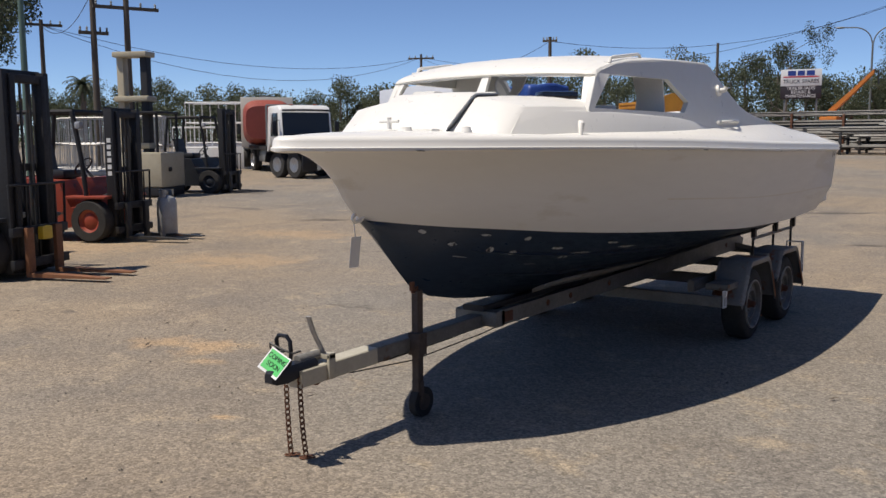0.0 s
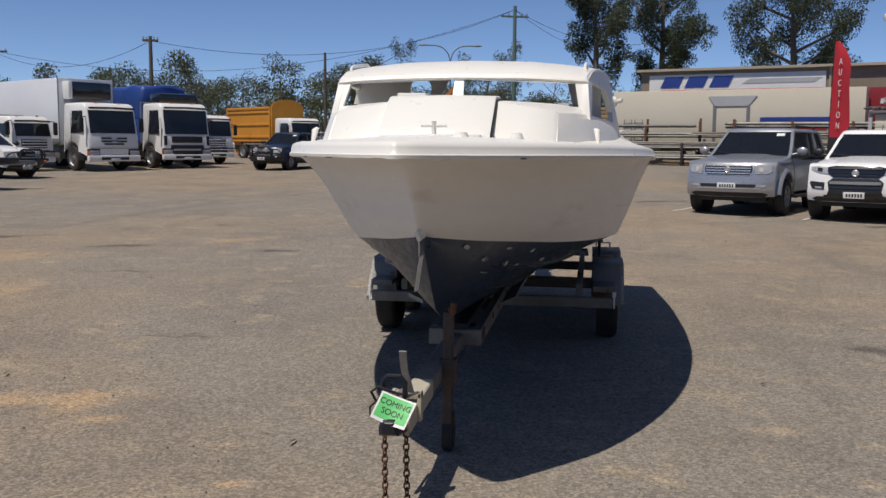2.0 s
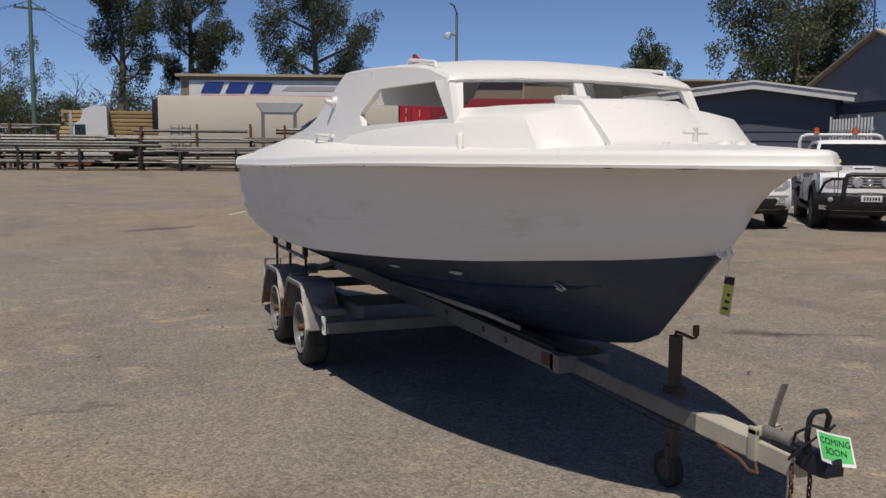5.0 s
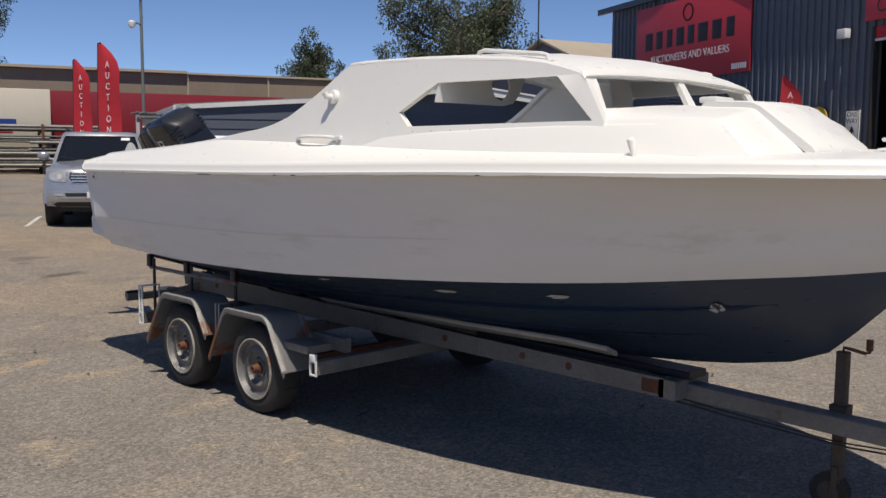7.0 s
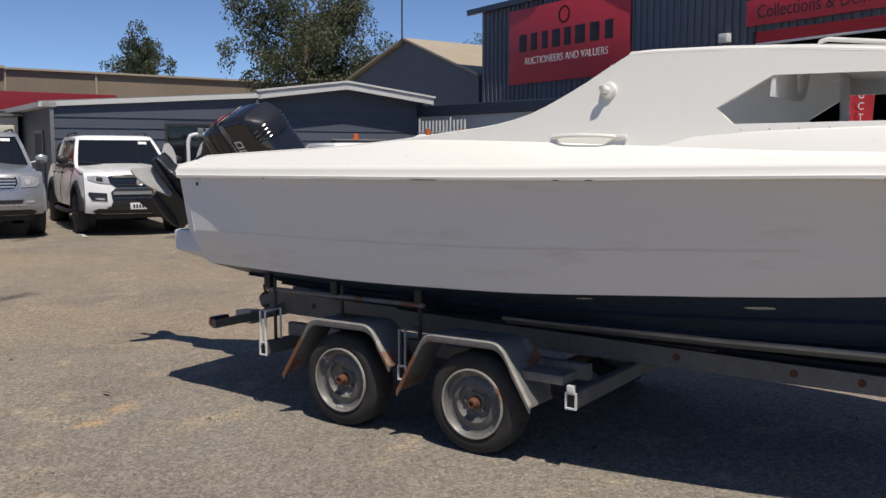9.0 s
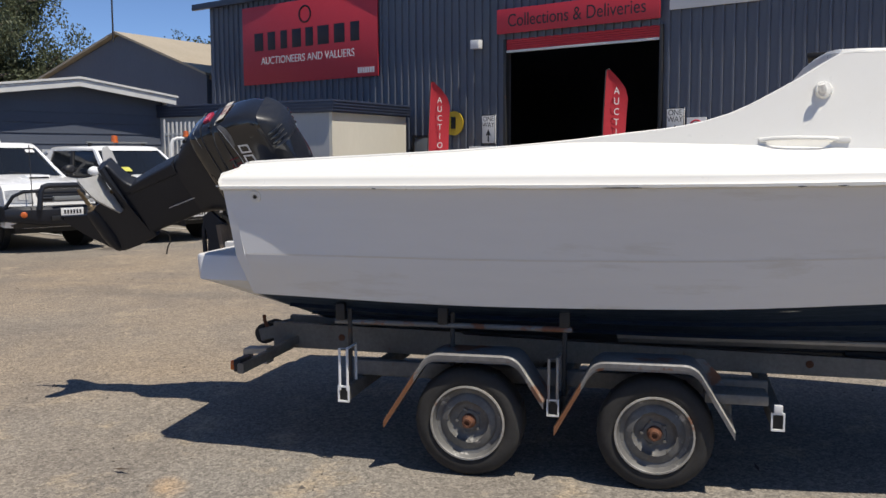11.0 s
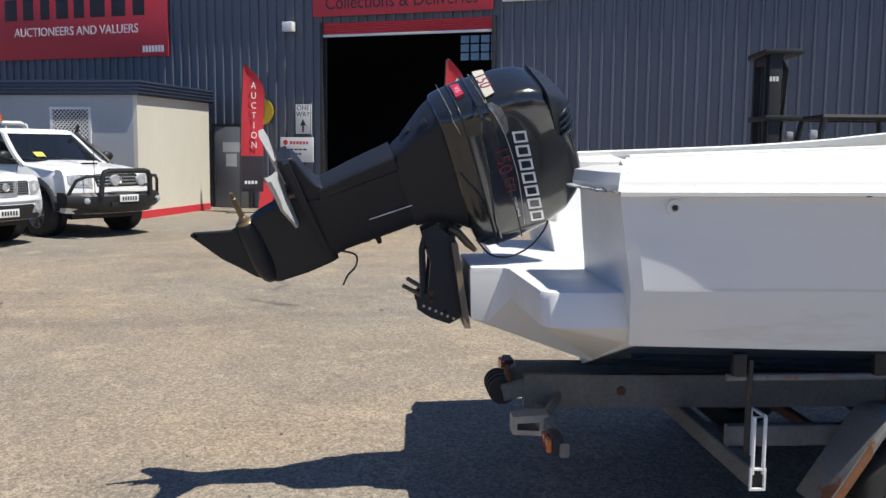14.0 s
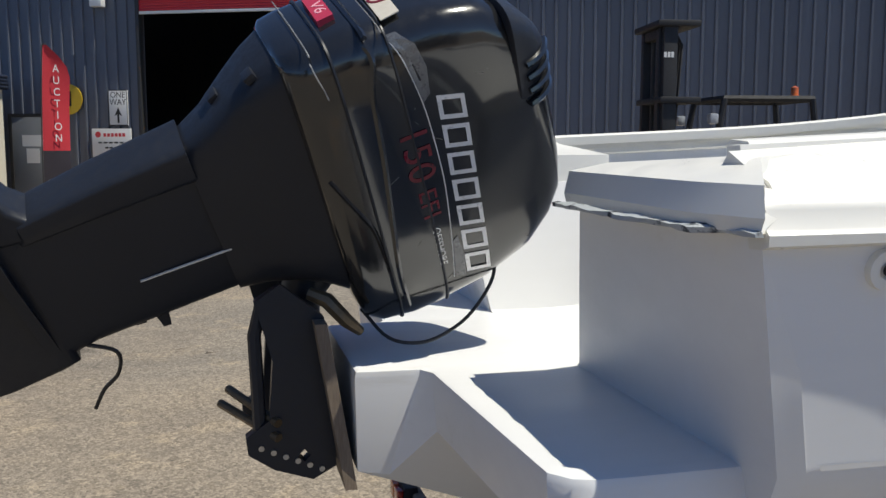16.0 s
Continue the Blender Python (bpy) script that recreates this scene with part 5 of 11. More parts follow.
for x, y, r in ((0.16, 0.80, 0.035), (0.42, 1.0, 0.03)):
    bm = BM()
    lathe(bm, [(0, 0), (r * 1.2, 0), (r * 1.2, 0.01), (r, 0.02), (r * 0.9, 0.035), (0, 0.038)], (x, y, 1.622), (0, 0, 1), 16)
    part("deck_filler", bm, GELCOAT, boat)
for side in (1, -1):
    # handle, navigation light, breather
    bm = BM()
    x0 = cab_w(3.5, 1.70)
    tube(bm, [(side * (cab_w(y, z) + o), y, z) for y, z, o in ((3.78, 1.70, 0.0), (3.74, 1.705, 0.02), (3.70, 1.708, 0.04), (3.62, 1.710, 0.048), (3.50, 1.708, 0.04), (3.46, 1.705, 0.02), (3.42, 1.70, 0.0))], 0.010, 8)
    for y in (3.79, 3.41):
        box(bm, side * x0 - 0.012, side * x0 + 0.016, y - 0.03, y + 0.03, 1.688, 1.712, 0.005)
    part("grab_handle", bm, GELCOAT, boat, "white side grab handle")
    bm = BM()
    x1 = cab_w(3.5, 1.93) - 0.004
    lathe(bm, [(0, 0), (0.04, 0), (0.042, 0.01), (0.034, 0.026), (0, 0.03)], (side * x1, 3.5, 1.93), (side, 0, 0.2), 16)
    tube(bm, [(side * (x1 + 0.02), 3.5, 1.93), (side * (x1 + 0.055), 3.51, 1.935), (side * (x1 + 0.06), 3.515, 1.955)], 0.018, 10)
    part("navigation_light", bm, GELCOAT, boat, "white painted navigation light")
    bm = BM()
    w0, w1 = cab_w(1.58, 1.68) + 0.05, cab_w(1.55, 1.60) + 0.06
    loft(bm, [ring_at((side * w0, 1.59, 1.69), (side * (w1 - w0), -0.03, -0.09), 0.012, 10), ring_at((side * (w0 + 0.012), 1.58, 1.68), (0, 0, -1), 0.02, 10), ring_at((side * w1, 1.555, 1.60), (0, 0, -1), 0.01, 10)])
    part("breather", bm, GELCOAT, boat)
    bm = BM()
    p = topside(0.971, 0.10)
    lathe(bm, [(0.0, 0), (0.012, 0.0), (0.014, 0.006), (0.030, 0.006), (0.031, 0.0), (0.031, -0.01)], (side * (p.x + 0.004), p.y, p.z), (side, 0, -0.15), 20)
    part("drain_fitting", bm, GELCOAT, boat, "round white drain fitting")
    bm = BM()
    lathe(bm, [(0, 0), (0.010, 0), (0.010, 0.004), (0, 0.005)], (side * (p.x + 0.011), p.y, p.z), (side, 0, -0.15), 12)
    part("drain_hole", bm, BLACKPLASTIC, boat)

# card tag hanging from the bow eye
hang_tag = thing("hang_tag", "white and yellow card tag hanging from the bow eye", "tag", (0.0, 0.54, 1.15))
TAGM = pose(0.0, 0.545, 0.985, 8, 0, 86)
bm = BM()
box(bm, -0.036, 0.036, -0.002, 0.0, -0.085, 0.085, 0, TAGM)
part("card", bm, TAGWHITE, hang_tag, "white card", 0)
bm = BM()
box(bm, -0.034, 0.034, 0.0005, 0.002, -0.083, 0.05, 0, TAGM)
part("card_back", bm, TAGYELLOW, hang_tag, "yellow back of the tag", 0)
bm = BM()
box(bm, -0.034, 0.034, 0.0005, 0.002, 0.05, 0.083, 0, TAGM)
part("card_top", bm, INK, hang_tag, "black top of the tag", 0)
for k in range(3):
    bm = BM()
    box(bm, -0.024, 0.016 - 0.008 * k, 0.002, 0.003, -0.06 + 0.03 * k, -0.048 + 0.03 * k, 0, TAGM)
    part("print_bar", bm, INK, hang_tag, "", 0)
bm = BM()
tube(bm, [(0.0, 0.54, 1.15), (0.002, 0.543, 1.11), (0.0, 0.55, 1.065)], 0.003, 5)
part("string", bm, TAGWHITE, hang_tag)

# chips in the gunwale's lower lip
for side, y, ln in ((-1, 4.42, 0.07), (-1, 4.34, 0.03), (-1, 5.62, 0.012), (-1, 3.62, 0.018), (-1, 3.45, 0.022), (-1, 2.2, 0.015), (1, 2.6, 0.03), (1, 4.0, 0.02), (-1, 0.62, 0.02), (-1, 0.36, 0.03), (1, 0.5, 0.02)):
    bm = BM()
    rows = []
    for k in range(4):
        yy_ = y + ln * (k / 3 * 2 - 1)
        d = Vector((half_beam(yy_ + 0.02) - half_beam(yy_ - 0.02), 0.04, 0)).normalized()
        o = Vector((side * (half_beam(yy_) + 0.0215 * d.y), yy_ - 0.0215 * d.x, sheer_z(yy_) - 0.019))
        h = 0.0024 if k in (1, 2) else 0.0006
        rows.append([o + Vector((side * dx * d.y, -dx * d.x, dz)) for dx, dz in ((0, -h), (0.005, -h), (0.005, h), (0, h))])
    loft(bm, rows)
    part("lip_chip", bm, INK, boat, "dark chip in the gunwale lip", 0)

# ---- outboard motor, tilted up on the pod ----
motor = thing("outboard_motor", "black two-stroke outboard motor tilted up on the stern pod", "outboard motor", (0, 7.0, 1.0))
MX = -0.01


def MP(x, s, r):
    """A point of the motor: s down the leg, r to the motor's back."""
    return Vector((MX + x, 6.45 + 0.94 * s + 0.342 * r, 1.60 - 0.342 * s + 0.94 * r))


TAPER = 0.04


def m_ring(s, r0, r1, h, e=0.5, k=40, ds=0.0, taper=0.0):
    """A rounded-rectangular section across the leg; ds leans it fore and aft, taper narrows its back."""
    out = []
    for i in range(k):
        a = 2 * math.pi * i / k
        c, d = math.cos(a), math.sin(a)
        q = math.copysign(abs(d) ** e, d)
        out.append(MP(h * math.copysign(abs(c) ** e, c) * (1 - taper * max(0.0, q) ** 2), s + ds * q, (r0 + r1) / 2 + (r1 - r0) / 2 * q))
    return out


bm = BM()
loft(bm, [m_ring(*q, taper=TAPER) for q in ((-0.002, 0.11, 0.32, 0.07, 0.6), (0.0, 0.06, 0.356, 0.117, 0.5), (0.006, 0.0, 0.38, 0.144, 0.4, 40, 0.010), (0.026, -0.06, 0.424, 0.164, 0.36, 40, 0.016), (0.066, -0.115, 0.462, 0.176, 0.34, 40, 0.020),
                                            (0.132, -0.178, 0.501, 0.184, 0.34, 40, 0.020), (0.240, -0.226, 0.518, 0.188, 0.34), (0.347, -0.24, 0.522, 0.189, 0.34))])
cowl = part("top_cowl", bm, BLACKPAINT, motor, "glossy black cowl with scratches", 60)
bm = BM()
loft(bm, [m_ring(*q, taper=TAPER) for q in ((0.333, -0.232, 0.516, 0.183, 0.34), (0.352, -0.243, 0.524, 0.191, 0.34), (0.439, -0.245, 0.522, 0.190, 0.34), (0.516, -0.233, 0.517, 0.186, 0.34),
                                            (0.556, -0.199, 0.511, 0.178, 0.34), (0.569, -0.143, 0.505, 0.16, 0.4))])
part("lower_cowl", bm, BLACKPAINT, motor, "", 60)
bm = BM()
loft(bm, [m_ring(*q, taper=TAPER) for q in ((0.563, -0.132, 0.504, 0.156, 0.4), (0.616, -0.089, 0.479, 0.139, 0.4), (0.673, -0.061, 0.443, 0.117, 0.4), (0.74, -0.045, 0.395, 0.095, 0.4), (0.807, -0.04, 0.363, 0.078, 0.4))])
part("driveshaft_housing_top", bm, SATINBLACK, motor, "satin black shroud under the cowl", 60)
# air intake moulding wrapped over the top of the cowl, slotted at its corners
bm = BM()
loft(bm, [m_ring(*q, taper=TAPER) for q in ((-0.022, 0.25, 0.325, 0.06, 0.6), (-0.016, 0.235, 0.36, 0.10, 0.5), (0.002, 0.228, 0.39, 0.136, 0.4), (0.03, 0.225, 0.425, 0.162, 0.34),
                                            (0.06, 0.225, 0.452, 0.176, 0.34), (0.085, 0.228, 0.474, 0.182, 0.34), (0.092, 0.25, 0.466, 0.172, 0.4))])
vent = part("air_intake", bm, SATINBLACK, cowl, "black air intake with slots on the cowl", 40)
for side in (-1, 1):
    for k in range(4):
        bm, r = BM(), 0.248 + 0.032 * k
        tube(bm, curve([MP(side * x, sv, r + dr) for x, sv, dr in ((0.180, 0.066, -0.004), (0.172, 0.036, 0.0), (0.148, 0.008, 0.003), (0.11, -0.012, 0.004))]), 0.0085, 6)
        part("louvre", bm, BLACKPAINT, vent)
# seams round the cowl
for name, sv, h, lo, hi, rad in (("seam", 0.349, 0.1905, -0.2445, 0.5245, 0.0035), ("lower_seam", 0.47, 0.1895, -0.243, 0.5225, 0.004)):
    bm = BM()
    tube(bm, m_ring(sv, lo, hi, h, 0.34, 60, taper=TAPER), rad, 5, closed=True)
    part(name, bm, SATINBLACK, cowl)

# leg
bm = BM()
loft(bm, [m_ring(*q) for q in ((0.749, -0.032, 0.354, 0.074, 0.4), (0.951, -0.038, 0.339, 0.063, 0.4), (1.144, -0.039, 0.316, 0.059, 0.4), (1.212, -0.048, 0.299, 0.063, 0.4))])
leg = part("leg", bm, SATINBLACK, motor, "satin black leg", 50)
bm = BM()
loft(bm, [m_ring(*q) for q in ((0.80, 0.285, 0.372, 0.082, 0.3), (1.0, 0.28, 0.352, 0.074, 0.3), (1.168, 0.272, 0.328, 0.066, 0.3), (1.188, 0.262, 0.29, 0.05, 0.4))])
part("exhaust_cover", bm, SATINBLACK, leg, "", 35)
bm = BM()
tube(bm, [MP(-0.080, 0.785, 0.099), MP(-0.064, 1.0, 0.093)], 0.003, 5)
part("worn_edge", bm, SILVER, leg, "bare worn edge")
for sv, w, r in ((0.995, 0.020, -0.068), (1.045, 0.026, -0.036), (0.925, 0.03, -0.03)):
    bm = BM()
    plate(bm, [(-w, 0.06), (-0.7 * w, 0.02), (-0.45 * w, -0.002), (0.45 * w, 0.0), (0.6 * w, 0.025), (w, 0.06)], [], lambda u, v, d: MP(-0.04 + d, sv + u, r + v), 0.016)
    part("pick_up_fitting", bm, SATINBLACK, leg)
bm = BM()
tube(bm, curve([MP(-0.04, 1.18, -0.03), MP(-0.06, 1.12, -0.07), MP(-0.06, 1.14, -0.13), MP(-0.05, 1.19, -0.17), MP(-0.05, 1.23, -0.215)]), 0.005, 6)
part("drip_hose", bm, BLACKPLASTIC, leg, "loose black hose")
# anti-ventilation plate
bm = BM()
plate(bm, [(-0.05, -0.02), (-0.03, -0.055), (0.12, -0.08), (0.45, -0.10), (0.515, -0.085), (0.52, 0), (0.515, 0.085), (0.45, 0.10), (0.12, 0.08), (-0.03, 0.055), (-0.05, 0.02)], [],
      lambda u, v, d: MP(v, 1.225 + d + 0.03 * max(0, u - 0.1), u), 0.026)
part("cavitation_plate", bm, SATINBLACK, motor, "", 30)
# solid web that carries the plate's after end
bm = BM()
slab(bm, [(1.10, 0.30), (1.14, 0.325), (1.17, 0.36), (1.188, 0.41), (1.208, 0.495), (1.222, 0.515), (1.285, 0.522), (1.292, 0.50), (1.285, 0.34), (1.24, 0.29), (1.16, 0.28)],
     lambda y, z: 0.062 - 0.05 * max(0.0, z - 0.32), -1.0, 0.012)
for v in bm.verts:
    v.co = MP(v.co.x, v.co.y, v.co.z)
part("plate_web", bm, SATINBLACK, motor, "satin black web under the plate", 40)
# pale stabiliser fin, a swept wing on each side of the plate
FIN = mat("scuffed_white_fin", (0.47, 0.47, 0.46), 0.5, dark=(0.34, 0.335, 0.32), big=8, fine=40, mix=0.6, stain=(0.30, 0.28, 0.24), stain_scale=12, stain_at=0.6)
WORNBRONZE = mat("worn_bronze", (0.20, 0.15, 0.09), 0.42, metal=0.5, dark=(0.07, 0.05, 0.03), big=10, fine=50, mix=0.7)
for side in (-1, 1):
    bm = BM()
    plate(bm, [(0.045, 0.19), (0.085, 0.195), (0.15, 0.29), (0.235, 0.43), (0.255, 0.50), (0.252, 0.55), (0.225, 0.56), (0.14, 0.515), (0.08, 0.49), (0.045, 0.48)], [],
          lambda u, v, d: MP(side * u, 1.285 + 0.20 * u - 0.5 * max(0.0, u - 0.2) + 0.25 * (v - 0.38) ** 2 + d, v), 0.012, cuts=[0.1, 0.15, 0.2])
    part("stabiliser_fin", bm, FIN, motor, "scuffed white stabiliser fin", 40)
for x in (-0.05, 0.05):
    bm = BM()
    cyl(bm, MP(x, 1.27, 0.34), MP(x, 1.325, 0.34), 0.014, seg=10)
    part("fin_bolt", bm, WORNBRONZE, motor)
# gearcase with its skeg, one tapering casting
bm = BM()
slab(bm, [(1.199, -0.06), (1.24, -0.07), (1.362, -0.086), (1.50, -0.09), (1.535, -0.075), (1.595, -0.028), (1.65, 0.05), (1.702, 0.123), (1.782, 0.293), (1.764, 0.30), (1.68, 0.27), (1.607, 0.245),
          (1.55, 0.25), (1.463, 0.286), (1.38, 0.30), (1.29, 0.33), (1.226, 0.36), (1.18, 0.319)],
     lambda y, z: max(0.008, 0.058 - 0.12 * max(0.0, y - 1.26) - 0.1 * max(0.0, y - 1.56)), -1.0, 0.02)
for v in bm.verts:
    v.co = MP(math.copysign(max(0.007, abs(v.co.x)), v.co.x), v.co.y, v.co.z)
gear = part("gearcase", bm, SATINBLACK, motor, "satin black gearcase and skeg", 50)
# torpedo along the bare propeller shaft
bm = BM()
tor = [(-0.088, 0.008), (-0.082, 0.022), (-0.06, 0.038), (-0.02, 0.05), (0.05, 0.058), (0.18, 0.056), (0.25, 0.05), (0.262, 0.044)]
loft(bm, [[MP(rad * math.cos(2 * math.pi * k / 20), 1.535 + rad * math.sin(2 * math.pi * k / 20), r) for k in range(20)] for r, rad in tor])
torpedo = part("torpedo", bm, SATINBLACK, gear, "", 60)
bm = BM()
lathe(bm, [(0.040, -0.01), (0.040, 0.004), (0.030, 0.012), (0.022, 0.014), (0.018, 0.03), (0.0135, 0.034), (0.0135, 0.135), (0.010, 0.138), (0.0095, 0.165), (0.0, 0.166)], MP(0, 1.535, 0.262), MP(0, 0, 1) - MP(0, 0, 0), 16)
part("propeller_shaft", bm, WORNBRONZE, motor, "bare worn propeller shaft without propeller", 40)

# decals: number and words that can be read, bars where a maker's name stands


def on_side(s, r, off=0.19):
    """A pose on the port side of the cowl: x runs down the picture, z towards the bow."""
    o = MP(-off, s, r)
    ex, ez = Vector((0, -0.342, -0.94)), Vector((0, -0.94, 0.342))
    ey = ez.cross(ex)
    return Matrix(((ex.x, ey.x, ez.x, o.x), (ex.y, ey.y, ez.y, o.y), (ex.z, ey.z, ez.z, o.z), (0, 0, 0, 1)))


def on_back(x, s, r):
    """A pose on the back of the cowl: x runs to port, z towards the bow."""
    o = MP(x, s, r)
    ex, ez = Vector((-1, 0, 0)), Vector((0, -0.94, 0.342))
    ey = ez.cross(ex)
    return Matrix(((ex.x, ey.x, ez.x, o.x), (ex.y, ey.y, ez.y, o.y), (ex.z, ey.z, ez.z, o.z), (0, 0, 0, 1)))


def snap(verts, off=0.0015):
    """Lay a decal's points onto the flank of the cowl."""
    for v in verts:
        dy, dz = v.co.y - 6.45, v.co.z - 1.60
        sv, r = 0.94 * dy - 0.342 * dz, 0.342 * dy + 0.94 * dz
        q = min(0.99, abs(r - 0.14) / 0.382)
        h = spl((0.04, 0.09, 0.155, 0.247, 0.345, 0.36, 0.5, 0.556), (0.164, 0.176, 0.184, 0.188, 0.189, 0.1905, 0.188, 0.178), sv)
        v.co.x = MX - h * (1 - q ** 5.88) ** 0.17 * (1 - TAPER * q * q * (r > 0.14)) - off


def decal(name, outline, holes, pos, material, label=""):
    bm = BM()
    plate(bm, outline, holes, lambda u, v, d: pos @ Vector((u, 0, v)), 0.0)
    bmesh.ops.remove_doubles(bm, verts=bm.verts, dist=1e-5)
    snap(bm.verts)
    part(name, bm, material, cowl, label, 0)


def words_on(name, text, size, pos, material, squeeze=1.0, off=0.0015):
    ob = lettering(name, text, size, pos, material, cowl, 0.0, squeeze=squeeze)
    snap(ob.data.vertices, off)


TAGPINK = mat("faded_pink_print", (0.75, 0.35, 0.42), 0.5, mix=0.3)
REDDARK = mat("faded_red_decal", (0.16, 0.012, 0.022), 0.35, mix=0.4, stain=(0.02, 0.01, 0.012), stain_scale=40, stain_at=0.6)
# the maker's name, as seven open blocks in a slanted row
for k in range(7):
    x = -0.216 + 0.072 * k
    sl = lambda u, v: (u + 0.28 * v, v - 0.025 * u)
    decal("name_bar", [sl(x - 0.029, -0.031), sl(x + 0.029, -0.031), sl(x + 0.029, 0.031), sl(x - 0.029, 0.031)], [[sl(x - 0.018, -0.021), sl(x + 0.018, -0.021), sl(x + 0.018, 0.021), sl(x - 0.018, 0.021)]],
          on_side(0.254, 0.097), SILVER, "silver block of the maker's name")
words_on("number", "150", 0.092, on_side(0.350, 0.231), REDDARK, 1.05)
words_on("printed_word", "EFI", 0.062, on_side(0.348, 0.096), REDDARK, 1.1)
words_on("printed_word", "OFFSHORE", 0.026, on_side(0.345, -0.032), SILVER, 0.9)


def decal_sr(name, pts, material, label="", off=0.0012):
    bm = BM()
    plate(bm, pts, [], lambda u, v, d: MP(0, u, v), 0.0)
    bmesh.ops.remove_doubles(bm, verts=bm.verts, dist=1e-5)
    bmesh.ops.triangulate(bm, faces=bm.faces[:])
    bmesh.ops.subdivide_edges(bm, edges=bm.edges[:], cuts=2)
    snap(bm.verts, off)
    part(name, bm, material, cowl, label, 0)


def smooth_line(pts, n=6):
    out = []
    for (s0, r0), (s1, r1) in zip(pts, pts[1:]):
        out += [(s0 + (s1 - s0) * k / n, r0 + (r1 - r0) * k / n) for k in range(n)]
    out.append(pts[-1])
    for _ in range(4):
        out = [out[0]] + [((a[0] + 2 * b[0] + c[0]) / 4, (a[1] + 2 * b[1] + c[1]) / 4) for a, b, c in zip(out, out[1:], out[2:])] + [out[-1]]
    return out


def side_line(name, pts, r, material, off, label=""):
    bm = BM()
    tube(bm, [MP(0, u, v) for u, v in smooth_line(pts)], r, 5)
    cs = [(v, v.co.x - MX) for v in bm.verts]
    snap(bm.verts, off)
    for v, dx in cs:
        v.co.x += dx
    part(name, bm, material, cowl, label, 60)


FADE = mat("silver_fade", (0.20, 0.205, 0.21), 0.3, metal=0.3, dark=(0.10, 0.10, 0.105), big=14, fine=70, mix=0.7)
PATCH = mat("cream_patch", (0.62, 0.58, 0.50), 0.4, dark=(0.42, 0.38, 0.32), big=14, fine=60, mix=0.6)
side_line("moulded_ridge", [(0.40, 0.51), (0.386, 0.467), (0.410, 0.407), (0.422, 0.234), (0.44, 0.08), (0.455, -0.07), (0.45, -0.18)], 0.007, BLACKPAINT, -0.002)
side_line("moulded_ridge", [(0.545, 0.238), (0.51, 0.15), (0.482, 0.083), (0.474, -0.02), (0.474, -0.15)], 0.006, BLACKPAINT, -0.003)
side_line("pinstripe", [(0.36, 0.51), (0.331, 0.465), (0.306, 0.327), (0.299, 0.143), (0.31, 0.0), (0.325, -0.14)], 0.0014, SILVER, 0.0, "silver pinstripe")
for name, sv, mtl, rad, label in (("bevel_line", 0.508, GALVLIGHT, 0.0013, "thin silver edge"), ("moulded_ridge", 0.392, BLACKPAINT, 0.007, ""), ("back_stripe", 0.356, GALVLIGHT, 0.0014, "thin silver stripe")):
    bm = BM()
    tube(bm, curve([MP(x, sv + 0.6 * max(0.0, 0.50 - r), r) for x, r in ((0.15, 0.519), (0.08, 0.522), (0.0, 0.523), (-0.08, 0.522), (-0.13, 0.52), (-0.158, 0.512))]), rad, 5)
    part(name, bm, mtl, cowl, label, 60)
side_line("bevel_line", [(0.510, 0.495), (0.507, 0.47), (0.50, 0.441), (0.497, 0.42)], 0.0013, GALVLIGHT, 0.0, "thin silver edge")
decal_sr("fade_streak", [(0.352, 0.50), (0.329, 0.462), (0.308, 0.345), (0.29, 0.36), (0.284, 0.42), (0.295, 0.47), (0.325, 0.50)], FADE, "worn silver fade")
decal_sr("fade_streak", [(0.322, -0.14), (0.312, -0.03), (0.298, -0.02), (0.290, -0.09), (0.296, -0.15)], FADE)
# number on a pale patch across the back of the cowl, with a red badge beside it
bm = BM()
plate(bm, [(-0.135, 0.345), (-0.12, 0.30), (0.125, 0.288), (0.14, 0.335)], [], lambda u, v, d: MP(u, v, 0.5245 + d), 0.002, cuts=[-0.1, -0.05, 0, 0.05, 0.1])
part("number_patch", bm, PATCH, cowl, "pale faded patch", 0)
lettering("number", "150", 0.076, on_back(0.02, 0.317, 0.5272), REDDARK, cowl, 0.0006, squeeze=1.32)
bm = BM()
plate(bm, [(-0.06, 0.458), (-0.05, 0.420), (0.06, 0.418), (0.07, 0.456)], [], lambda u, v, d: MP(u, v, 0.52 + d), 0.014)
badge = part("badge", bm, REDDECAL, cowl, "red badge", 30)
lettering("badge_word", "V6", 0.036, on_back(0.005, 0.438, 0.5345), TAGPINK, badge, 0.0004, squeeze=1.6)
# scuffs on the gloss
rs = random.Random(5)
for k in range(16):
    sv, r = rs.uniform(0.06, 0.42), rs.uniform(-0.15, 0.38)
    bm = BM()
    dx, dr = rs.uniform(0.004, 0.03), rs.uniform(-0.02, 0.02)
    tube(bm, [MP(0, sv, r), MP(0, sv + dx, r + dr)], 0.0007, 4)
    snap(bm.verts, 0.0)
    part("scratch", bm, GALV, cowl)
for x, s, r in ((-0.07, 0.625, 0.474), (0.01, 0.705, 0.42)):
    bm = BM()
    box(bm, -0.02, 0.02, -0.013, 0.013, -0.008, 0.010, 0.004)
    bmesh.ops.transform(bm, matrix=Matrix.Translation(MP(x, s, r)) @ pose(0, 0, 0, -46, 0, 0), verts=bm.verts)
    part("latch", bm, SATINBLACK, motor)

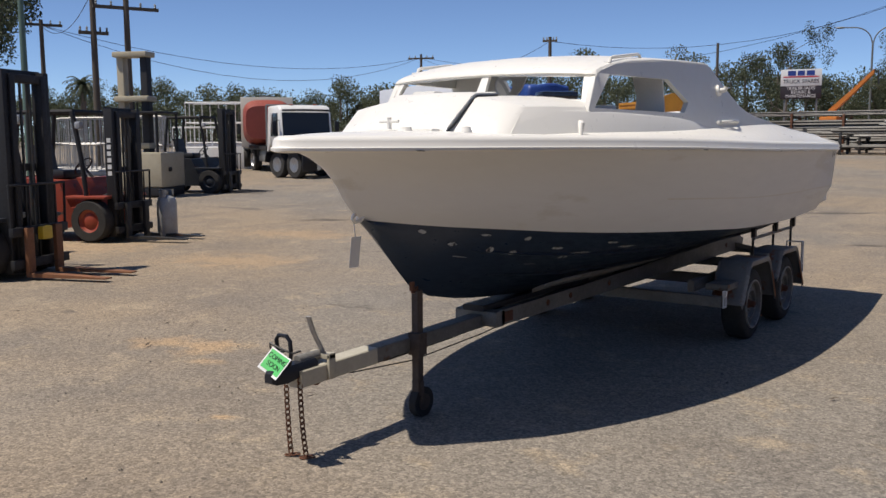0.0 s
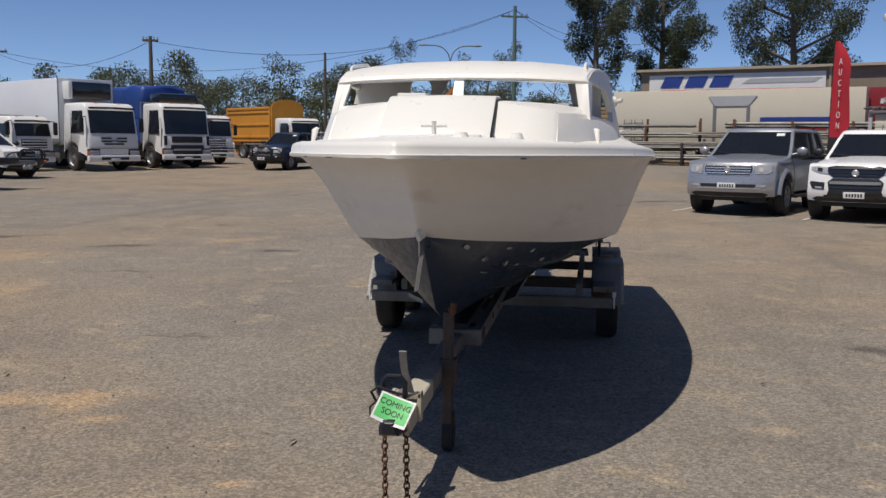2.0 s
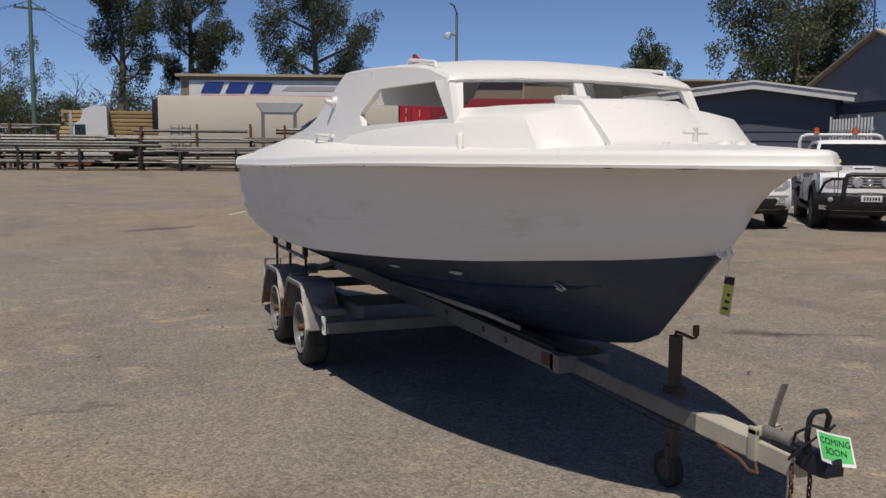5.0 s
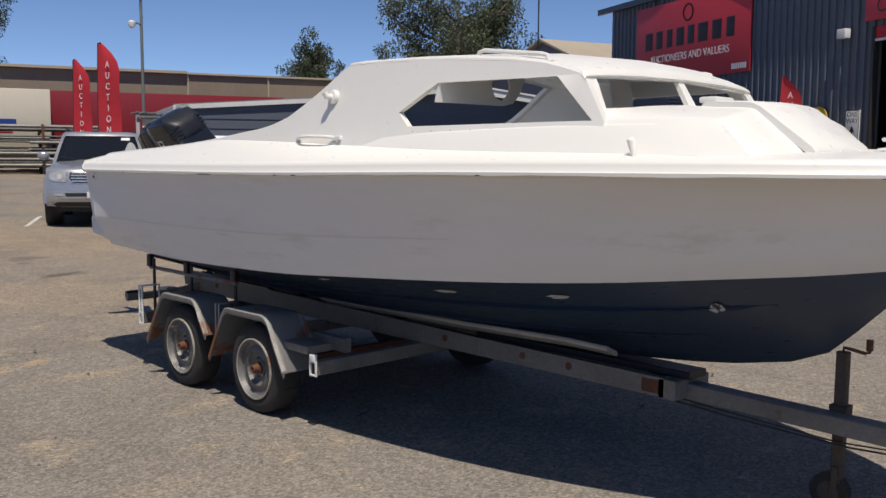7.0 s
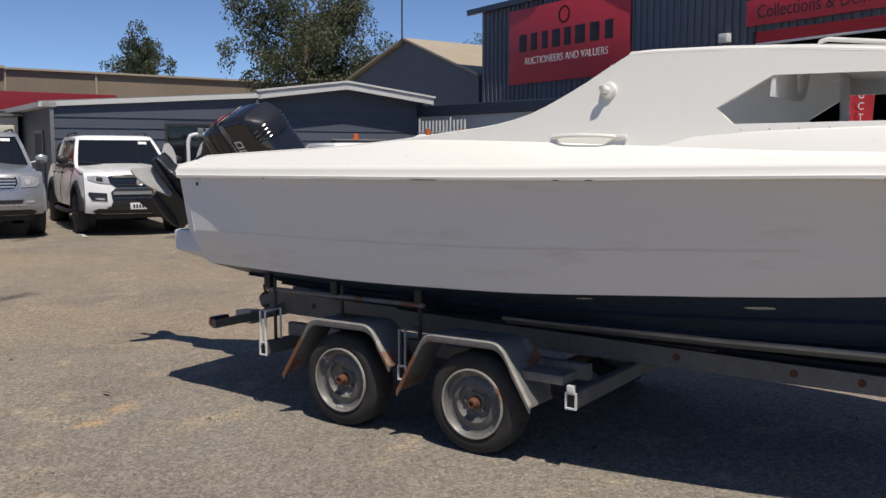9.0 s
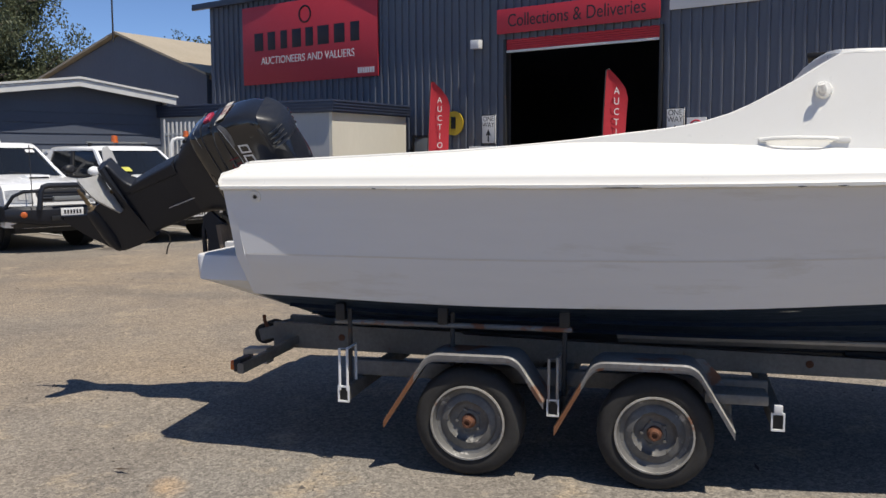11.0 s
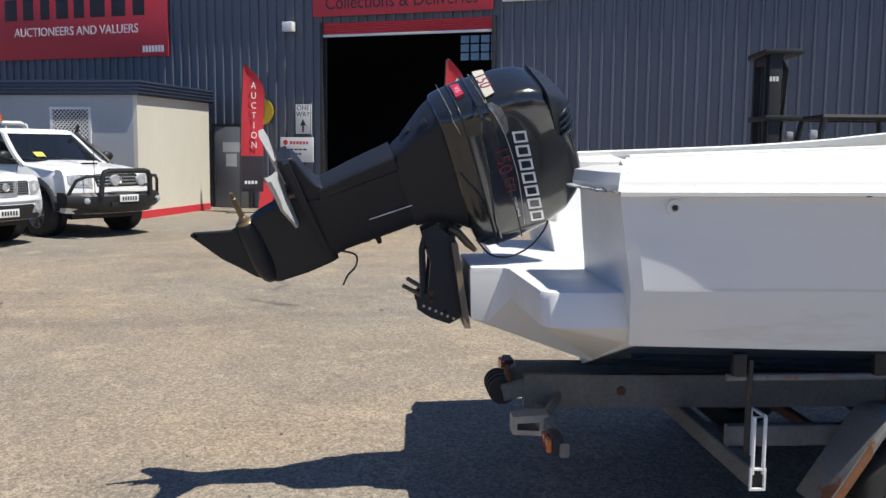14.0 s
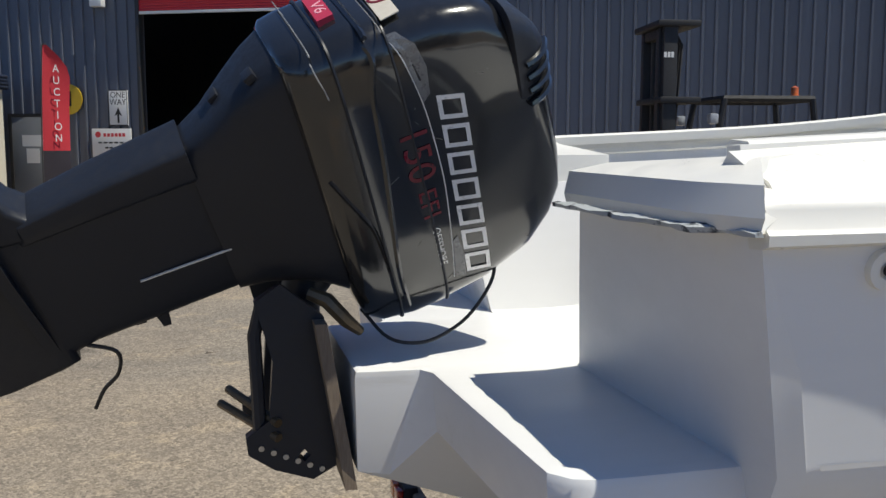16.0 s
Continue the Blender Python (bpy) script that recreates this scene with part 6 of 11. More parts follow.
# the motor is steered over, its back to port
STEER = radians(28.5)
axis = Matrix.Rotation(STEER, 4, MP(0, 1, 0) - MP(0, 0, 0))
if (axis @ (MP(0, 0, 1) - MP(0, 0, 0))).x > 0:
    axis.invert()
axis = Matrix.Translation(MP(0, 0, -0.08)) @ axis @ Matrix.Translation(-MP(0, 0, -0.08))
for ob in motor.children_recursive:
    ob.data.transform(axis)

# clamp bracket, swivel, tilt pins and the wooden pad
bm = BM()
for x in (-0.16, 0.12):
    plate(bm, [(7.16, 1.24), (7.10, 1.28), (7.00, 1.20), (6.99, 1.10), (6.975, 0.84), (7.03, 0.81), (7.12, 0.84), (7.18, 0.88), (7.185, 0.92), (7.13, 0.96), (7.12, 1.10)], [[(7.05 + 0.015 * math.cos(a), 0.87 + 0.015 * math.sin(a)) for a in (0, 1.57, 3.14, 4.71)]],
          lambda u, v, d: Vector((x + d, u, v)), 0.04)
box(bm, -0.13, 0.13, 7.02, 7.10, 1.02, 1.18, 0.01)
clamp = part("clamp_bracket", bm, SATINBLACK, motor, "black clamp bracket bolted to a wooden pad", 30)
bm = BM()
loft(bm, [ring_at((0, 7.04, 0.90), (0, 0.2, 1), 0.05, 12), ring_at((0, 7.05, 1.20), (0, 0.2, 1), 0.06, 12), ring_at((0, 6.98, 1.33), (0, 0.2, 1), 0.09, 12), ring_at((0, 6.98, 1.40), (0, 0.2, 1), 0.09, 12)])
part("swivel", bm, SATINBLACK, clamp)
bm = BM()
tube(bm, [(-0.14, 7.14, 1.24), (-0.14, 7.16, 1.16), (-0.14, 7.15, 0.9)], 0.016, 8)
part("tilt_ram", bm, SATINBLACK, clamp)
for z, y in ((1.0, 7.22), (0.965, 7.24)):
    bm = BM()
    cyl(bm, (-0.17, 7.11, z - 0.045), (0.0, y, z), 0.011, seg=8)
    part("tilt_pin", bm, WORNBRONZE, clamp)
for k in range(6):
    bm = BM()
    cyl(bm, (-0.165, 7.01 + 0.028 * k, 0.835 + 0.012 * k), (-0.159, 7.01 + 0.028 * k, 0.835 + 0.012 * k), 0.007, seg=8)
    part("bolt", bm, STEEL, clamp)
bm = BM()
tube(bm, [(-0.12, 7.03, 1.25), (-0.14, 6.99, 1.235), (-0.15, 6.945, 1.185), (-0.13, 6.91, 1.155)], [0.016, 0.02, 0.018, 0.012], 8)
part("clamp_lever", bm, WORNBRONZE, clamp, "worn metal clamp lever")
bm = BM()
loft(bm, [[Vector((x, y + o, z)) for x, o in ((-0.225, 0), (0.225, 0), (0.225, 0.028), (-0.225, 0.028))] for y, z in ((6.935, 0.80), (7.0, 1.195))])
part("wood_pad", bm, WOOD, clamp, "weathered wooden pad", 20)
bm = BM()
tube(bm, curve([(-0.08, 6.90, 1.20), (-0.13, 6.84, 1.135), (-0.15, 6.76, 1.125), (-0.14, 6.68, 1.155), (-0.12, 6.62, 1.20), (-0.10, 6.57, 1.27), (-0.08, 6.56, 1.34)]), 0.0045, 8)
part("control_cable", bm, BLACKPLASTIC, motor, "black control cable into the well")

# ---- tandem boat trailer ----
GZ = -0.04          # the yard's level under the boat
trailer = thing("boat_trailer", "rusty grey galvanised tandem-axle boat trailer under the boat", "trailer", (0, 4.7, GZ))


def bar(name, p0, p1, w, h, material, parent=trailer, label="", bev=0.006):
    """A straight box section between two points."""
    p0, p1 = Vector(p0), Vector(p1)
    d = (p1 - p0).normalized()
    s = d.cross(Vector((0, 0, 1)))
    s = s.normalized() if s.length > 0.05 else Vector((1, 0, 0))
    t = s.cross(d).normalized()
    bm = BM()
    b = min(bev, w / 3, h / 3)
    sec = [(-w / 2 + b, -h / 2), (w / 2 - b, -h / 2), (w / 2, -h / 2 + b), (w / 2, h / 2 - b), (w / 2 - b, h / 2), (-w / 2 + b, h / 2), (-w / 2, h / 2 - b), (-w / 2, -h / 2 + b)]
    loft(bm, [[p + s * a + t * c for a, c in sec] for p in (p0, p1)])
    return part(name, bm, material, parent, label, 30)


bar("drawbar", (0, 0.66, 0.395), (0, 1.95, 0.415), 0.10, 0.085, GALV, label="weathered drawbar")
bar("drawbar_tip", (0, 0.06, 0.388), (0, 0.66, 0.396), 0.106, 0.09, BONE, label="bone-painted worn drawbar tip")
for x in (-0.135, 0.135):
    bm = BM()
    rows = []
    for y, z0, z1 in ((1.80, 0.385, 0.485), (3.0, 0.388, 0.497), (5.4, 0.394, 0.535), (5.42, 0.394, 0.55), (6.67, 0.402, 0.562)):
        rows.append([Vector((x + a, y, z0 if c < 0 else z1)) for a, c in ((-0.025, -1), (0.025, -1), (0.025, 1), (-0.025, 1))])
    loft(bm, rows)
    rail = part("main_rail", bm, GALV, trailer, "stained main rail", 30)
    for y in (2.41, 2.75, 3.4, 6.2):
        bm = BM()
        lathe(bm, [(0, 0), (0.022, 0), (0.022, 0.004), (0.012, 0.006), (0, 0.006)], (x + math.copysign(0.025, x), y, 0.44 + 0.01 * (y - 2)), (math.copysign(1, x), 0, 0), 12)
        part("rail_bolt", bm, RUST, rail)
    bm = BM()
    box(bm, x - 0.03, x + 0.03, 1.83, 1.93, 0.40, 0.47, 0.004)
    part("rail_marker", bm, RUST, rail, "faded orange marker")
bar("spine_cross", (-0.16, 1.78, 0.43), (0.16, 1.78, 0.43), 0.10, 0.10, GALV)
bar("keel_plank", (0, 1.70, 0.50), (0, 3.2, 0.505), 0.16, 0.04, SATINBLACK)
for k, y in enumerate((1.95, 2.9, 4.1, 5.3, 6.4)):
    bm = BM()
    cyl(bm, (-0.10, y, 0.43 + 0.005 * k), (0.10, y, 0.43 + 0.005 * k), 0.045, seg=14)
    part("keel_roller", bm, RUBBER, trailer)

# cross members; black blocks paint the shade inside their open ends
for y, z in ((3.655, 0.345), (4.745, 0.345), (5.88, 0.35)):
    cm = bar("cross_member", (-0.985, y, z), (0.985, y, z), 0.06, 0.085, GALV, label="stained cross member")
    for sx in (1, -1):
        bm = BM()
        plate(bm, [(-0.032, -0.045), (0.032, -0.045), (0.032, 0.045), (-0.032, 0.045)], [[(-0.024, -0.036), (0.024, -0.036), (0.024, 0.036), (-0.024, 0.036)]],
              lambda u, v, d: Vector((sx * (0.995 + d), y + u, z + v)), 0.012)
        part("end_ring", bm, TAGWHITE, cm, "pale cut end")
        bm = BM()
        box(bm, sx * 0.97, sx * 0.986, y - 0.026, y + 0.026, z - 0.038, z + 0.038)
        part("end_hollow", bm, INK, cm)
for y in (3.655,):
    for sx in (1, -1):
        bm = BM()
        box(bm, sx * 1.0 - 0.015, sx * 1.0 + 0.015, y - 0.02, y + 0.02, 0.39, 0.43, 0.004)
        part("lug", bm, TAGWHITE, trailer)

# lamp guards: pairs of pale rods
for y in (4.745, 5.88):
    for sx in (1, -1):
        bm = BM()
        tube(bm, [(sx * 1.0, y - 0.022, 0.37), (sx * 1.0, y - 0.022, 0.60), (sx * 1.0, y + 0.022, 0.60), (sx * 1.0, y + 0.022, 0.37)], 0.008, 8)
        tube(bm, [(sx * 1.0, y - 0.022, 0.60), (sx * 0.86, y - 0.022, 0.60), (sx * 0.86, y - 0.022, 0.40)], 0.008, 8)
        part("rod_guard", bm, TAGWHITE if y > 5 else GALVLIGHT, trailer, "pale bent rod")

# side skids under the hull on posts
for sx in (1, -1):
    bm = BM()
    tube(bm, [(sx * 0.90, 4.66, 0.735), (sx * 0.885, 5.3, 0.73), (sx * 0.87, 5.97, 0.725)], 0.015, 8)
    skid = part("side_skid", bm, RUSTPAINT, trailer, "grimy grey pipe skid")
    # posts in dark steel: grime and the hull's shade both in the colour
    for y in (4.70, 5.3, 5.88):
        bar("skid_post", (sx * 0.885, y, 0.38), (sx * 0.885, y, 0.80), 0.020, 0.024, DARKSTEEL, skid)
    for y in (4.70, 5.35, 5.93):
        bm = BM()
        box(bm, sx * 0.89 - 0.02, sx * 0.89 + 0.02, y - 0.028, y + 0.028, 0.735, 0.83, 0.01)
        part("skid_pad", bm, BLACKPLASTIC, skid)
    bm = BM()
    loft(bm, [[Vector((sx * (0.30 + a), y, z + 0.45 * a + c)) for a, c in ((-0.045, -0.014), (0.045, -0.014), (0.05, 0.0), (0.045, 0.012), (-0.045, 0.012))]
              for y, z in ((2.02, 0.612), (2.3, 0.618), (2.7, 0.609), (3.05, 0.60), (3.6, 0.595), (4.46, 0.588))])
    # port plank gets the brighter metal to look sunlit, starboard the darker
    part("bilge_plank", bm, GALVLIGHT if sx < 0 else GALV, trailer, "weathered grey bilge plank under the hull", 30)
    bar("side_rail", (sx * 0.72, 3.68, 0.44), (sx * 0.72, 5.9, 0.44), 0.05, 0.09, GALV)

# axles, wheels, mudguards
def wheel(sx, y):
    wz, R = GZ + 0.288, 0.288
    xo = 1.045
    bm = BM()
    prof = [(0.185, -0.165), (0.21, -0.178), (0.26, -0.178), (0.28, -0.165), (R, -0.145), (R, -0.045), (0.28, -0.02), (0.26, -0.006), (0.225, 0.0), (0.195, -0.006), (0.186, -0.02)]
    lathe_ring(bm, prof, (sx * xo, y, wz), (sx, 0, 0), 40)
    tyre = part("wheel", bm, RUBBER, trailer, "worn dusty tyre on a steel rim", 50)
    for k in range(36):
        a = 2 * math.pi * k / 36
        bm = BM()
        m = Matrix.Translation((sx * (xo - 0.095), y + math.cos(a) * R, wz + math.sin(a) * R)) @ Matrix.Rotation(a, 4, "X")
        box(bm, -0.05, 0.05, -0.004, 0.004, -0.009, 0.009, 0, m)
        if k % 4 == 0:
            part("tread_block", bm, RUBBER, tyre, "", 0)
        else:
            bm.free()
    bm = BM()
    lathe(bm, [(0.185, -0.10), (0.187, -0.012), (0.196, -0.004), (0.196, 0.003), (0.186, 0.004), (0.176, -0.012), (0.172, -0.03), (0.150, -0.036), (0.144, -0.03), (0.112, -0.022), (0.10, -0.04), (0.085, -0.05), (0.06, -0.052), (0.055, -0.045), (0.0, -0.045)],
          (sx * xo, y, wz), (sx, 0, 0), 40)
    rim = part("rim", bm, STEELRIM, tyre, "dull grey steel rim with peeling paint", 35)
    bm = BM()
    lathe_ring(bm, [(0.197, -0.005), (0.197, 0.006), (0.188, 0.007), (0.180, -0.006), (0.176, -0.018), (0.180, -0.022), (0.187, -0.012)], (sx * xo, y, wz), (sx, 0, 0), 40)
    part("rim_flange", bm, RIMFLANGE, rim, "pale dirty rim edge", 40)
    for k in range(4):
        a0 = math.pi / 2 * k + 0.5
        bm, rows = BM(), []
        for j in range(7):
            a = a0 + (j / 6 - 0.5) * 0.9
            rows.append([Vector((sx * (xo + o), y + math.cos(a) * rr_, wz + math.sin(a) * rr_)) for rr_, o in ((0.138, -0.028), (0.108, -0.018), (0.100, -0.04), (0.14, -0.04))])
        loft(bm, rows)
        part("rim_boss", bm, STEELRIM, rim)
    bm = BM()
    lathe(bm, [(0.040, -0.05), (0.036, -0.03), (0.028, -0.026), (0.027, 0.004), (0.024, 0.012), (0.014, 0.012), (0.012, 0.0), (0, 0.0)], (sx * xo, y, wz), (sx, 0, 0), 20)
    part("hub", bm, RUST, tyre, "rusty hub cap")
    for k in range(5):
        a = 2 * math.pi * k / 5
        bm = BM()
        cyl(bm, (sx * (xo - 0.05), y + math.cos(a) * 0.062, wz + math.sin(a) * 0.062), (sx * (xo - 0.034), y + math.cos(a) * 0.062, wz + math.sin(a) * 0.062), 0.009, seg=6)
        part("wheel_nut", bm, GALV, tyre)


RIMFLANGE = mat("rim_edge_paint", (0.43, 0.41, 0.37), 0.5, dark=(0.20, 0.18, 0.15), big=9, fine=40, mix=0.7, stain=(0.22, 0.11, 0.065), stain_scale=9, stain_at=0.58)
STEELRIM = mat("rim_paint", (0.19, 0.186, 0.176), 0.5, metal=0.15, dark=(0.09, 0.086, 0.08), big=9, fine=40, mix=0.7, stain=(0.48, 0.46, 0.42), stain_scale=8, stain_at=0.6)
for y in (4.235, 5.185):
    bar("axle", (-0.88, y, GZ + 0.288), (0.88, y, GZ + 0.288), 0.05, 0.05, RUST)
    for sx in (1, -1):
        wheel(sx, y)


RUSTORANGE = mat("surface_rust", (0.27, 0.115, 0.05), 0.8, dark=(0.16, 0.07, 0.035), big=9, fine=50, mix=0.7, stain=(0.22, 0.20, 0.18), stain_scale=10, stain_at=0.66)


LIP = mat("guard_lip_paint", (0.30, 0.295, 0.28), 0.6, metal=0.1, dark=(0.17, 0.16, 0.15), big=6, fine=40, mix=0.7, stain=(0.24, 0.11, 0.055), stain_scale=5, stain_at=0.6)


def guard(sx, pts):
    bm = BM()
    rows = []
    for i, (y, z) in enumerate(pts):
        rows.append([Vector((sx * x, y, z + dz)) for x, dz in ((1.075, -0.035), (1.078, 0.0), (1.07, 0.004), (0.82, 0.004), (0.82, -0.006), (1.066, -0.006), (1.07, -0.035))])
    loft(bm, rows, closed=True)
    g = part("mudguard", bm, RUSTPAINT, trailer, "grey mudguard rusted along its edges", 40)
    bm = BM()
    rows = [[Vector((sx * (x + 0.0), y, z + dz)) for x, dz in ((1.079, -0.022), (1.083, 0.0), (1.076, 0.008), (1.05, 0.008), (1.05, 0.004))] for y, z in pts]
    loft(bm, rows, closed=False, caps=False)
    part("guard_lip", bm, LIP, g, "pale rusty lip", 40)
    # rear ends rusted; front ends coloured pale for their sunlit side
    for a, b, worn in ((pts[0], pts[1], True), (pts[-1], pts[-2], False)):
        bm = BM()
        q = [(a[0], a[1]), (a[0] + (b[0] - a[0]) * 0.8, a[1] + (b[1] - a[1]) * 0.8)]
        loft(bm, [[Vector((sx * x, y, z + dz)) for x, dz in ((1.0805, -0.034), (1.0855, 0.002), (1.076, 0.011), (1.062, 0.011))] for y, z in q], closed=False, caps=False)
        part("rust_streak" if worn else "scraped_edge", bm, RUSTORANGE if worn else RIMFLANGE, g, "rusted brown end" if worn else "pale end, coloured as if sunlit")


def rounded(pts, r=0.06):
    out = [pts[0]]
    for a, b, c in zip(pts, pts[1:], pts[2:]):
        a, b, c = Vector(a), Vector(b), Vector(c)
        p, q = b + (a - b).normalized() * r, b + (c - b).normalized() * r
        for k in range(5):
            t = k / 4
            out.append(tuple((p * (1 - t) ** 2 + b * 2 * t * (1 - t) + q * t * t)))
    return out + [pts[-1]]


for sx in (1, -1):
    guard(sx, rounded([(4.73, 0.255), (4.535, 0.608), (4.045, 0.612), (3.855, 0.295)]))
    guard(sx, rounded([(5.63, 0.235), (5.39, 0.608), (4.93, 0.612), (4.785, 0.39)]))
    bm = BM()
    plate(bm, [(4.05, 0.60), (3.86, 0.31), (3.86, 0.36), (3.92, 0.52), (4.0, 0.605)], [], lambda u, v, d: Vector((sx * (0.83 + d), u, v)), 0.01)
    part("guard_side", bm, RUSTPAINT, trailer)
    bm = BM()
    box(bm, sx * 0.92 - 0.09, sx * 0.92 + 0.09, 3.70, 4.0, 0.42, 0.47, 0.01)
    part("step_plate", bm, GALV, trailer)

# rear: roller, lamp board
bm = BM()
lathe(bm, [(0.012, -0.14), (0.012, -0.105), (0.066, -0.10), (0.068, -0.08), (0.055, -0.075), (0.055, -0.045), (0.068, -0.04), (0.068, -0.02), (0.055, -0.015), (0.055, 0.015), (0.068, 0.02), (0.068, 0.04), (0.055, 0.045), (0.055, 0.075), (0.068, 0.08), (0.066, 0.10), (0.012, 0.105), (0.012, 0.14)], (0, 6.765, 0.47), (1, 0, 0), 22)
part("stern_roller", bm, RUBBER, trailer, "black ribbed stern roller", 40)
bar("roller_bracket", (-0.14, 6.66, 0.50), (-0.14, 6.77, 0.47), 0.03, 0.08, GALV)
bar("roller_bracket", (0.14, 6.66, 0.50), (0.14, 6.77, 0.47), 0.03, 0.08, GALV)
lamp_bar = bar("lamp_bar", (-0.78, 6.60, 0.40), (0.78, 6.60, 0.40), 0.04, 0.06, GALV)
for sx in (1, -1):
    bm = BM()
    box(bm, sx * 0.70 - 0.07, sx * 0.70 + 0.07, 6.60, 6.65, 0.375, 0.45, 0.008)
    part("tail_lamp", bm, SATINBLACK, trailer, "tail lamp with red and amber lenses")
    for k, mtl in enumerate((AMBERLENS, REDLENS)):
        bm = BM()
        x = sx * (0.735 - 0.07 * k)
        box(bm, x - 0.03, x + 0.03, 6.65, 6.672, 0.385, 0.44, 0.006)
        part("lens", bm, mtl, trailer)
    bar("rear_stay", (sx * 0.14, 6.5, 0.46), (sx * 0.34, 6.6, 0.41), 0.03, 0.05, GALV)
bm = BM()
plate(bm, [(6.60, 0.345), (6.76, 0.355), (6.76, 0.435), (6.60, 0.445)], [[(6.64, 0.37), (6.74, 0.375), (6.74, 0.405), (6.64, 0.41)]], lambda u, v, d: Vector((-0.42 + d, u, v)), 0.10)
part("lamp_bracket", bm, GALVLIGHT, lamp_bar, "scuffed open lamp bracket", 20)
bm = BM()
tube(bm, [(-0.12, 6.72, 0.50), (-0.12, 6.75, 0.56), (-0.125, 6.75, 0.60)], 0.012, 6)
part("guide_stub", bm, RUST, trailer, "rusty bent guide stub")

# coupling, hand brake, jockey stand
bm = BM()
loft(bm, [[Vector((x, y, z)) for x, z in ((-w, z0), (w, z0), (w * 1.05, (z0 + z1) / 2), (w * 0.7, z1), (-w * 0.7, z1), (-w * 1.05, (z0 + z1) / 2))] for y, w, z0, z1 in
          ((-0.115, 0.025, 0.405, 0.45), (-0.10, 0.042, 0.395, 0.465), (-0.03, 0.045, 0.39, 0.475), (0.03, 0.04, 0.395, 0.47), (0.16, 0.038, 0.43, 0.475), (0.20, 0.036, 0.435, 0.47))])
coupling = part("coupling", bm, SATINBLACK, trailer, "greasy black tow coupling", 40)
bm = BM()
tube(bm, [(-0.03, 0.0, 0.47), (-0.045, 0.0, 0.53), (-0.045, -0.01, 0.60), (-0.025, -0.012, 0.625), (0.03, -0.012, 0.625), (0.05, -0.01, 0.60), (0.045, 0.0, 0.53), (0.03, 0.0, 0.47)], 0.011, 8)
part("coupling_handle", bm, SATINBLACK, trailer, "black coupling handle")
bm = BM()
tube(bm, [(-0.03, 0.02, 0.47), (-0.085, 0.03, 0.50), (-0.10, 0.0, 0.55), (-0.06, -0.04, 0.585), (0.01, -0.03, 0.56), (0.06, 0.0, 0.54), (0.10, 0.01, 0.555)], 0.006, 6)
tube(bm, [(-0.05, 0.05, 0.47), (-0.11, 0.02, 0.44), (-0.10, -0.02, 0.49), (-0.05, -0.05, 0.54), (0.03, -0.03, 0.55)], 0.005, 6)
part("loop_cable", bm, BLACKPLASTIC, trailer, "tangled black cable")
bm = BM()
cyl(bm, (-0.015, 0.10, 0.472), (-0.015, 0.26, 0.474), 0.026, seg=14)
part("damper", bm, GALV, trailer)
bm = BM()
for pts in ([(0.02, 0.27, 0.47), (0.005, 0.235, 0.55), (0.0, 0.21, 0.60)], [(0.0, 0.21, 0.60), (0.0, 0.175, 0.69)]):
    a, b = Vector(pts[0]), Vector(pts[-1])
    d = (b - a).normalized()
    loft(bm, [[p + Vector((0.016 * k, 0, 0)) + d.cross(Vector((1, 0, 0))) * 0.004 * j for k, j in ((-1, -1), (1, -1), (1, 1), (-1, 1))] for p in (a, b)])
part("brake_lever", bm, GALVLIGHT, trailer, "pale hand brake lever", 20)
bm = BM()
box(bm, -0.07, -0.05, 0.25, 0.30, 0.35, 0.49, 0.006)
box(bm, 0.05, 0.07, 0.25, 0.30, 0.35, 0.49, 0.006)
box(bm, -0.07, 0.07, 0.25, 0.30, 0.455, 0.485, 0.006)
part("brake_bracket", bm, BONE, trailer)
bm = BM()
tube(bm, [(-0.06, 0.26, 0.35), (-0.065, 0.24, 0.31), (-0.06, 0.29, 0.30), (-0.06, 0.36, 0.33), (-0.055, 0.5, 0.345)], 0.008, 6)
part("brake_rod", bm, RUST, trailer)
bm = BM()
tube(bm, [(-0.04, 0.45, 0.34), (-0.05, 0.9, 0.315), (-0.045, 1.5, 0.33), (-0.04, 2.1, 0.365)], 0.005, 5)
tube(bm, [(0.03, 0.45, 0.34), (0.04, 1.0, 0.30), (0.05, 1.7, 0.33), (0.06, 2.2, 0.37)], 0.004, 5)
part("brake_cable", bm, BLACKPLASTIC, trailer)
STANDRUST = mat("stand_rust", (0.085, 0.062, 0.048), 0.7, dark=(0.04, 0.032, 0.028), big=7, fine=40, mix=0.7, stain=(0.16, 0.15, 0.14), stain_scale=10, stain_at=0.62)
stand = bar("jockey_stand", (0.075, 1.0, 0.10), (0.075, 1.0, 0.72), 0.052, 0.052, STANDRUST, label="rusty dark jockey stand")
bar("stand_clamp", (0.075, 1.0, 0.34), (0.075, 1.0, 0.47), 0.085, 0.08, STANDRUST, stand)
bm = BM()
tube(bm, [(0.075, 1.0, 0.72), (0.075, 1.0, 0.74), (0.085, 0.97, 0.735), (0.11, 0.92, 0.72), (0.115, 0.90, 0.725), (0.115, 0.90, 0.775)], 0.008, 6)
cyl(bm, (0.115, 0.90, 0.735), (0.115, 0.90, 0.785), 0.016, seg=10)
part("crank", bm, RUST, stand, "rusty crank handle")
bm = BM()
cyl(bm, (0.05, 1.03, GZ + 0.09), (0.10, 1.03, GZ + 0.09), 0.09, seg=24)
jw = part("jockey_wheel", bm, RUBBER, stand)
bm = BM()
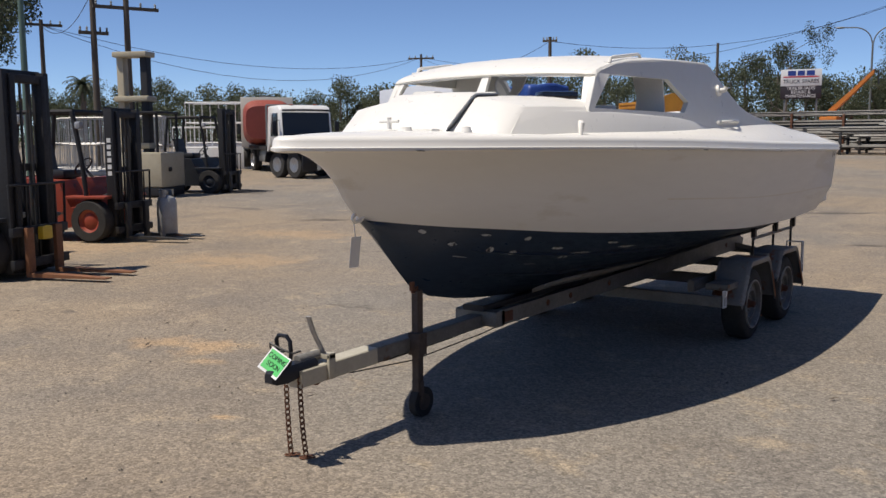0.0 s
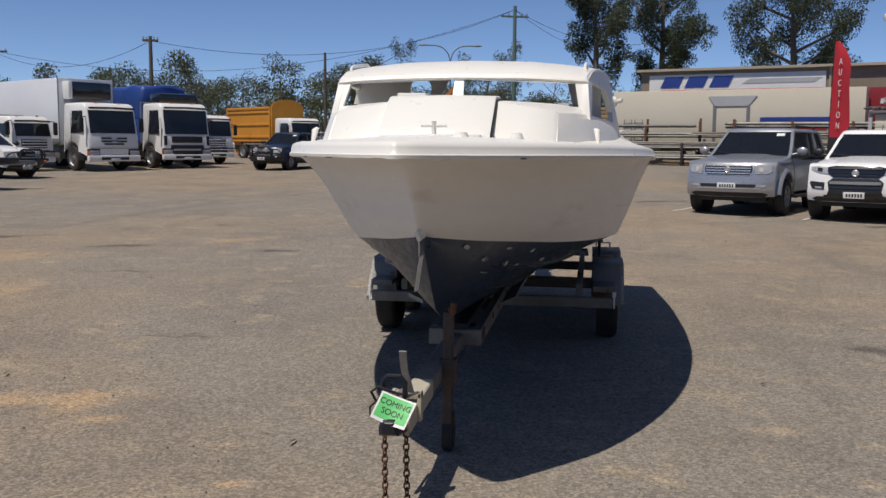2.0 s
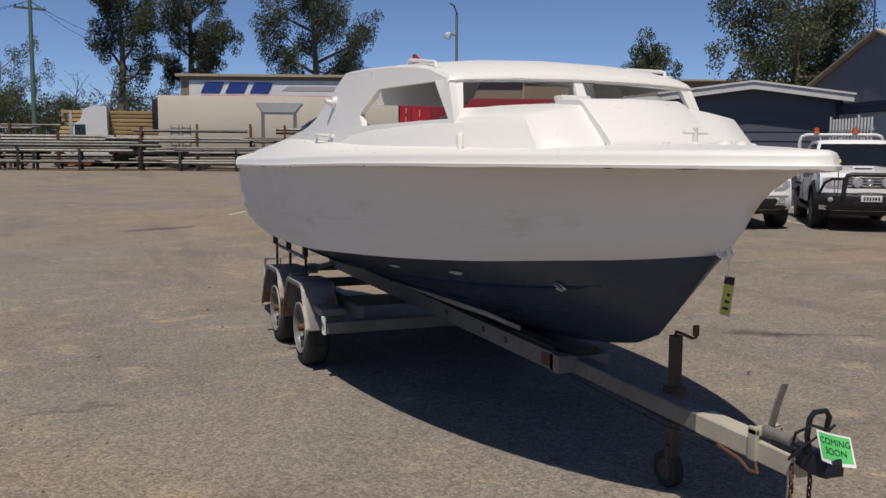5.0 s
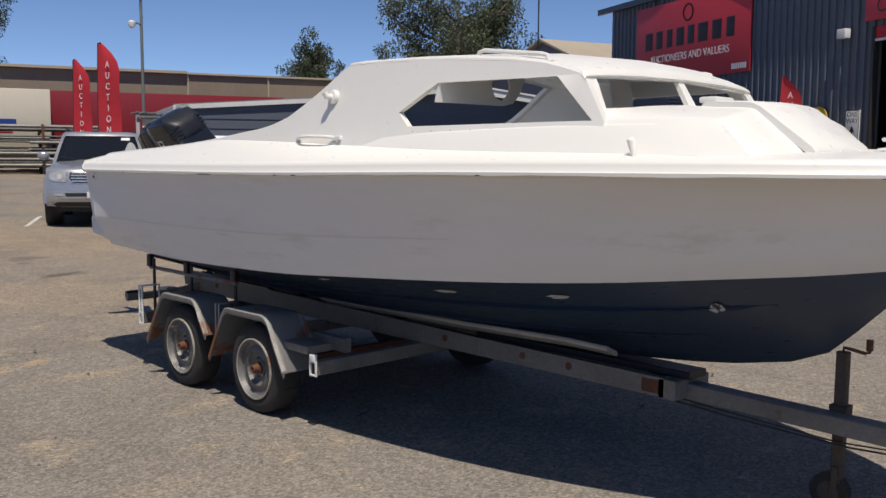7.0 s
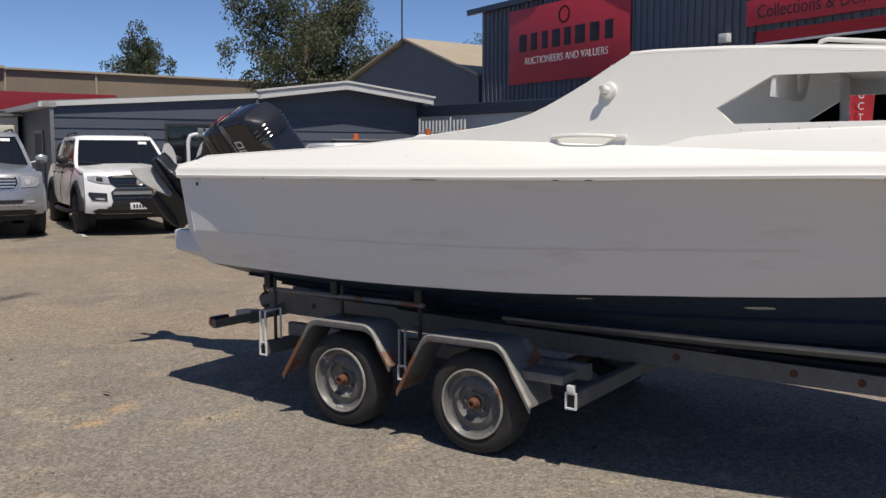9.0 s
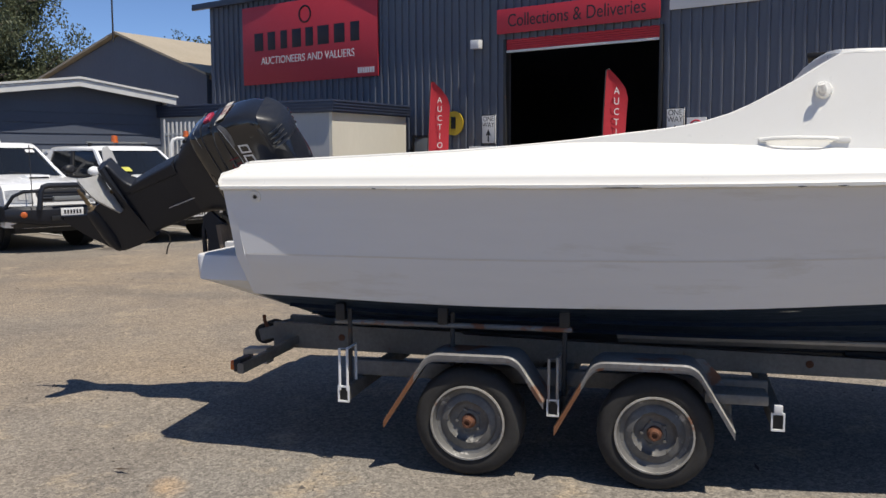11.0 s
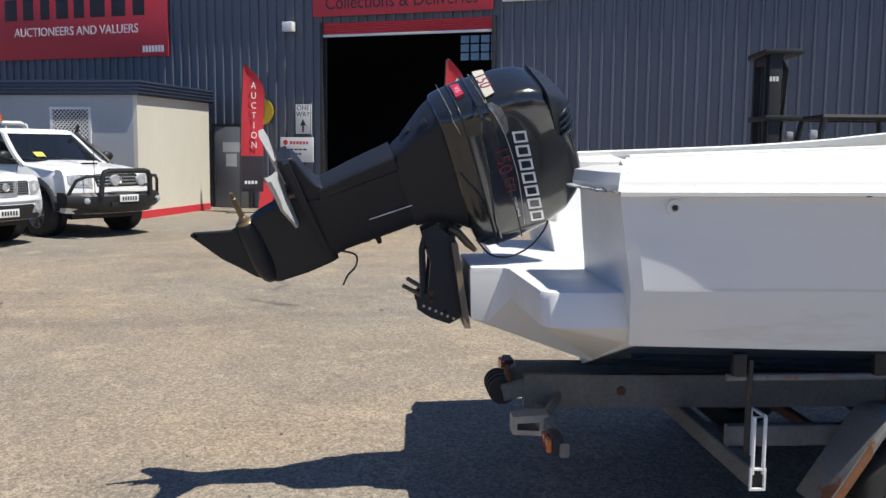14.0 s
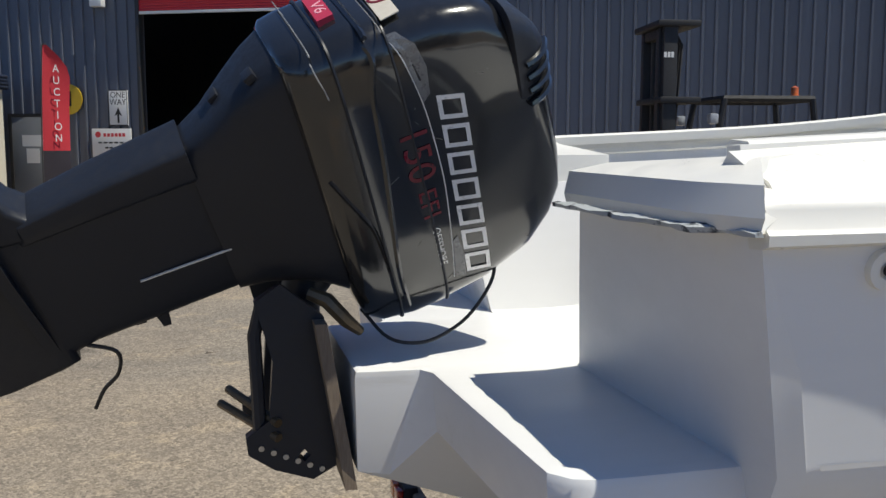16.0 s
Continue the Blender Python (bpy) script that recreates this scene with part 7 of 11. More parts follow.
cyl(bm, (0.046, 1.03, GZ + 0.09), (0.104, 1.03, GZ + 0.09), 0.05, seg=20)
part("jockey_rim", bm, STANDRUST, jw, "rusty rim")
bar("stand_fork", (0.075, 1.01, 0.05), (0.075, 1.0, 0.18), 0.075, 0.03, STANDRUST, stand)

# safety chains down to the ground
def chain(x, y, z0, z1, drift):
    ch = thing("safety_chain", "rusty steel safety chain hanging from the coupling", "chain", (x, y, GZ), "safety chains")
    n = int((z0 - z1) / 0.030)
    for k in range(n + 1):
        z = z0 - 0.030 * k
        yy, xx = y + drift * (k / n) ** 2, x
        bm, pts = BM(), []
        for j in range(12):
            a = 2 * math.pi * j / 12
            u, w = 0.011 * math.cos(a), 0.020 * math.sin(a)
            pts.append((xx + (u if k % 2 else u * 0.3), yy + (u * 0.3 if k % 2 else u), max(z + w, GZ + 0.006)))
        tube(bm, pts, 0.0042, 6, closed=True)
        part("link", bm, RUST, ch)
    for k in range(3):
        bm = BM()
        tube(bm, [(x + 0.02 * math.cos(a) + 0.02 * k - 0.02, y + drift + 0.012 * math.sin(a) + 0.012 * k, GZ + 0.008 + 0.004 * k) for a in (2 * math.pi * j / 10 for j in range(10))], 0.0042, 6, closed=True)
        part("link", bm, RUST, ch)


chain(-0.055, 0.06, 0.385, GZ + 0.02, 0.02)
chain(0.04, 0.062, 0.385, GZ + 0.02, 0.03)

# green card on the coupling
card = thing("notice_card", "green and white laminated card reading coming soon, tied to the coupling", "sign", (0, -0.07, 0.46))
CM = pose(0.015, -0.085, 0.50, -38, 16, -8)


def card_pt(u, v, off):
    return CM @ Vector((u, 0.010 * math.cos(u * 24) * (0.85 - 7 * v) - off, v))


def card_sheet(name, hu, v0, v1, off, th, material, label):
    us = [hu * (k / 4 - 1) for k in range(9)]
    rows = []
    for i in range(7):
        v = v0 + (v1 - v0) * i / 6
        rows.append([card_pt(u, v, off) for u in us] + [card_pt(u, v, off - th) for u in reversed(us)])
    bm = BM()
    loft(bm, rows)
    part(name, bm, material, card, label, 40)


card_sheet("sheet", 0.078, -0.062, 0.062, 0.0, 0.001, TAGWHITE, "white border")
card_sheet("green_panel", 0.070, -0.048, 0.054, 0.0012, 0.001, TAGGREEN, "bright green panel")
for text, v in (("COMING", 0.024), ("SOON", -0.014)):
    ob = lettering("printed_word", text, 0.036, Matrix.Translation((0, 0, v)), INK, card, 0.0, squeeze=0.95)
    for vert in ob.data.vertices:
        vert.co = card_pt(vert.co.x, vert.co.z, 0.0032)

# ---- vehicles ----
CARWHITE = mat("white_car_paint", (0.82, 0.82, 0.81), 0.25, dark=(0.77, 0.77, 0.75), big=1.5, fine=30, mix=0.4, coat=0.5, rough_var=0.05)
CARSILVER = mat("silver_car_paint", (0.40, 0.41, 0.43), 0.30, metal=0.55, dark=(0.36, 0.37, 0.39), mix=0.4, coat=0.5, rough_var=0.05)
CARBLUE = mat("dark_blue_car_paint", (0.018, 0.028, 0.055), 0.28, metal=0.2, mix=0.4, coat=0.5, rough_var=0.05)
CARGLASS = glass("dark_car_glass", (0.010, 0.012, 0.015), 0.92)
HEADLAMP = mat("headlamp_lens", (0.50, 0.52, 0.54), 0.12, dark=(0.2, 0.2, 0.21), big=14, fine=60, mix=0.7, coat=0.6)
TRUCKWHITE = mat("white_truck_paint", (0.76, 0.76, 0.74), 0.36, dark=(0.68, 0.67, 0.64), big=1.2, fine=18, mix=0.5)
BOXWHITE = mat("white_box_body", (0.70, 0.72, 0.75), 0.4, dark=(0.64, 0.66, 0.69), big=0.6, fine=8, mix=0.5)
TIPYELLOW = mat("yellow_tipper_paint", (0.62, 0.27, 0.025), 0.5, dark=(0.45, 0.19, 0.02), big=1.0, fine=12, mix=0.6)
TANKRED = mat("red_tanker_paint", (0.30, 0.06, 0.04), 0.5, dark=(0.20, 0.045, 0.03), big=1, fine=12, mix=0.5)
BLUETARP = mat("blue_tarp", (0.02, 0.07, 0.30), 0.55, dark=(0.012, 0.04, 0.18), big=3, fine=14, mix=0.8, bump=0.01)
CREAMBOX = mat("cream_trailer", (0.64, 0.585, 0.47), 0.45, dark=(0.57, 0.52, 0.41), big=0.4, fine=6, mix=0.5)
ALLOY = mat("alloy_rim", (0.35, 0.35, 0.36), 0.35, metal=0.7, mix=0.4)


def arch(yc, r, zs, k=9):
    """Points over a wheel, from back to front, at the sill height zs."""
    a0 = math.asin(min(1.0, max(0.0, (zs - r * 0.92) / r)))
    return [(yc - r * math.cos(a), r * 0.92 + r * math.sin(a)) for a in (a0 + (math.pi - 2 * a0) * i / (k - 1) for i in range(k))]


def wheel(M, parent, x, y, r, w, spokes=6, rim=None):
    bm = BM()
    sx = 1 if x > 0 else -1
    lathe_ring(bm, [(r * 0.62, -w / 2), (r * 0.93, -w / 2), (r, -w * 0.32), (r, w * 0.32), (r * 0.93, w / 2), (r * 0.62, w / 2)], (x, y, r), (1, 0, 0), 22)
    ty = lpart(M, "wheel", bm, RUBBER, parent)
    bm = BM()
    lathe(bm, [(r * 0.62, -w * 0.40), (r * 0.66, w * 0.46), (r * 0.60, w * 0.50), (r * 0.54, w * 0.30), (r * 0.20, w * 0.34), (r * 0.18, w * 0.44), (0.01, w * 0.44)], (x, y, r), (sx, 0, 0), 20)
    for i in range(spokes):
        a = 2 * math.pi * i / spokes
        p = [Vector((x + sx * w * 0.42, y + math.cos(a) * r * d, r + math.sin(a) * r * d)) for d in (0.15, 0.6)]
        tube(bm, p, r * 0.06, 5)
    ob = lpart(M, "rim", bm, rim or ALLOY, parent)
    ob.parent = ty
    ob.matrix_parent_inverse = Matrix.Identity(4)


def car(name, label, at, heading, paint, kind="ute", wb=3.1, w=0.93, style="plain", bar=None, roofrack=False, beacon=False, tray="tub",
        plate_z=0.55, paper=False, group="parked cars", snorkel=False, bonnet=1.10, roof=1.80, scoop=False, rim=None, flare=None, size=1.0):
    """A parked car; local y runs forward from the front axle, x to the car's right."""
    x0, y0, z0 = at
    ex = Vector((heading[1], -heading[0], 0)).normalized()
    M = Matrix(((ex.x, -ex.y, 0, x0), (ex.y, ex.x, 0, y0), (0, 0, 1, z0), (0, 0, 0, 1))) @ Matrix.Scale(size, 4)
    c = thing(name, label, "car", at, group)
    R0 = 0.385
    ra, zs = R0 + 0.085, 0.46
    nose, tail = 0.90, -wb - 1.15
    cowl_z = bonnet + 0.13         # foot of the windscreen
    belt = bonnet + 0.10
    cab0 = -0.52
    cab1 = -wb + 0.10 if kind == "ute" else tail + 0.10
    trim = flare or paint
    flat = kind == "ute" and tray == "flat"

    def half(y, z):
        b = w - 0.13 * max(0.0, (y - 0.05) / 0.80) ** 2
        if y < -wb - 0.4:
            b -= 0.05 * (-wb - 0.4 - y) / 0.75
        return b - 0.075 * max(0.0, (z - 0.80) / 0.4) ** 1.5 - 0.05 * max(0.0, (0.62 - z) / 0.2)

    # body sides from sill to waist, cut by the wheel arches
    top = [(nose - 0.26, 0.48), (nose - 0.26, bonnet - 0.05), (nose - 0.34, bonnet - 0.012), (0.1, bonnet + 0.045), (cab0, cowl_z - 0.03), (cab0 - 0.1, belt), (cab1, belt + 0.02)]
    if flat:
        top += [(cab1 - 0.02, 0.5)]
        low = arch(0.0, ra, zs)
    else:
        top += [(cab1 - 0.02, belt), (tail + 0.03, belt + 0.02), (tail, 0.9), (tail + 0.02, 0.52)] if kind == "ute" else [(tail + 0.03, belt), (tail - 0.03, 0.75), (tail + 0.02, 0.5)]
        low = arch(-wb, ra, zs) + arch(0.0, ra, zs)
    bm = BM()
    slab(bm, top + low, half, 0.62, 0.05, 0.012)
    body = lpart(M, "body", bm, paint, c, smooth=45)

    # front end: one curved skin, with lamps, grille and intakes lying on it
    nose_p = (0.0, 0.045, 0.065, 0.055, 0.03, 0.0, -0.035, -0.10)
    nose_z = (0.40, 0.50, 0.60, 0.72, 0.84, bonnet - 0.12, bonnet - 0.045, bonnet)

    def skin(u, v, d=0.0):
        return Vector((u, nose + spl(nose_z, nose_p, v) - 0.25 * abs(u / w) ** 2.7 - d, v))

    bm, rows = BM(), []
    for i in range(19):
        u = (w - 0.055) * (i / 9 - 1)
        lift = 0.05 * max(0.0, abs(u / w) - 0.62)
        fr = [skin(u, v + (lift if v < 0.5 else -lift if v > bonnet - 0.03 else 0)) for v in nose_z]
        rows.append(fr + [Vector((u * 0.985, nose - 0.46, bonnet + 0.0)), Vector((u * 0.985, nose - 0.46, 0.44))])
    loft(bm, rows)
    lpart(M, "front_end", bm, paint, c, smooth=50)

    def patch(nm, pts, material, out=0.008, lab="", mirror=False, holes=(), th=0.04):
        for sx in ((-1, 1) if mirror else (1,)):
            bm = BM()
            us, vs = [p[0] for p in pts], [p[1] for p in pts]
            plate(bm, [(sx * u, v) for u, v in pts], [[(sx * u, v) for u, v in h] for h in holes], lambda u, v, d: skin(u, v, d - out), th,
                  cuts=[k * 0.1 for k in range(-10, 11) if sx * k * 0.1 > min(sx * min(us), sx * max(us)) - 1], vcuts=[0.45 + 0.06 * k for k in range(15)])
            lpart(M, nm, bm, material, c, lab, 50)

    def bar_on(nm, u, z0_, z1_, material, out=0.02):
        patch(nm, [(-u, z0_), (u, z0_), (u, z1_), (-u, z1_)], material, out)

    b = bonnet
    patch("valance", [(-0.74, 0.405), (0.74, 0.405), (0.80, 0.455), (0.70, 0.495), (-0.70, 0.495), (-0.80, 0.455)], BLACKPLASTIC, 0.006)
    if style == "wagon":
        patch("grille_frame", [(-0.47, b - 0.30), (0.47, b - 0.30), (0.53, b - 0.20), (0.51, b - 0.07), (-0.51, b - 0.07), (-0.53, b - 0.20)], CHROME, 0.008, "chrome grille surround")
        patch("grille", [(-0.44, b - 0.285), (0.44, b - 0.285), (0.50, b - 0.20), (0.48, b - 0.085), (-0.48, b - 0.085), (-0.50, b - 0.20)], BLACKPLASTIC, 0.014)
        for k in range(4):
            z = b - 0.265 + k * 0.053
            bar_on("grille_bar", 0.45 + 0.02 * math.sin(k), z, z + 0.026, CHROME, 0.026)
        patch("headlight", [(0.55, b - 0.27), (0.80, b - 0.255), (0.86, b - 0.20), (0.85, b - 0.11), (0.70, b - 0.075), (0.56, b - 0.075)], HEADLAMP, 0.012, "clear headlight", True)
        patch("lamp_bowl", [(0.63, b - 0.22), (0.70, b - 0.22), (0.71, b - 0.13), (0.62, b - 0.13)], LAMPBOWL, 0.018, "", True)
        patch("lower_intake", [(-0.56, 0.60), (0.56, 0.60), (0.58, 0.665), (-0.58, 0.665)], BLACKPLASTIC, 0.008)
        patch("fog_lamp", [(0.60, 0.61), (0.76, 0.615), (0.77, 0.655), (0.62, 0.655)], HEADLAMP, 0.010, "", True)
        bar_on("chrome_strip", 0.66, 0.565, 0.585, CHROME, 0.014)
        patch("bumper_lip", [(-0.78, 0.50), (0.78, 0.50), (0.80, 0.55), (-0.80, 0.55)], paint, 0.03)
    elif style == "sport":
        patch("grille", [(-0.40, b - 0.27), (0.40, b - 0.27), (0.50, b - 0.20), (0.53, b - 0.075), (0.40, b - 0.045), (-0.40, b - 0.045), (-0.53, b - 0.075), (-0.50, b - 0.20)], BLACKPAINT, 0.012, "glossy black grille")
        for z in (b - 0.10, b - 0.235):
            bar_on("grille_bar", 0.46 if z > b - 0.15 else 0.40, z, z + 0.03, BLACKPLASTIC, 0.024)
        bar_on("grille_strip", 0.43, b - 0.19, b - 0.145, BLACKPAINT, 0.03)
        patch("headlight", [(0.50, b - 0.205), (0.68, b - 0.185), (0.85, b - 0.13), (0.86, b - 0.07), (0.70, b - 0.06), (0.54, b - 0.075)], HEADLAMP, 0.012, "narrow clear headlight", True)
        patch("lamp_bezel", [(0.62, b - 0.17), (0.72, b - 0.15), (0.72, b - 0.085), (0.62, b - 0.09)], BLACKPLASTIC, 0.016, "", True)
        patch("lower_fascia", [(-0.52, 0.49), (0.52, 0.49), (0.47, 0.62), (0.50, 0.78), (0.42, b - 0.285), (-0.42, b - 0.285), (-0.50, 0.78), (-0.47, 0.62)], BLACKPLASTIC, 0.014, "black lower fascia")
        bar_on("fascia_bar", 0.46, 0.745, 0.80, STEELGREY, 0.035)
        bar_on("fascia_rib", 0.45, 0.66, 0.69, BLACKPAINT, 0.024)
        patch("fog_surround", [(0.56, 0.63), (0.80, 0.645), (0.86, 0.75), (0.84, 0.79), (0.56, 0.77)], BLACKPLASTIC, 0.012, "black fog lamp surround", True)
        patch("fog_lamp", [(0.60, 0.655), (0.74, 0.66), (0.75, 0.69), (0.61, 0.685)], HEADLAMP, 0.02, "", True)
        bar_on("skid_plate", 0.56, 0.47, 0.53, BLACKPAINT, 0.03)
    elif style == "chrome_v":
        patch("grille", [(-0.46, b - 0.29), (0.46, b - 0.29), (0.50, b - 0.10), (0.46, b - 0.085), (-0.46, b - 0.085), (-0.50, b - 0.10)], BLACKPLASTIC, 0.010, "dark mesh grille")
        for k in range(5):
            z = b - 0.27 + 0.038 * k
            bar_on("grille_bar", 0.44, z, z + 0.012, STEELGREY, 0.016)
        for sx in (-1, 1):
            patch("grille_wing", [(sx * 0.13, b - 0.295), (sx * 0.205, b - 0.295), (sx * 0.265, b - 0.08), (sx * 0.18, b - 0.08)], CHROME, 0.024, "chrome slanted grille strut")
        patch("grille_foot", [(-0.15, b - 0.30), (0.15, b - 0.30), (0.15, b - 0.27), (-0.15, b - 0.27)], CHROME, 0.024)
        patch("headlight", [(0.50, b - 0.30), (0.70, b - 0.285), (0.85, b - 0.21), (0.85, b - 0.11), (0.70, b - 0.09), (0.53, b - 0.10)], HEADLAMP, 0.010, "clear headlight", True)
        patch("lamp_bowl", [(0.58, b - 0.25), (0.68, b - 0.24), (0.68, b - 0.14), (0.59, b - 0.14)], LAMPBOWL, 0.016, "", True)
        patch("lower_intake", [(-0.52, 0.49), (0.52, 0.49), (0.58, 0.60), (0.52, 0.635), (-0.52, 0.635), (-0.58, 0.60)], BLACKPLASTIC, 0.010)
        bar_on("bumper_ledge", 0.80, 0.69, 0.72, paint, 0.022)
    else:
        patch("grille", [(-0.40, b - 0.28), (0.40, b - 0.28), (0.44, b - 0.10), (0.38, b - 0.075), (-0.38, b - 0.075), (-0.44, b - 0.10)], BLACKPLASTIC, 0.010)
        for k in range(3):
            z = b - 0.25 + 0.055 * k
            bar_on("grille_bar", 0.39, z, z + 0.02, SATINBLACK if style == "plain" else CHROME, 0.020)
        patch("headlight", [(0.48, b - 0.30), (0.78, b - 0.29), (0.84, b - 0.22), (0.84, b - 0.10), (0.70, b - 0.08), (0.49, b - 0.085)], HEADLAMP, 0.010, "large clouded headlight", True)
        patch("lamp_bowl", [(0.55, b - 0.25), (0.68, b - 0.245), (0.68, b - 0.13), (0.56, b - 0.13)], LAMPBOWL, 0.016, "", True)
        patch("lower_intake", [(-0.50, 0.52), (0.50, 0.52), (0.52, 0.63), (-0.52, 0.63)], BLACKPLASTIC, 0.008)
    for sx in (-1, 1):
        if style in ("chrome_v", "plain"):
            p = skin(sx * 0.66, 0.60)
            bm = BM()
            lathe(bm, [(0.075, -0.03), (0.075, 0.012), (0.058, 0.016), (0.05, 0.008), (0.01, 0.014)], p, (0.25 * sx, 1, 0), 14)
            lpart(M, "fog_lamp", bm, HEADLAMP, c)
    if not bar or style == "grille":
        bm = BM()
        lathe(bm, [(0.066, 0), (0.066, 0.02), (0.05, 0.028), (0.04, 0.02), (0.01, 0.03)], skin(0, b - 0.18, -0.022), (0, 1, 0), 14)
        lpart(M, "badge", bm, CHROME, c)

    # bonnet: crowned, with a raised centre and a shut line
    bm, rows = BM(), []
    for i in range(10):
        f = i / 9
        y = nose - 0.10 + (cab0 + 0.04 - nose + 0.10) * f
        hw = min(half(y, b) - 0.055, w - 0.17)
        z = spl((0.0, 0.06, 0.2, 0.6, 1.0), (b - 0.075, b - 0.02, b + 0.012, b + 0.075, cowl_z), f)
        bow = 0.10 * (1 - f) ** 4
        row = [Vector((k * hw, y - bow * abs(k) ** 2.5, z - 0.055 * abs(k) ** 3.2 + (0.012 if abs(k) < 0.5 else 0.0) * min(1.0, f * 5))) for k in (-1, -0.93, -0.8, -0.56, -0.48, -0.2, 0.2, 0.48, 0.56, 0.8, 0.93, 1)]
        rows.append(row + [Vector((hw, y - bow, z - 0.13)), Vector((-hw, y - bow, z - 0.13))])
    loft(bm, rows)
    lpart(M, "bonnet", bm, paint, c, smooth=35)
    if scoop:
        bm = BM()
        loft(bm, [[Vector((x, y, z)) for x, z in ((-wd, b), (-wd * 0.92, zt), (wd * 0.92, zt), (wd, b))] for y, wd, zt in ((0.16, 0.20, b + 0.10), (0.10, 0.235, b + 0.135), (-0.30, 0.21, b + 0.12))])
        lpart(M, "bonnet_scoop", bm, paint, c, smooth=40)
        lbox(M, "scoop_mouth", BLACKPLASTIC, c, -0.17, 0.17, 0.13, 0.172, b + 0.075, b + 0.105, 0.01)

    # cab: a dark glass shell behind painted pillars, roof with rolled edges
    r0 = cab0 - 0.78
    r1 = cab1 + 0.16 if kind == "ute" else tail + 0.45
    bw, tw = w - 0.095, w - 0.245

    def cabrow(k, inset=0.0):
        sway = k * (1.0 - 0.12 * (1 - k))
        y0c, y1c = cab0 + (r0 - cab0) * k, cab1 + (r1 - cab1) * k
        hw = bw + (tw - bw) * max(0.0, sway) ** 1.25 - inset
        z = cowl_z - 0.05 + (roof - 0.07 - cowl_z + 0.05) * sway
        zz = lambda fr: z if k > 0.5 else z - 0.05 * (1 - fr)
        front_c = [Vector((hw * x, y0c - inset + 0.12 * (1 - x * x) - 0.02, zz(1.0 - abs(x) * 0.3))) for x in (-1, -0.8, -0.45, 0, 0.45, 0.8, 1)]
        back_c = [Vector((hw * x, y1c + inset - 0.03 * (1 - x * x), zz(0.2))) for x in (1, 0.6, 0, -0.6, -1)]
        return front_c + back_c

    bm = BM()
    loft(bm, [cabrow(k, 0.014) for k in (-0.08, 0.25, 0.5, 0.75, 1.0)])
    lpart(M, "glazing", bm, CARGLASS, c, "dark tinted windows", 30)
    ym = (r0 + r1) / 2
    bm = BM()
    lid = cabrow(1.0)
    rise = lambda fx, dz: [Vector((p.x * fx, (p.y - ym) * (1 - (1 - fx) * 0.62) + ym, p.z + dz)) for p in lid]
    loft(bm, [cabrow(0.955, -0.010), cabrow(0.985, -0.014), rise(1.0, 0.03), rise(0.94, 0.052), rise(0.75, 0.066), rise(0.3, 0.072)])
    lpart(M, "roof", bm, paint, c, smooth=60)
    for sx in (-1, 1):
        def pillar(ya, yb, wa, wbk, rake=0.012, material=None, lead=0.0):
            bm, rows = BM(), []
            for k in (-0.06, 0.2, 0.45, 0.7, 0.99):
                ring = cabrow(max(0.0, k))
                hw, z = ring[6].x, ring[6].z if k > 0 else belt - 0.04
                y = ya + (yb - ya) * k
                hw2 = wa + (wbk - wa) * max(0.0, k)
                rows.append([Vector((sx * (hw + dx), y + dy + lead, z)) for dx, dy in ((rake, hw2), (rake, -hw2), (-0.05, -hw2), (-0.05, hw2))])
            loft(bm, rows)
            lpart(M, "pillar", bm, material or paint, c)
        pillar(cab0 - 0.03, r0 - 0.01, 0.055, 0.04)
        pillar(cab1 + 0.04, r1 + 0.03, 0.10, 0.075)
        mid = (cab0 + cab1) * 0.5 - 0.08
        pillar(mid, (r0 + r1) * 0.5 + 0.02, 0.06, 0.04, 0.008, BLACKPLASTIC)
        if kind == "suv":
            pillar(cab1 * 0.74 + cab0 * 0.26, r1 * 0.74 + r0 * 0.26, 0.055, 0.045)
        # waist moulding under the side glass
        bm, rows = BM(), []
        for k in range(7):
            y = cab0 - 0.10 + (cab1 + 0.06 - cab0 + 0.10) * k / 6
            rows.append([Vector((sx * (bw + dx), y, belt + dz)) for dx, dz in ((0.028, -0.03), (0.022, 0.012), (-0.02, 0.016), (-0.02, -0.03))])
        loft(bm, rows)
        lpart(M, "waist_moulding", bm, BLACKPLASTIC, c)
        for yd in (mid + 0.10, cab1 + 0.24):
            bm = BM()
            xs_ = half(yd, belt - 0.15) + 0.004
            tube(bm, [(sx * xs_, yd, belt - 0.14), (sx * (xs_ + 0.035), yd + 0.03, belt - 0.138), (sx * (xs_ + 0.035), yd + 0.15, belt - 0.138), (sx * xs_, yd + 0.18, belt - 0.14)], 0.013, 6)
            lpart(M, "door_handle", bm, BLACKPLASTIC if flare else paint, c)
        for yd, za in ((cab0 - 0.10, 0.56), (mid, 0.50), (cab1 + 0.12, 0.78)):
            bm = BM()
            zz_ = [za + (belt - 0.03 - za) * k / 5 for k in range(6)]
            tube(bm, [(sx * (half(yd, z) + 0.001), yd + 0.03 * (z - za), z) for z in zz_], 0.005, 4)
            lpart(M, "door_seam", bm, INK, c)
        # mirror
        bm = BM()
        mx, my, mz = sx * (w + 0.10), cab0 - 0.20, belt + 0.11
        lathe(bm, [(0.02, -0.06), (0.075, -0.05), (0.092, -0.01), (0.09, 0.035), (0.08, 0.05), (0.01, 0.052)], (0, 0, 0), (0, -1, 0), 14)
        for v in bm.verts:
            v.co = Vector((mx + v.co.x * 1.25, my + v.co.y, mz + v.co.z * 0.95))
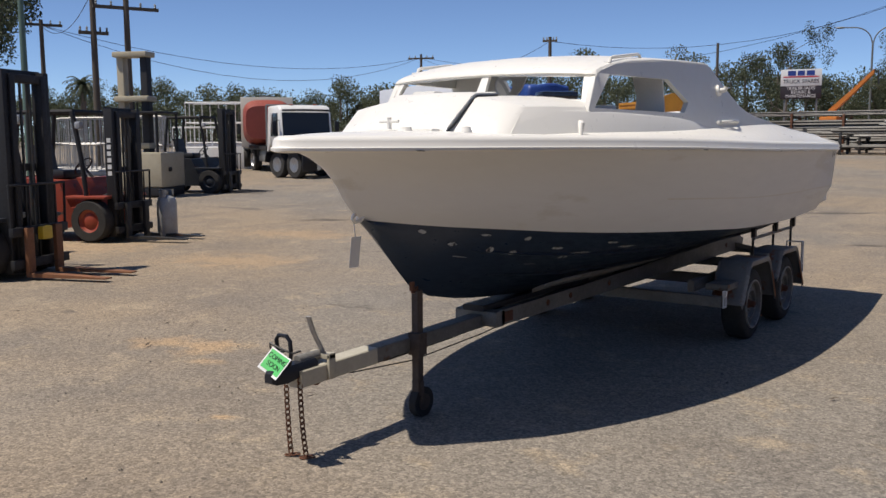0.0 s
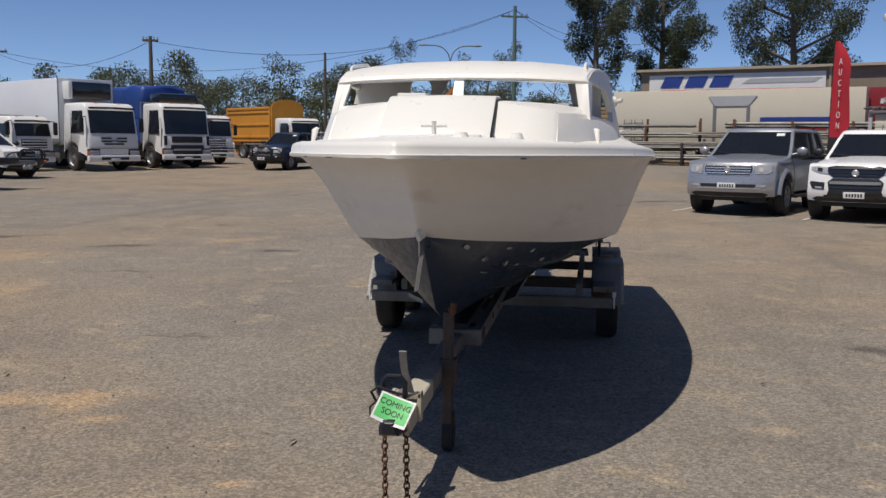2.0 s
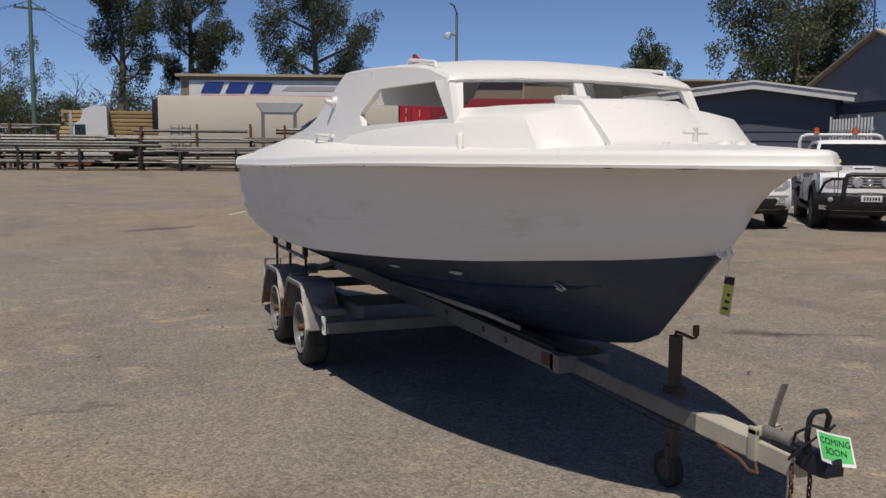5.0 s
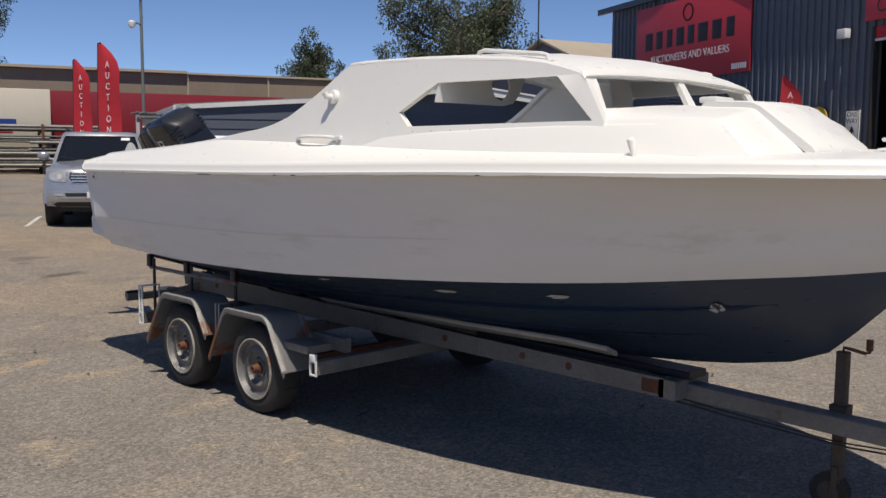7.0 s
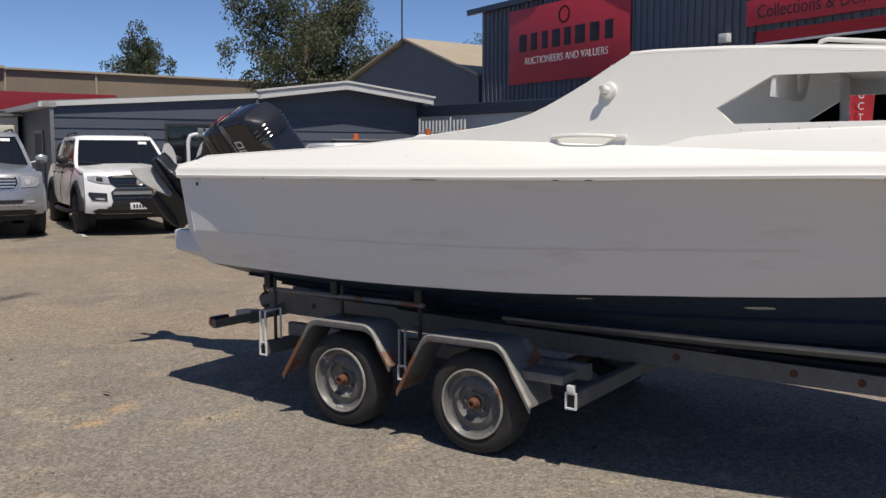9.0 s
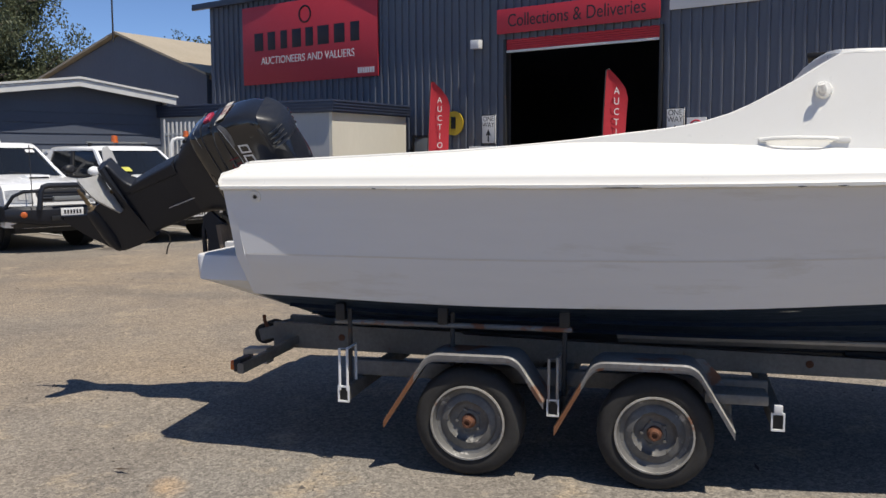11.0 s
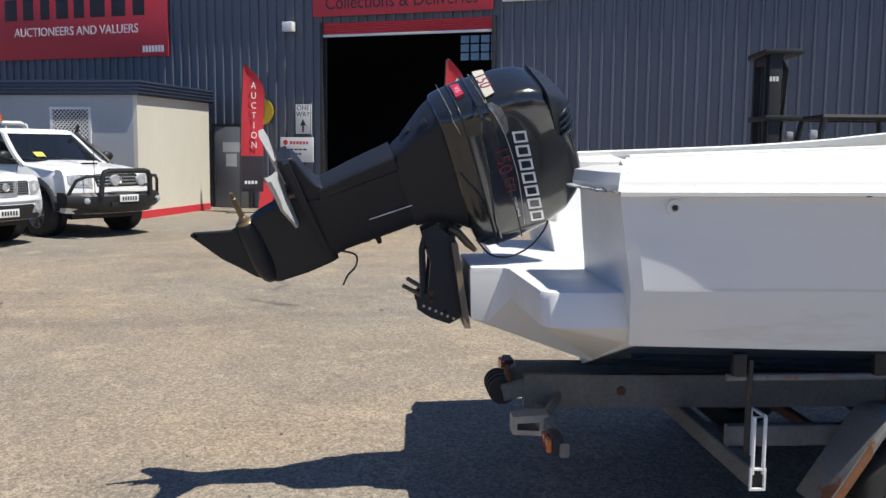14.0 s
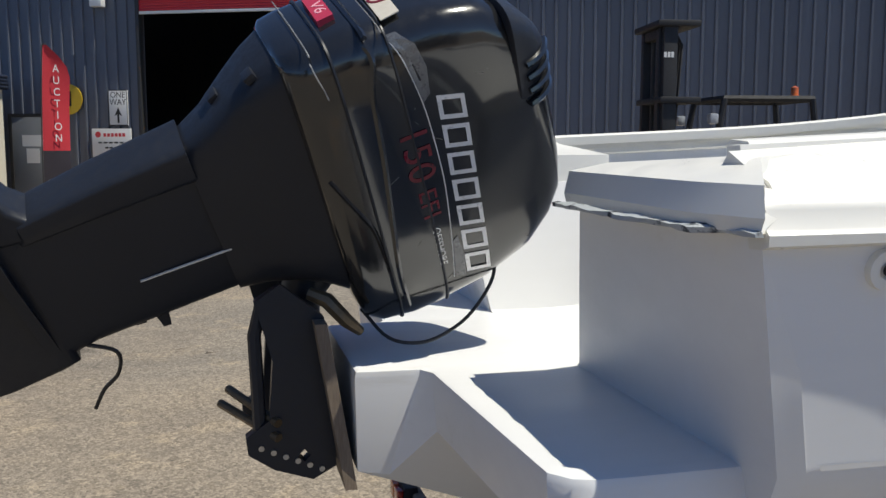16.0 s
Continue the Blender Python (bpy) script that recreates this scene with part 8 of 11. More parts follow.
        tube(bm, [(sx * (bw + 0.0), cab0 - 0.17, belt + 0.03), (sx * (w + 0.03), my, belt + 0.07)], 0.024, 6)
        lpart(M, "side_mirror", bm, BLACKPLASTIC if flare or bar else paint, c, smooth=60)
        for yc in (0.0,) + (() if flat else (-wb,)):
            bm, rows = BM(), []
            for y, z in arch(yc, ra - 0.004, zs - 0.02, 15):
                rows.append([Vector((sx * (half(yc, 0.75) - 0.06 + dx), yc + (y - yc) * s, R0 * 0.92 + (z - R0 * 0.92) * s)) for dx, s in ((0.0, 0.99), (0.07, 1.0), (0.088, 1.05), (0.066, 1.15), (0.0, 1.19))])
            loft(bm, rows)
            lpart(M, "wheel_flare", bm, trim, c, "", 50)
            bm = BM()
            lathe(bm, [(0.05, -0.16), (ra - 0.01, -0.16), (ra - 0.01, -0.05), (ra - 0.03, -0.05), (0.05, -0.12)], (sx * (w - 0.12), yc, ra * 0.93), (sx, 0, 0), 18)
            lpart(M, "wheel_well", bm, INK, c)
        bm = BM()
        tube(bm, [(sx * (w - 0.06), -0.56, 0.40), (sx * (w + 0.01), -0.68, 0.375), (sx * (w + 0.01), -wb + 0.68, 0.375), (sx * (w - 0.06), -wb + 0.56, 0.40)], 0.04, 8)
        lpart(M, "side_step", bm, BLACKPLASTIC, c)
        for yc in (0.0, -wb):
            wheel(M, c, sx * (w - 0.11), yc, R0, 0.25, 6 if rim is None else 8, rim or ALLOY)
        bm = BM()
        tube(bm, [(sx * (w - 0.16), tail + 0.05, 0.92), (sx * (w - 0.16), tail + 0.04, 1.05)], 0.05, 6)
        lpart(M, "tail_light", bm, REDLENS, c) if not flat else bm.free()
    lbox(M, "underside", INK, c, -w + 0.26, w - 0.26, tail + 0.25, nose - 0.30, 0.30, 0.60)
    py = (nose + 0.085) if not bar else nose + 0.30
    lbox(M, "plate", TAGWHITE, c, -0.19, 0.19, py, py + 0.012, plate_z - 0.06, plate_z + 0.06, 0.004, "white plate with dark bars")
    for i in range(6):
        lbox(M, "plate_bar", INK, c, -0.15 + i * 0.052, -0.118 + i * 0.052, py + 0.012, py + 0.015, plate_z - 0.035, plate_z + 0.03)
    # wipers and windscreen papers lie on the glass
    def on_glass(u, k, off=0.012):
        y0c = cab0 + (r0 - cab0) * k
        sway = k * (1.0 - 0.12 * (1 - k))
        hw = bw + (tw - bw) * sway ** 1.25
        return Vector((u, y0c + 0.12 * (1 - (u / hw) ** 2) - 0.03 + off, cowl_z - 0.05 + (roof - 0.07 - cowl_z + 0.05) * sway + off))

    for u in (-0.34, 0.26):
        bm = BM()
        tube(bm, [on_glass(u + 0.50 * k, 0.05 + 0.13 * k, 0.016) for k in (0, 0.35, 0.7, 1.0)], 0.009, 5)
        lpart(M, "wiper", bm, BLACKPLASTIC, c)
    u0, k0, dk = (-0.50, 0.80, 0.09) if not paper else (0.40, 0.22, 0.15)
    bm = BM()
    loft(bm, [[on_glass(u0 + du, kk, o) for du, o in ((-0.085, 0.006), (0.085, 0.006), (0.085, 0.012), (-0.085, 0.012))] for kk in (k0, k0 + dk * 0.5, k0 + dk)])
    lpart(M, "windscreen_paper", bm, TAGYELLOW if paper else TAGWHITE, c, "yellow paper" if paper else "white sticker")
    bm = BM()
    tube(bm, [(0.0, r0 - 0.35, roof - 0.01), (0.0, r0 - 0.42, roof + 0.10)], 0.008, 5)
    lpart(M, "aerial", bm, BLACKPLASTIC, c)
    if kind == "ute" and tray == "tub":
        lbox(M, "tub_liner", BLACKPLASTIC, c, -w + 0.20, w - 0.20, tail + 0.10, cab1 - 0.08, belt - 0.03, belt + 0.028)
        bm = BM()
        tube(bm, [(-w + 0.17, cab1 - 0.45, belt), (-w + 0.20, cab1 - 0.16, roof - 0.20), (-w + 0.27, cab1 - 0.10, roof - 0.13), (w - 0.27, cab1 - 0.10, roof - 0.13), (w - 0.20, cab1 - 0.16, roof - 0.20), (w - 0.17, cab1 - 0.45, belt)], 0.036, 8)
        lpart(M, "sports_bar", bm, BLACKPLASTIC if flare else CHROME, c)
    if flat:
        lbox(M, "tray_deck", GALVLIGHT, c, -w, w, tail - 0.1, cab1 - 0.12, 0.88, 1.0, 0.01)
        lbox(M, "chassis_rail", SATINBLACK, c, -0.45, 0.45, tail, cab1, 0.5, 0.88)
        for sx in (-1, 1):
            lbox(M, "tray_side", SIGNWHITE, c, sx * w - 0.02, sx * w + 0.02, tail - 0.1, cab1 - 0.12, 1.0, 1.28, 0.008)
            lbox(M, "mudguard", SATINBLACK, c, sx * (w - 0.13) - 0.13, sx * (w - 0.13) + 0.13, -wb - 0.48, -wb + 0.48, 0.82, 0.86, 0.01)
        bm = BM()
        hb = cab1 - 0.16
        tube(bm, [(-w + 0.03, hb, 0.95), (-w + 0.03, hb, roof - 0.02), (-w + 0.07, hb, roof + 0.09), (-w + 0.18, hb, roof + 0.13), (w - 0.18, hb, roof + 0.13), (w - 0.07, hb, roof + 0.09), (w - 0.03, hb, roof - 0.02), (w - 0.03, hb, 0.95)], 0.042, 8)
        for x in (-0.45, 0, 0.45):
            tube(bm, [(x, hb, 1.0), (x, hb, roof + 0.12)], 0.02, 6)
        lpart(M, "headboard", bm, SIGNWHITE, c, "white tubular headboard")
        lbox(M, "toolbox", SIGNWHITE, c, -w + 0.03, -w + 0.5, tail + 0.3, cab1 - 0.3, 1.0, 1.72, 0.02)
    if roofrack:
        for sx in (-1, 1):
            bm = BM()
            tube(bm, [(sx * (tw - 0.05), r0 - 0.22, roof - 0.02), (sx * (tw - 0.05), r0 - 0.34, roof + 0.045), (sx * (tw - 0.05), r1 + 0.30, roof + 0.045), (sx * (tw - 0.05), r1 + 0.18, roof - 0.02)], 0.018, 6)
            lpart(M, "roof_rail", bm, BLACKPLASTIC, c)
    if beacon:
        yb = r0 - 0.35 if not flat else cab1 - 0.16
        zb = roof + 0.02 if not flat else roof + 0.12
        if not flat:
            lbox(M, "beacon_bar", STEELGREY, c, -0.66, 0.66, yb - 0.05, yb + 0.05, zb + 0.03, zb + 0.06, 0.01)
            for x in (-0.58, 0.58):
                lbox(M, "bar_foot", BLACKPLASTIC, c, x - 0.03, x + 0.03, yb - 0.03, yb + 0.03, zb - 0.05, zb + 0.03)
        for x in ((0.05,) if not flat or style == "plain" else (-0.3, 0.55)):
            bm = BM()
            lathe(bm, [(0.075, 0), (0.075, 0.03), (0.065, 0.04), (0.06, 0.13), (0.03, 0.145), (0.001, 0.146)], (x, yb, zb + 0.04), (0, 0, 1), 14)
            lpart(M, "beacon", bm, AMBERLENS, c, "amber beacon")
        if flat and style == "plain":
            for x in (-0.62, -0.42, 0.45, 0.62):
                lbox(M, "work_lamp", STEELGREY, c, x - 0.06, x + 0.06, yb - 0.02, yb + 0.06, zb + 0.03, zb + 0.15, 0.02)
    if bar:
        fy = nose + 0.23
        bm, rows = BM(), []
        for i in range(13):
            f = -1 + i / 6
            x, y = f * (w + 0.0), fy - 0.34 * abs(f) ** 2.6
            up = 0.10 * max(0.0, abs(f) - 0.35)
            rows.append([Vector((x, y - 0.20, 0.44 + up)), Vector((x, y + 0.0, 0.46 + up)), Vector((x, y + 0.05, 0.52 + up)), Vector((x, y + 0.05, 0.70)), Vector((x, y + 0.0, 0.75)), Vector((x, y - 0.22, 0.76))])
        loft(bm, rows)
        lpart(M, "bull_bar", bm, bar, c, "dark steel bull bar", 40)
        lbox(M, "bar_slot", INK, c, -0.34, 0.34, fy + 0.03, fy + 0.058, 0.52, 0.60, 0.01)
        bm = BM()
        tz = b - 0.02
        tube(bm, [(-0.50, fy, 0.70), (-0.48, fy + 0.02, tz - 0.10), (-0.44, fy + 0.02, tz - 0.02), (-0.36, fy + 0.02, tz), (0.36, fy + 0.02, tz), (0.44, fy + 0.02, tz - 0.02), (0.48, fy + 0.02, tz - 0.10), (0.50, fy, 0.70)], 0.045, 8)
        for sx in (-1, 1):
            tube(bm, [(sx * 0.49, fy, tz - 0.08), (sx * 0.70, fy - 0.10, tz - 0.09), (sx * 0.82, fy - 0.20, tz - 0.16), (sx * 0.90, fy - 0.30, 0.74)], 0.028, 8)
        tube(bm, [(-0.48, fy + 0.01, 0.88), (0.48, fy + 0.01, 0.88)], 0.024, 6)
        lpart(M, "bar_hoop", bm, bar, c)
        for sx in (-1, 1):
            p = Vector((sx * 0.72, fy - 0.07, 0.63))
            bm = BM()
            lathe(bm, [(0.05, -0.02), (0.05, 0.02), (0.035, 0.03), (0.005, 0.032)], p, (0.4 * sx, 1, 0), 12)
            lpart(M, "fog_lamp", bm, AMBERLENS if style == "plain" else HEADLAMP, c)
            if style == "grille":
                bm = BM()
                lathe(bm, [(0.03, -0.07), (0.08, -0.05), (0.10, 0.01), (0.085, 0.03), (0.01, 0.035)], (sx * 0.26, fy + 0.05, 0.965), (0, 1, 0), 16)
                lpart(M, "spotlight", bm, HEADLAMP, c)
        if style == "plain":
            lbox(M, "light_bar", STEELGREY, c, -0.30, 0.30, fy + 0.02, fy + 0.09, 0.84, 0.91, 0.015)
        bm = BM()
        tube(bm, [(0.60, fy - 0.02, 0.76), (0.61, fy - 0.03, 1.72)], 0.008, 4)
        lpart(M, "whip_aerial", bm, BLACKPLASTIC, c)
    if snorkel:
        bm = BM()
        tube(bm, [(-w + 0.06, cab0 + 0.30, b - 0.08), (-w + 0.0, cab0 + 0.06, b + 0.04), (-bw - 0.02, cab0 - 0.04, belt + 0.08), (-tw - 0.07, r0 + 0.05, roof - 0.08), (-tw - 0.07, r0 + 0.1, roof + 0.08)], 0.04, 8)
        lpart(M, "snorkel", bm, BLACKPLASTIC, c)
    return c


HD = (-0.43, -0.90)
NEAR = 1.09
car("suv", "silver four-wheel-drive wagon with a chrome grille, parked on the asphalt", (4.25, 18.7, gh(4.25, 18.7)), HD, CARSILVER, "suv", 2.85, 0.97, "wagon", roofrack=True, bonnet=1.14, roof=1.86, plate_z=0.63, size=NEAR)
car("dual_cab_ute", "white dual-cab ute with black grille, bumper and wheels", (6.65, 17.45, gh(6.65, 17.45)), HD, CARWHITE, "ute", 3.2, 0.96, "sport", roofrack=True, plate_z=0.54, bonnet=1.14, roof=1.83, rim=DARKSTEEL, flare=BLACKPLASTIC, size=NEAR)
car("work_ute", "white tray-back ute with dark bull bar and amber beacon", (9.0, 15.6, gh(9, 15.6)), HD, CARWHITE, "ute", 3.08, 0.92, "plain", bar=SATINBLACK, beacon=True, tray="flat", plate_z=0.66, bonnet=1.10, roof=1.80, scoop=True, rim=DARKSTEEL, flare=BLACKPLASTIC, size=NEAR)
car("dual_cab_ute", "white dual-cab ute with chrome grille and yellow windscreen paper", (11.35, 14.3, gh(11.35, 14.3)), HD, CARWHITE, "ute", 3.2, 0.94, "chrome_v", beacon=True, plate_z=0.52, paper=True, bonnet=1.08, roof=1.77, rim=STEEL, size=NEAR)
car("work_ute", "white tray-back ute with dark bull bar and white headboard", (13.7, 13.0, gh(13.7, 13.0)), (-0.6, -0.8), CARWHITE, "ute", 2.97, 0.94, "grille", bar=BLACKPLASTIC, beacon=True, tray="flat", plate_z=0.66, paper=True, bonnet=1.14, roof=1.84, snorkel=True, scoop=True, flare=BLACKPLASTIC, size=NEAR)
p, s = far(-15.0, 40.5)
car("dual_cab_ute", "dark blue dual-cab ute with bull bar, parked far off", p, (-0.18, -0.97), CARBLUE, "ute", 3.1, 0.92, "grille", bar=BLACKPLASTIC, bonnet=1.10, roof=1.80, group="far vehicles")
p, s = far(-21.6, 28.8)
car("work_ute", "small white work ute with red beacons, parked far off", p, (0.96, -0.25), CARWHITE, "ute", 3.0, 0.90, "plain", bar=BLACKPLASTIC, beacon=True, tray="flat", bonnet=1.08, roof=1.78, group="far vehicles")


def truck(name, label, at, heading, paint, body="box", cab_h=2.75, width=2.4, body_len=7.0, body_h=3.7, body_m=None, axles=1, scale=1.0, deflector=False, bar=False, face="plain"):
    ex = Vector((heading[1], -heading[0], 0)).normalized()
    M = Matrix(((ex.x, -ex.y, 0, at[0]), (ex.y, ex.x, 0, at[1]), (0, 0, 1, at[2]), (0, 0, 0, 1))) @ Matrix.Scale(scale, 4)
    t = thing(name, label, "truck", at, "far vehicles")
    h = width / 2
    ch = cab_h
    # cab: side outline from bumper to roof
    out = [(1.20, 0.55), (1.24, 0.95), (1.20, 1.35), (1.02, ch - 0.25), (0.90, ch - 0.06), (0.70, ch), (-0.55, ch), (-0.62, ch - 0.1), (-0.62, 0.75)] + arch(0.0, 0.58, 0.75, 8)
    bm = BM()
    slab(bm, out, lambda y, z: h - 0.05 * max(0, z - 1.4) - 0.10 * max(0, y - 0.8), 0.9, 0.07)
    lpart(M, "cab", bm, paint, t, smooth=50)
    bm = BM()
    rows = []
    for z, y in ((1.50, 1.185), (ch - 0.30, 1.05)):
        rows.append([Vector((x * (h - 0.17), y + 0.012 * (1 - abs(x)) + 0.01, z)) for x in (-1, -0.5, 0, 0.5, 1)] + [Vector((x * (h - 0.17), y - 0.06, z)) for x in (1, -1)])
    loft(bm, rows)
    lpart(M, "windscreen", bm, CARGLASS, t, "dark windscreen")
    for sx in (-1, 1):
        xs = sx * (h - 0.028)
        bm = BM()
        plate(bm, [(0.92, 1.52), (0.80, ch - 0.32), (0.05, ch - 0.32), (0.0, 1.50)], [], lambda u, v, d: Vector((sx * (h - 0.05 * max(0, v - 1.4) + 0.012 - d), u, v)), 0.03)
        lpart(M, "side_window", bm, CARGLASS, t)
        bm = BM()
        box(bm, sx * (h + 0.16) - 0.09, sx * (h + 0.16) + 0.09, 1.05, 1.15, 1.55, 2.1, 0.03)
        tube(bm, [(sx * (h - 0.1), 1.0, 2.15), (sx * (h + 0.16), 1.1, 2.12)], 0.02, 6)
        lpart(M, "mirror", bm, BLACKPLASTIC, t)
        lbox(M, "headlight", HEADLAMP, t, sx * (h - 0.28) - 0.22, sx * (h - 0.28) + 0.22, 1.14, 1.265, 0.62, 0.82, 0.03)
        lbox(M, "step", BLACKPLASTIC, t, sx * (h - 0.08) - 0.08, sx * (h - 0.08) + 0.08, 0.55, 0.95, 0.42, 0.6, 0.02)
        for y in (0.0,) + tuple(-3.6 - 1.25 * k - (body_len - 7) * 0.5 for k in range(axles)):
            wheel(M, t, sx * (h - 0.18), y, 0.49, 0.30, 0, ALLOY)
    if face == "slots":
        # white face with short slots, lamps set into the bumper
        for z, x0, x1 in ((1.30, -0.55, -0.12), (1.30, 0.12, 0.55), (1.18, -0.55, -0.12), (1.18, 0.12, 0.55), (1.07, -0.42, 0.42)):
            lbox(M, "grille_slot", BLACKPLASTIC, t, x0, x1, 1.16, 1.262 - 0.11 * max(0.0, z - 1.2), z - 0.03, z + 0.03, 0.008)
        lbox(M, "grille_badge", STEELGREY, t, -0.10, 0.10, 1.19, 1.258, 1.17, 1.24, 0.01)
        lbox(M, "face_joint", INK, t, -h + 0.12, h - 0.12, 1.12, 1.256, 0.90, 0.915)
    elif face == "grilles":
        # three dark grille bands stacked between the lamps
        for z0, z1, w_ in ((1.12, 1.40, 0.74), (0.86, 1.02, 0.80), (0.62, 0.78, 0.74)):
            g = lbox(M, "grille", BLACKPLASTIC, t, -w_, w_, 1.12, 1.272 - 0.09 * max(0.0, z0 - 0.9), z0, z1, 0.02)
            for k in range(3):
                z = z0 + (z1 - z0) * (k + 0.5) / 3
                lbox(M, "grille_slat", DARKSTEEL, t, -w_ + 0.03, w_ - 0.03, 1.2, 1.284 - 0.09 * max(0.0, z0 - 0.9), z - 0.018, z + 0.018, 0.006)
        for sx in (-1, 1):
            lbox(M, "lamp_fairing", BLACKPLASTIC, t, sx * (h - 0.17) - 0.07, sx * (h - 0.17) + 0.07, 1.08, 1.24, 1.0, 1.42, 0.03)
    else:
        lbox(M, "grille", BLACKPLASTIC, t, -0.62, 0.62, 1.19, 1.25, 0.98, 1.36, 0.02)
        for k in range(3):
            lbox(M, "grille_bar", paint, t, -0.6, 0.6, 1.245, 1.265, 1.03 + k * 0.12, 1.08 + k * 0.12, 0.008)
    bm = BM()
    tube(bm, [(-h + 0.16, 1.16, ch - 0.22), (0, 1.20, ch - 0.20), (h - 0.16, 1.16, ch - 0.22)], 0.045, 6)
    lpart(M, "sun_visor", bm, BLACKPLASTIC, t)
    for x in (-0.55, 0.15):
        bm = BM()
        tube(bm, [(x, 1.235, 1.50), (x + 0.55, 1.205, 1.62)], 0.012, 4)
        lpart(M, "wiper", bm, BLACKPLASTIC, t)
    if face == "plain":
        lbox(M, "lower_grille", BLACKPLASTIC, t, -0.72, 0.72, 1.16, 1.262, 0.66, 0.90, 0.02)
        lbox(M, "grille_slat", paint, t, -0.70, 0.70, 1.25, 1.275, 0.76, 0.80, 0.006)
    lbox(M, "plate", TAGWHITE, t, -0.2, 0.2, 1.305, 1.318, 0.40, 0.50, 0.004)
    for sx in (-1, 1):
        lbox(M, "lamp_surround", BLACKPLASTIC, t, sx * (h - 0.28) - 0.25, sx * (h - 0.28) + 0.25, 1.12, 1.25, 0.58, 0.88, 0.03)
        lbox(M, "indicator", AMBERLENS, t, sx * (h - 0.06) - 0.035, sx * (h - 0.06) + 0.035, 1.12, 1.25, 0.64, 0.80, 0.01)
        lbox(M, "door_seam", INK, t, sx * (h + 0.002) - 0.004, sx * (h + 0.002) + 0.004, -0.02, 0.0, 0.95, ch - 0.3)
        lbox(M, "mud_panel", BLACKPLASTIC, t, sx * (h - 0.06) - 0.05, sx * (h - 0.06) + 0.05, -0.60, -0.5, 0.5, 0.95)
    lbox(M, "bumper", paint, t, -h + 0.02, h - 0.02, 1.12, 1.30, 0.38, 0.62, 0.04)
    lbox(M, "bumper_slot", BLACKPLASTIC, t, -0.6, 0.6, 1.29, 1.312, 0.44, 0.55, 0.01)
    if bar:
        bm = BM()
        for z in (0.75, 1.05, 1.35):
            tube(bm, [(-h, 1.42, z), (h, 1.42, z)], 0.04, 6)
        for x in (-h + 0.1, -0.5, 0.5, h - 0.1):
            tube(bm, [(x, 1.42, 0.45), (x, 1.42, 1.36)], 0.04, 6)
        lpart(M, "bull_bar", bm, STEELGREY, t)
    lbox(M, "chassis", DARKSTEEL, t, -0.45, 0.45, -body_len - 0.4, 0.3, 0.6, 0.9, 0.01)
    lbox(M, "fuel_tank", STEELGREY, t, h - 0.6, h - 0.1, -2.4, -1.2, 0.45, 0.95, 0.08)
    for x in (-0.5, 0.5):
        lbox(M, "marker_lamp", AMBERLENS, t, x - 0.06, x + 0.06, 0.72, 0.82, ch, ch + 0.04, 0.01)
    bh = body_h
    if body == "box":
        lbox(M, "box_body", body_m or BOXWHITE, t, -h - 0.05, h + 0.05, -body_len - 0.8, -0.8, 1.05, bh, 0.04, "plain white insulated box")
        for x in (-h - 0.055, h + 0.055):
            lbox(M, "side_rail", STEELGREY, t, x - 0.012, x + 0.012, -body_len - 0.8, -0.8, 1.08, 1.28, 0.004)
            lbox(M, "corner_trim", STEELGREY, t, x - 0.012, x + 0.012, -0.86, -0.80, 1.05, bh, 0.004)
        lbox(M, "fridge_unit", BLACKPAINT, t, -0.85, 0.85, -0.80, -0.30, bh - 0.85, bh - 0.15, 0.10, "black and white refrigeration unit")
        lbox(M, "fridge_end", SIGNWHITE, t, 0.85, 1.05, -0.80, -0.28, bh - 0.87, bh - 0.13, 0.09)
    elif body == "tipper":
        bm = BM()
        o = [(-1.0, 1.15), (-1.0, bh), (-body_len, bh), (-body_len - 0.3, 1.15)]
        slab(bm, o, lambda y, z: h, 9, 0.0)
        ob = lpart(M, "tipper_body", bm, body_m or TIPYELLOW, t, "yellow steel tipping body", 30)
        for sx in (-1, 1):
            for k in range(3):
                z = 1.45 + k * (bh - 1.75) / 2
                lbox(M, "body_rib", body_m or TIPYELLOW, t, sx * h - 0.06, sx * h + 0.06, -body_len + 0.1, -1.05, z - 0.07, z + 0.07, 0.02)
            for y in (-1.06, -body_len + 0.06):
                lbox(M, "corner_post", body_m or TIPYELLOW, t, sx * h - 0.05, sx * h + 0.07, y - 0.06, y + 0.06, 1.15, bh, 0.01)
            lbox(M, "top_rail", body_m or TIPYELLOW, t, sx * h - 0.08, sx * h + 0.08, -body_len, -1.0, bh - 0.12, bh + 0.04, 0.02)
        bm = BM()
        plate(bm, [(-h, 1.2), (h, 1.2), (h, bh)] + [(h * math.cos(a), bh + 0.5 * math.sin(a)) for a in (math.pi * k / 10 for k in range(1, 10))] + [(-h, bh)], [], lambda u, v, d: Vector((u, -0.96 + d, v)), 0.08)
        lpart(M, "headboard", bm, body_m or TIPYELLOW, t)
    elif body == "tank":
        bm = BM()
        loft(bm, [[Vector((math.copysign(abs(math.cos(a)) ** 0.5, math.cos(a)) * w_, -0.9 - d, 2.0 + math.copysign(abs(math.sin(a)) ** 0.55, math.sin(a)) * h_)) for a in (2 * math.pi * k / 28 for k in range(28))]
                  for d, w_, h_ in ((0.0, 0.9, 0.8), (0.1, 1.02, 0.98), (0.35, 1.06, 1.05), (body_len * 0.6, 1.06, 1.05), (body_len - 0.5, 1.04, 1.0), (body_len, 0.9, 0.7))])
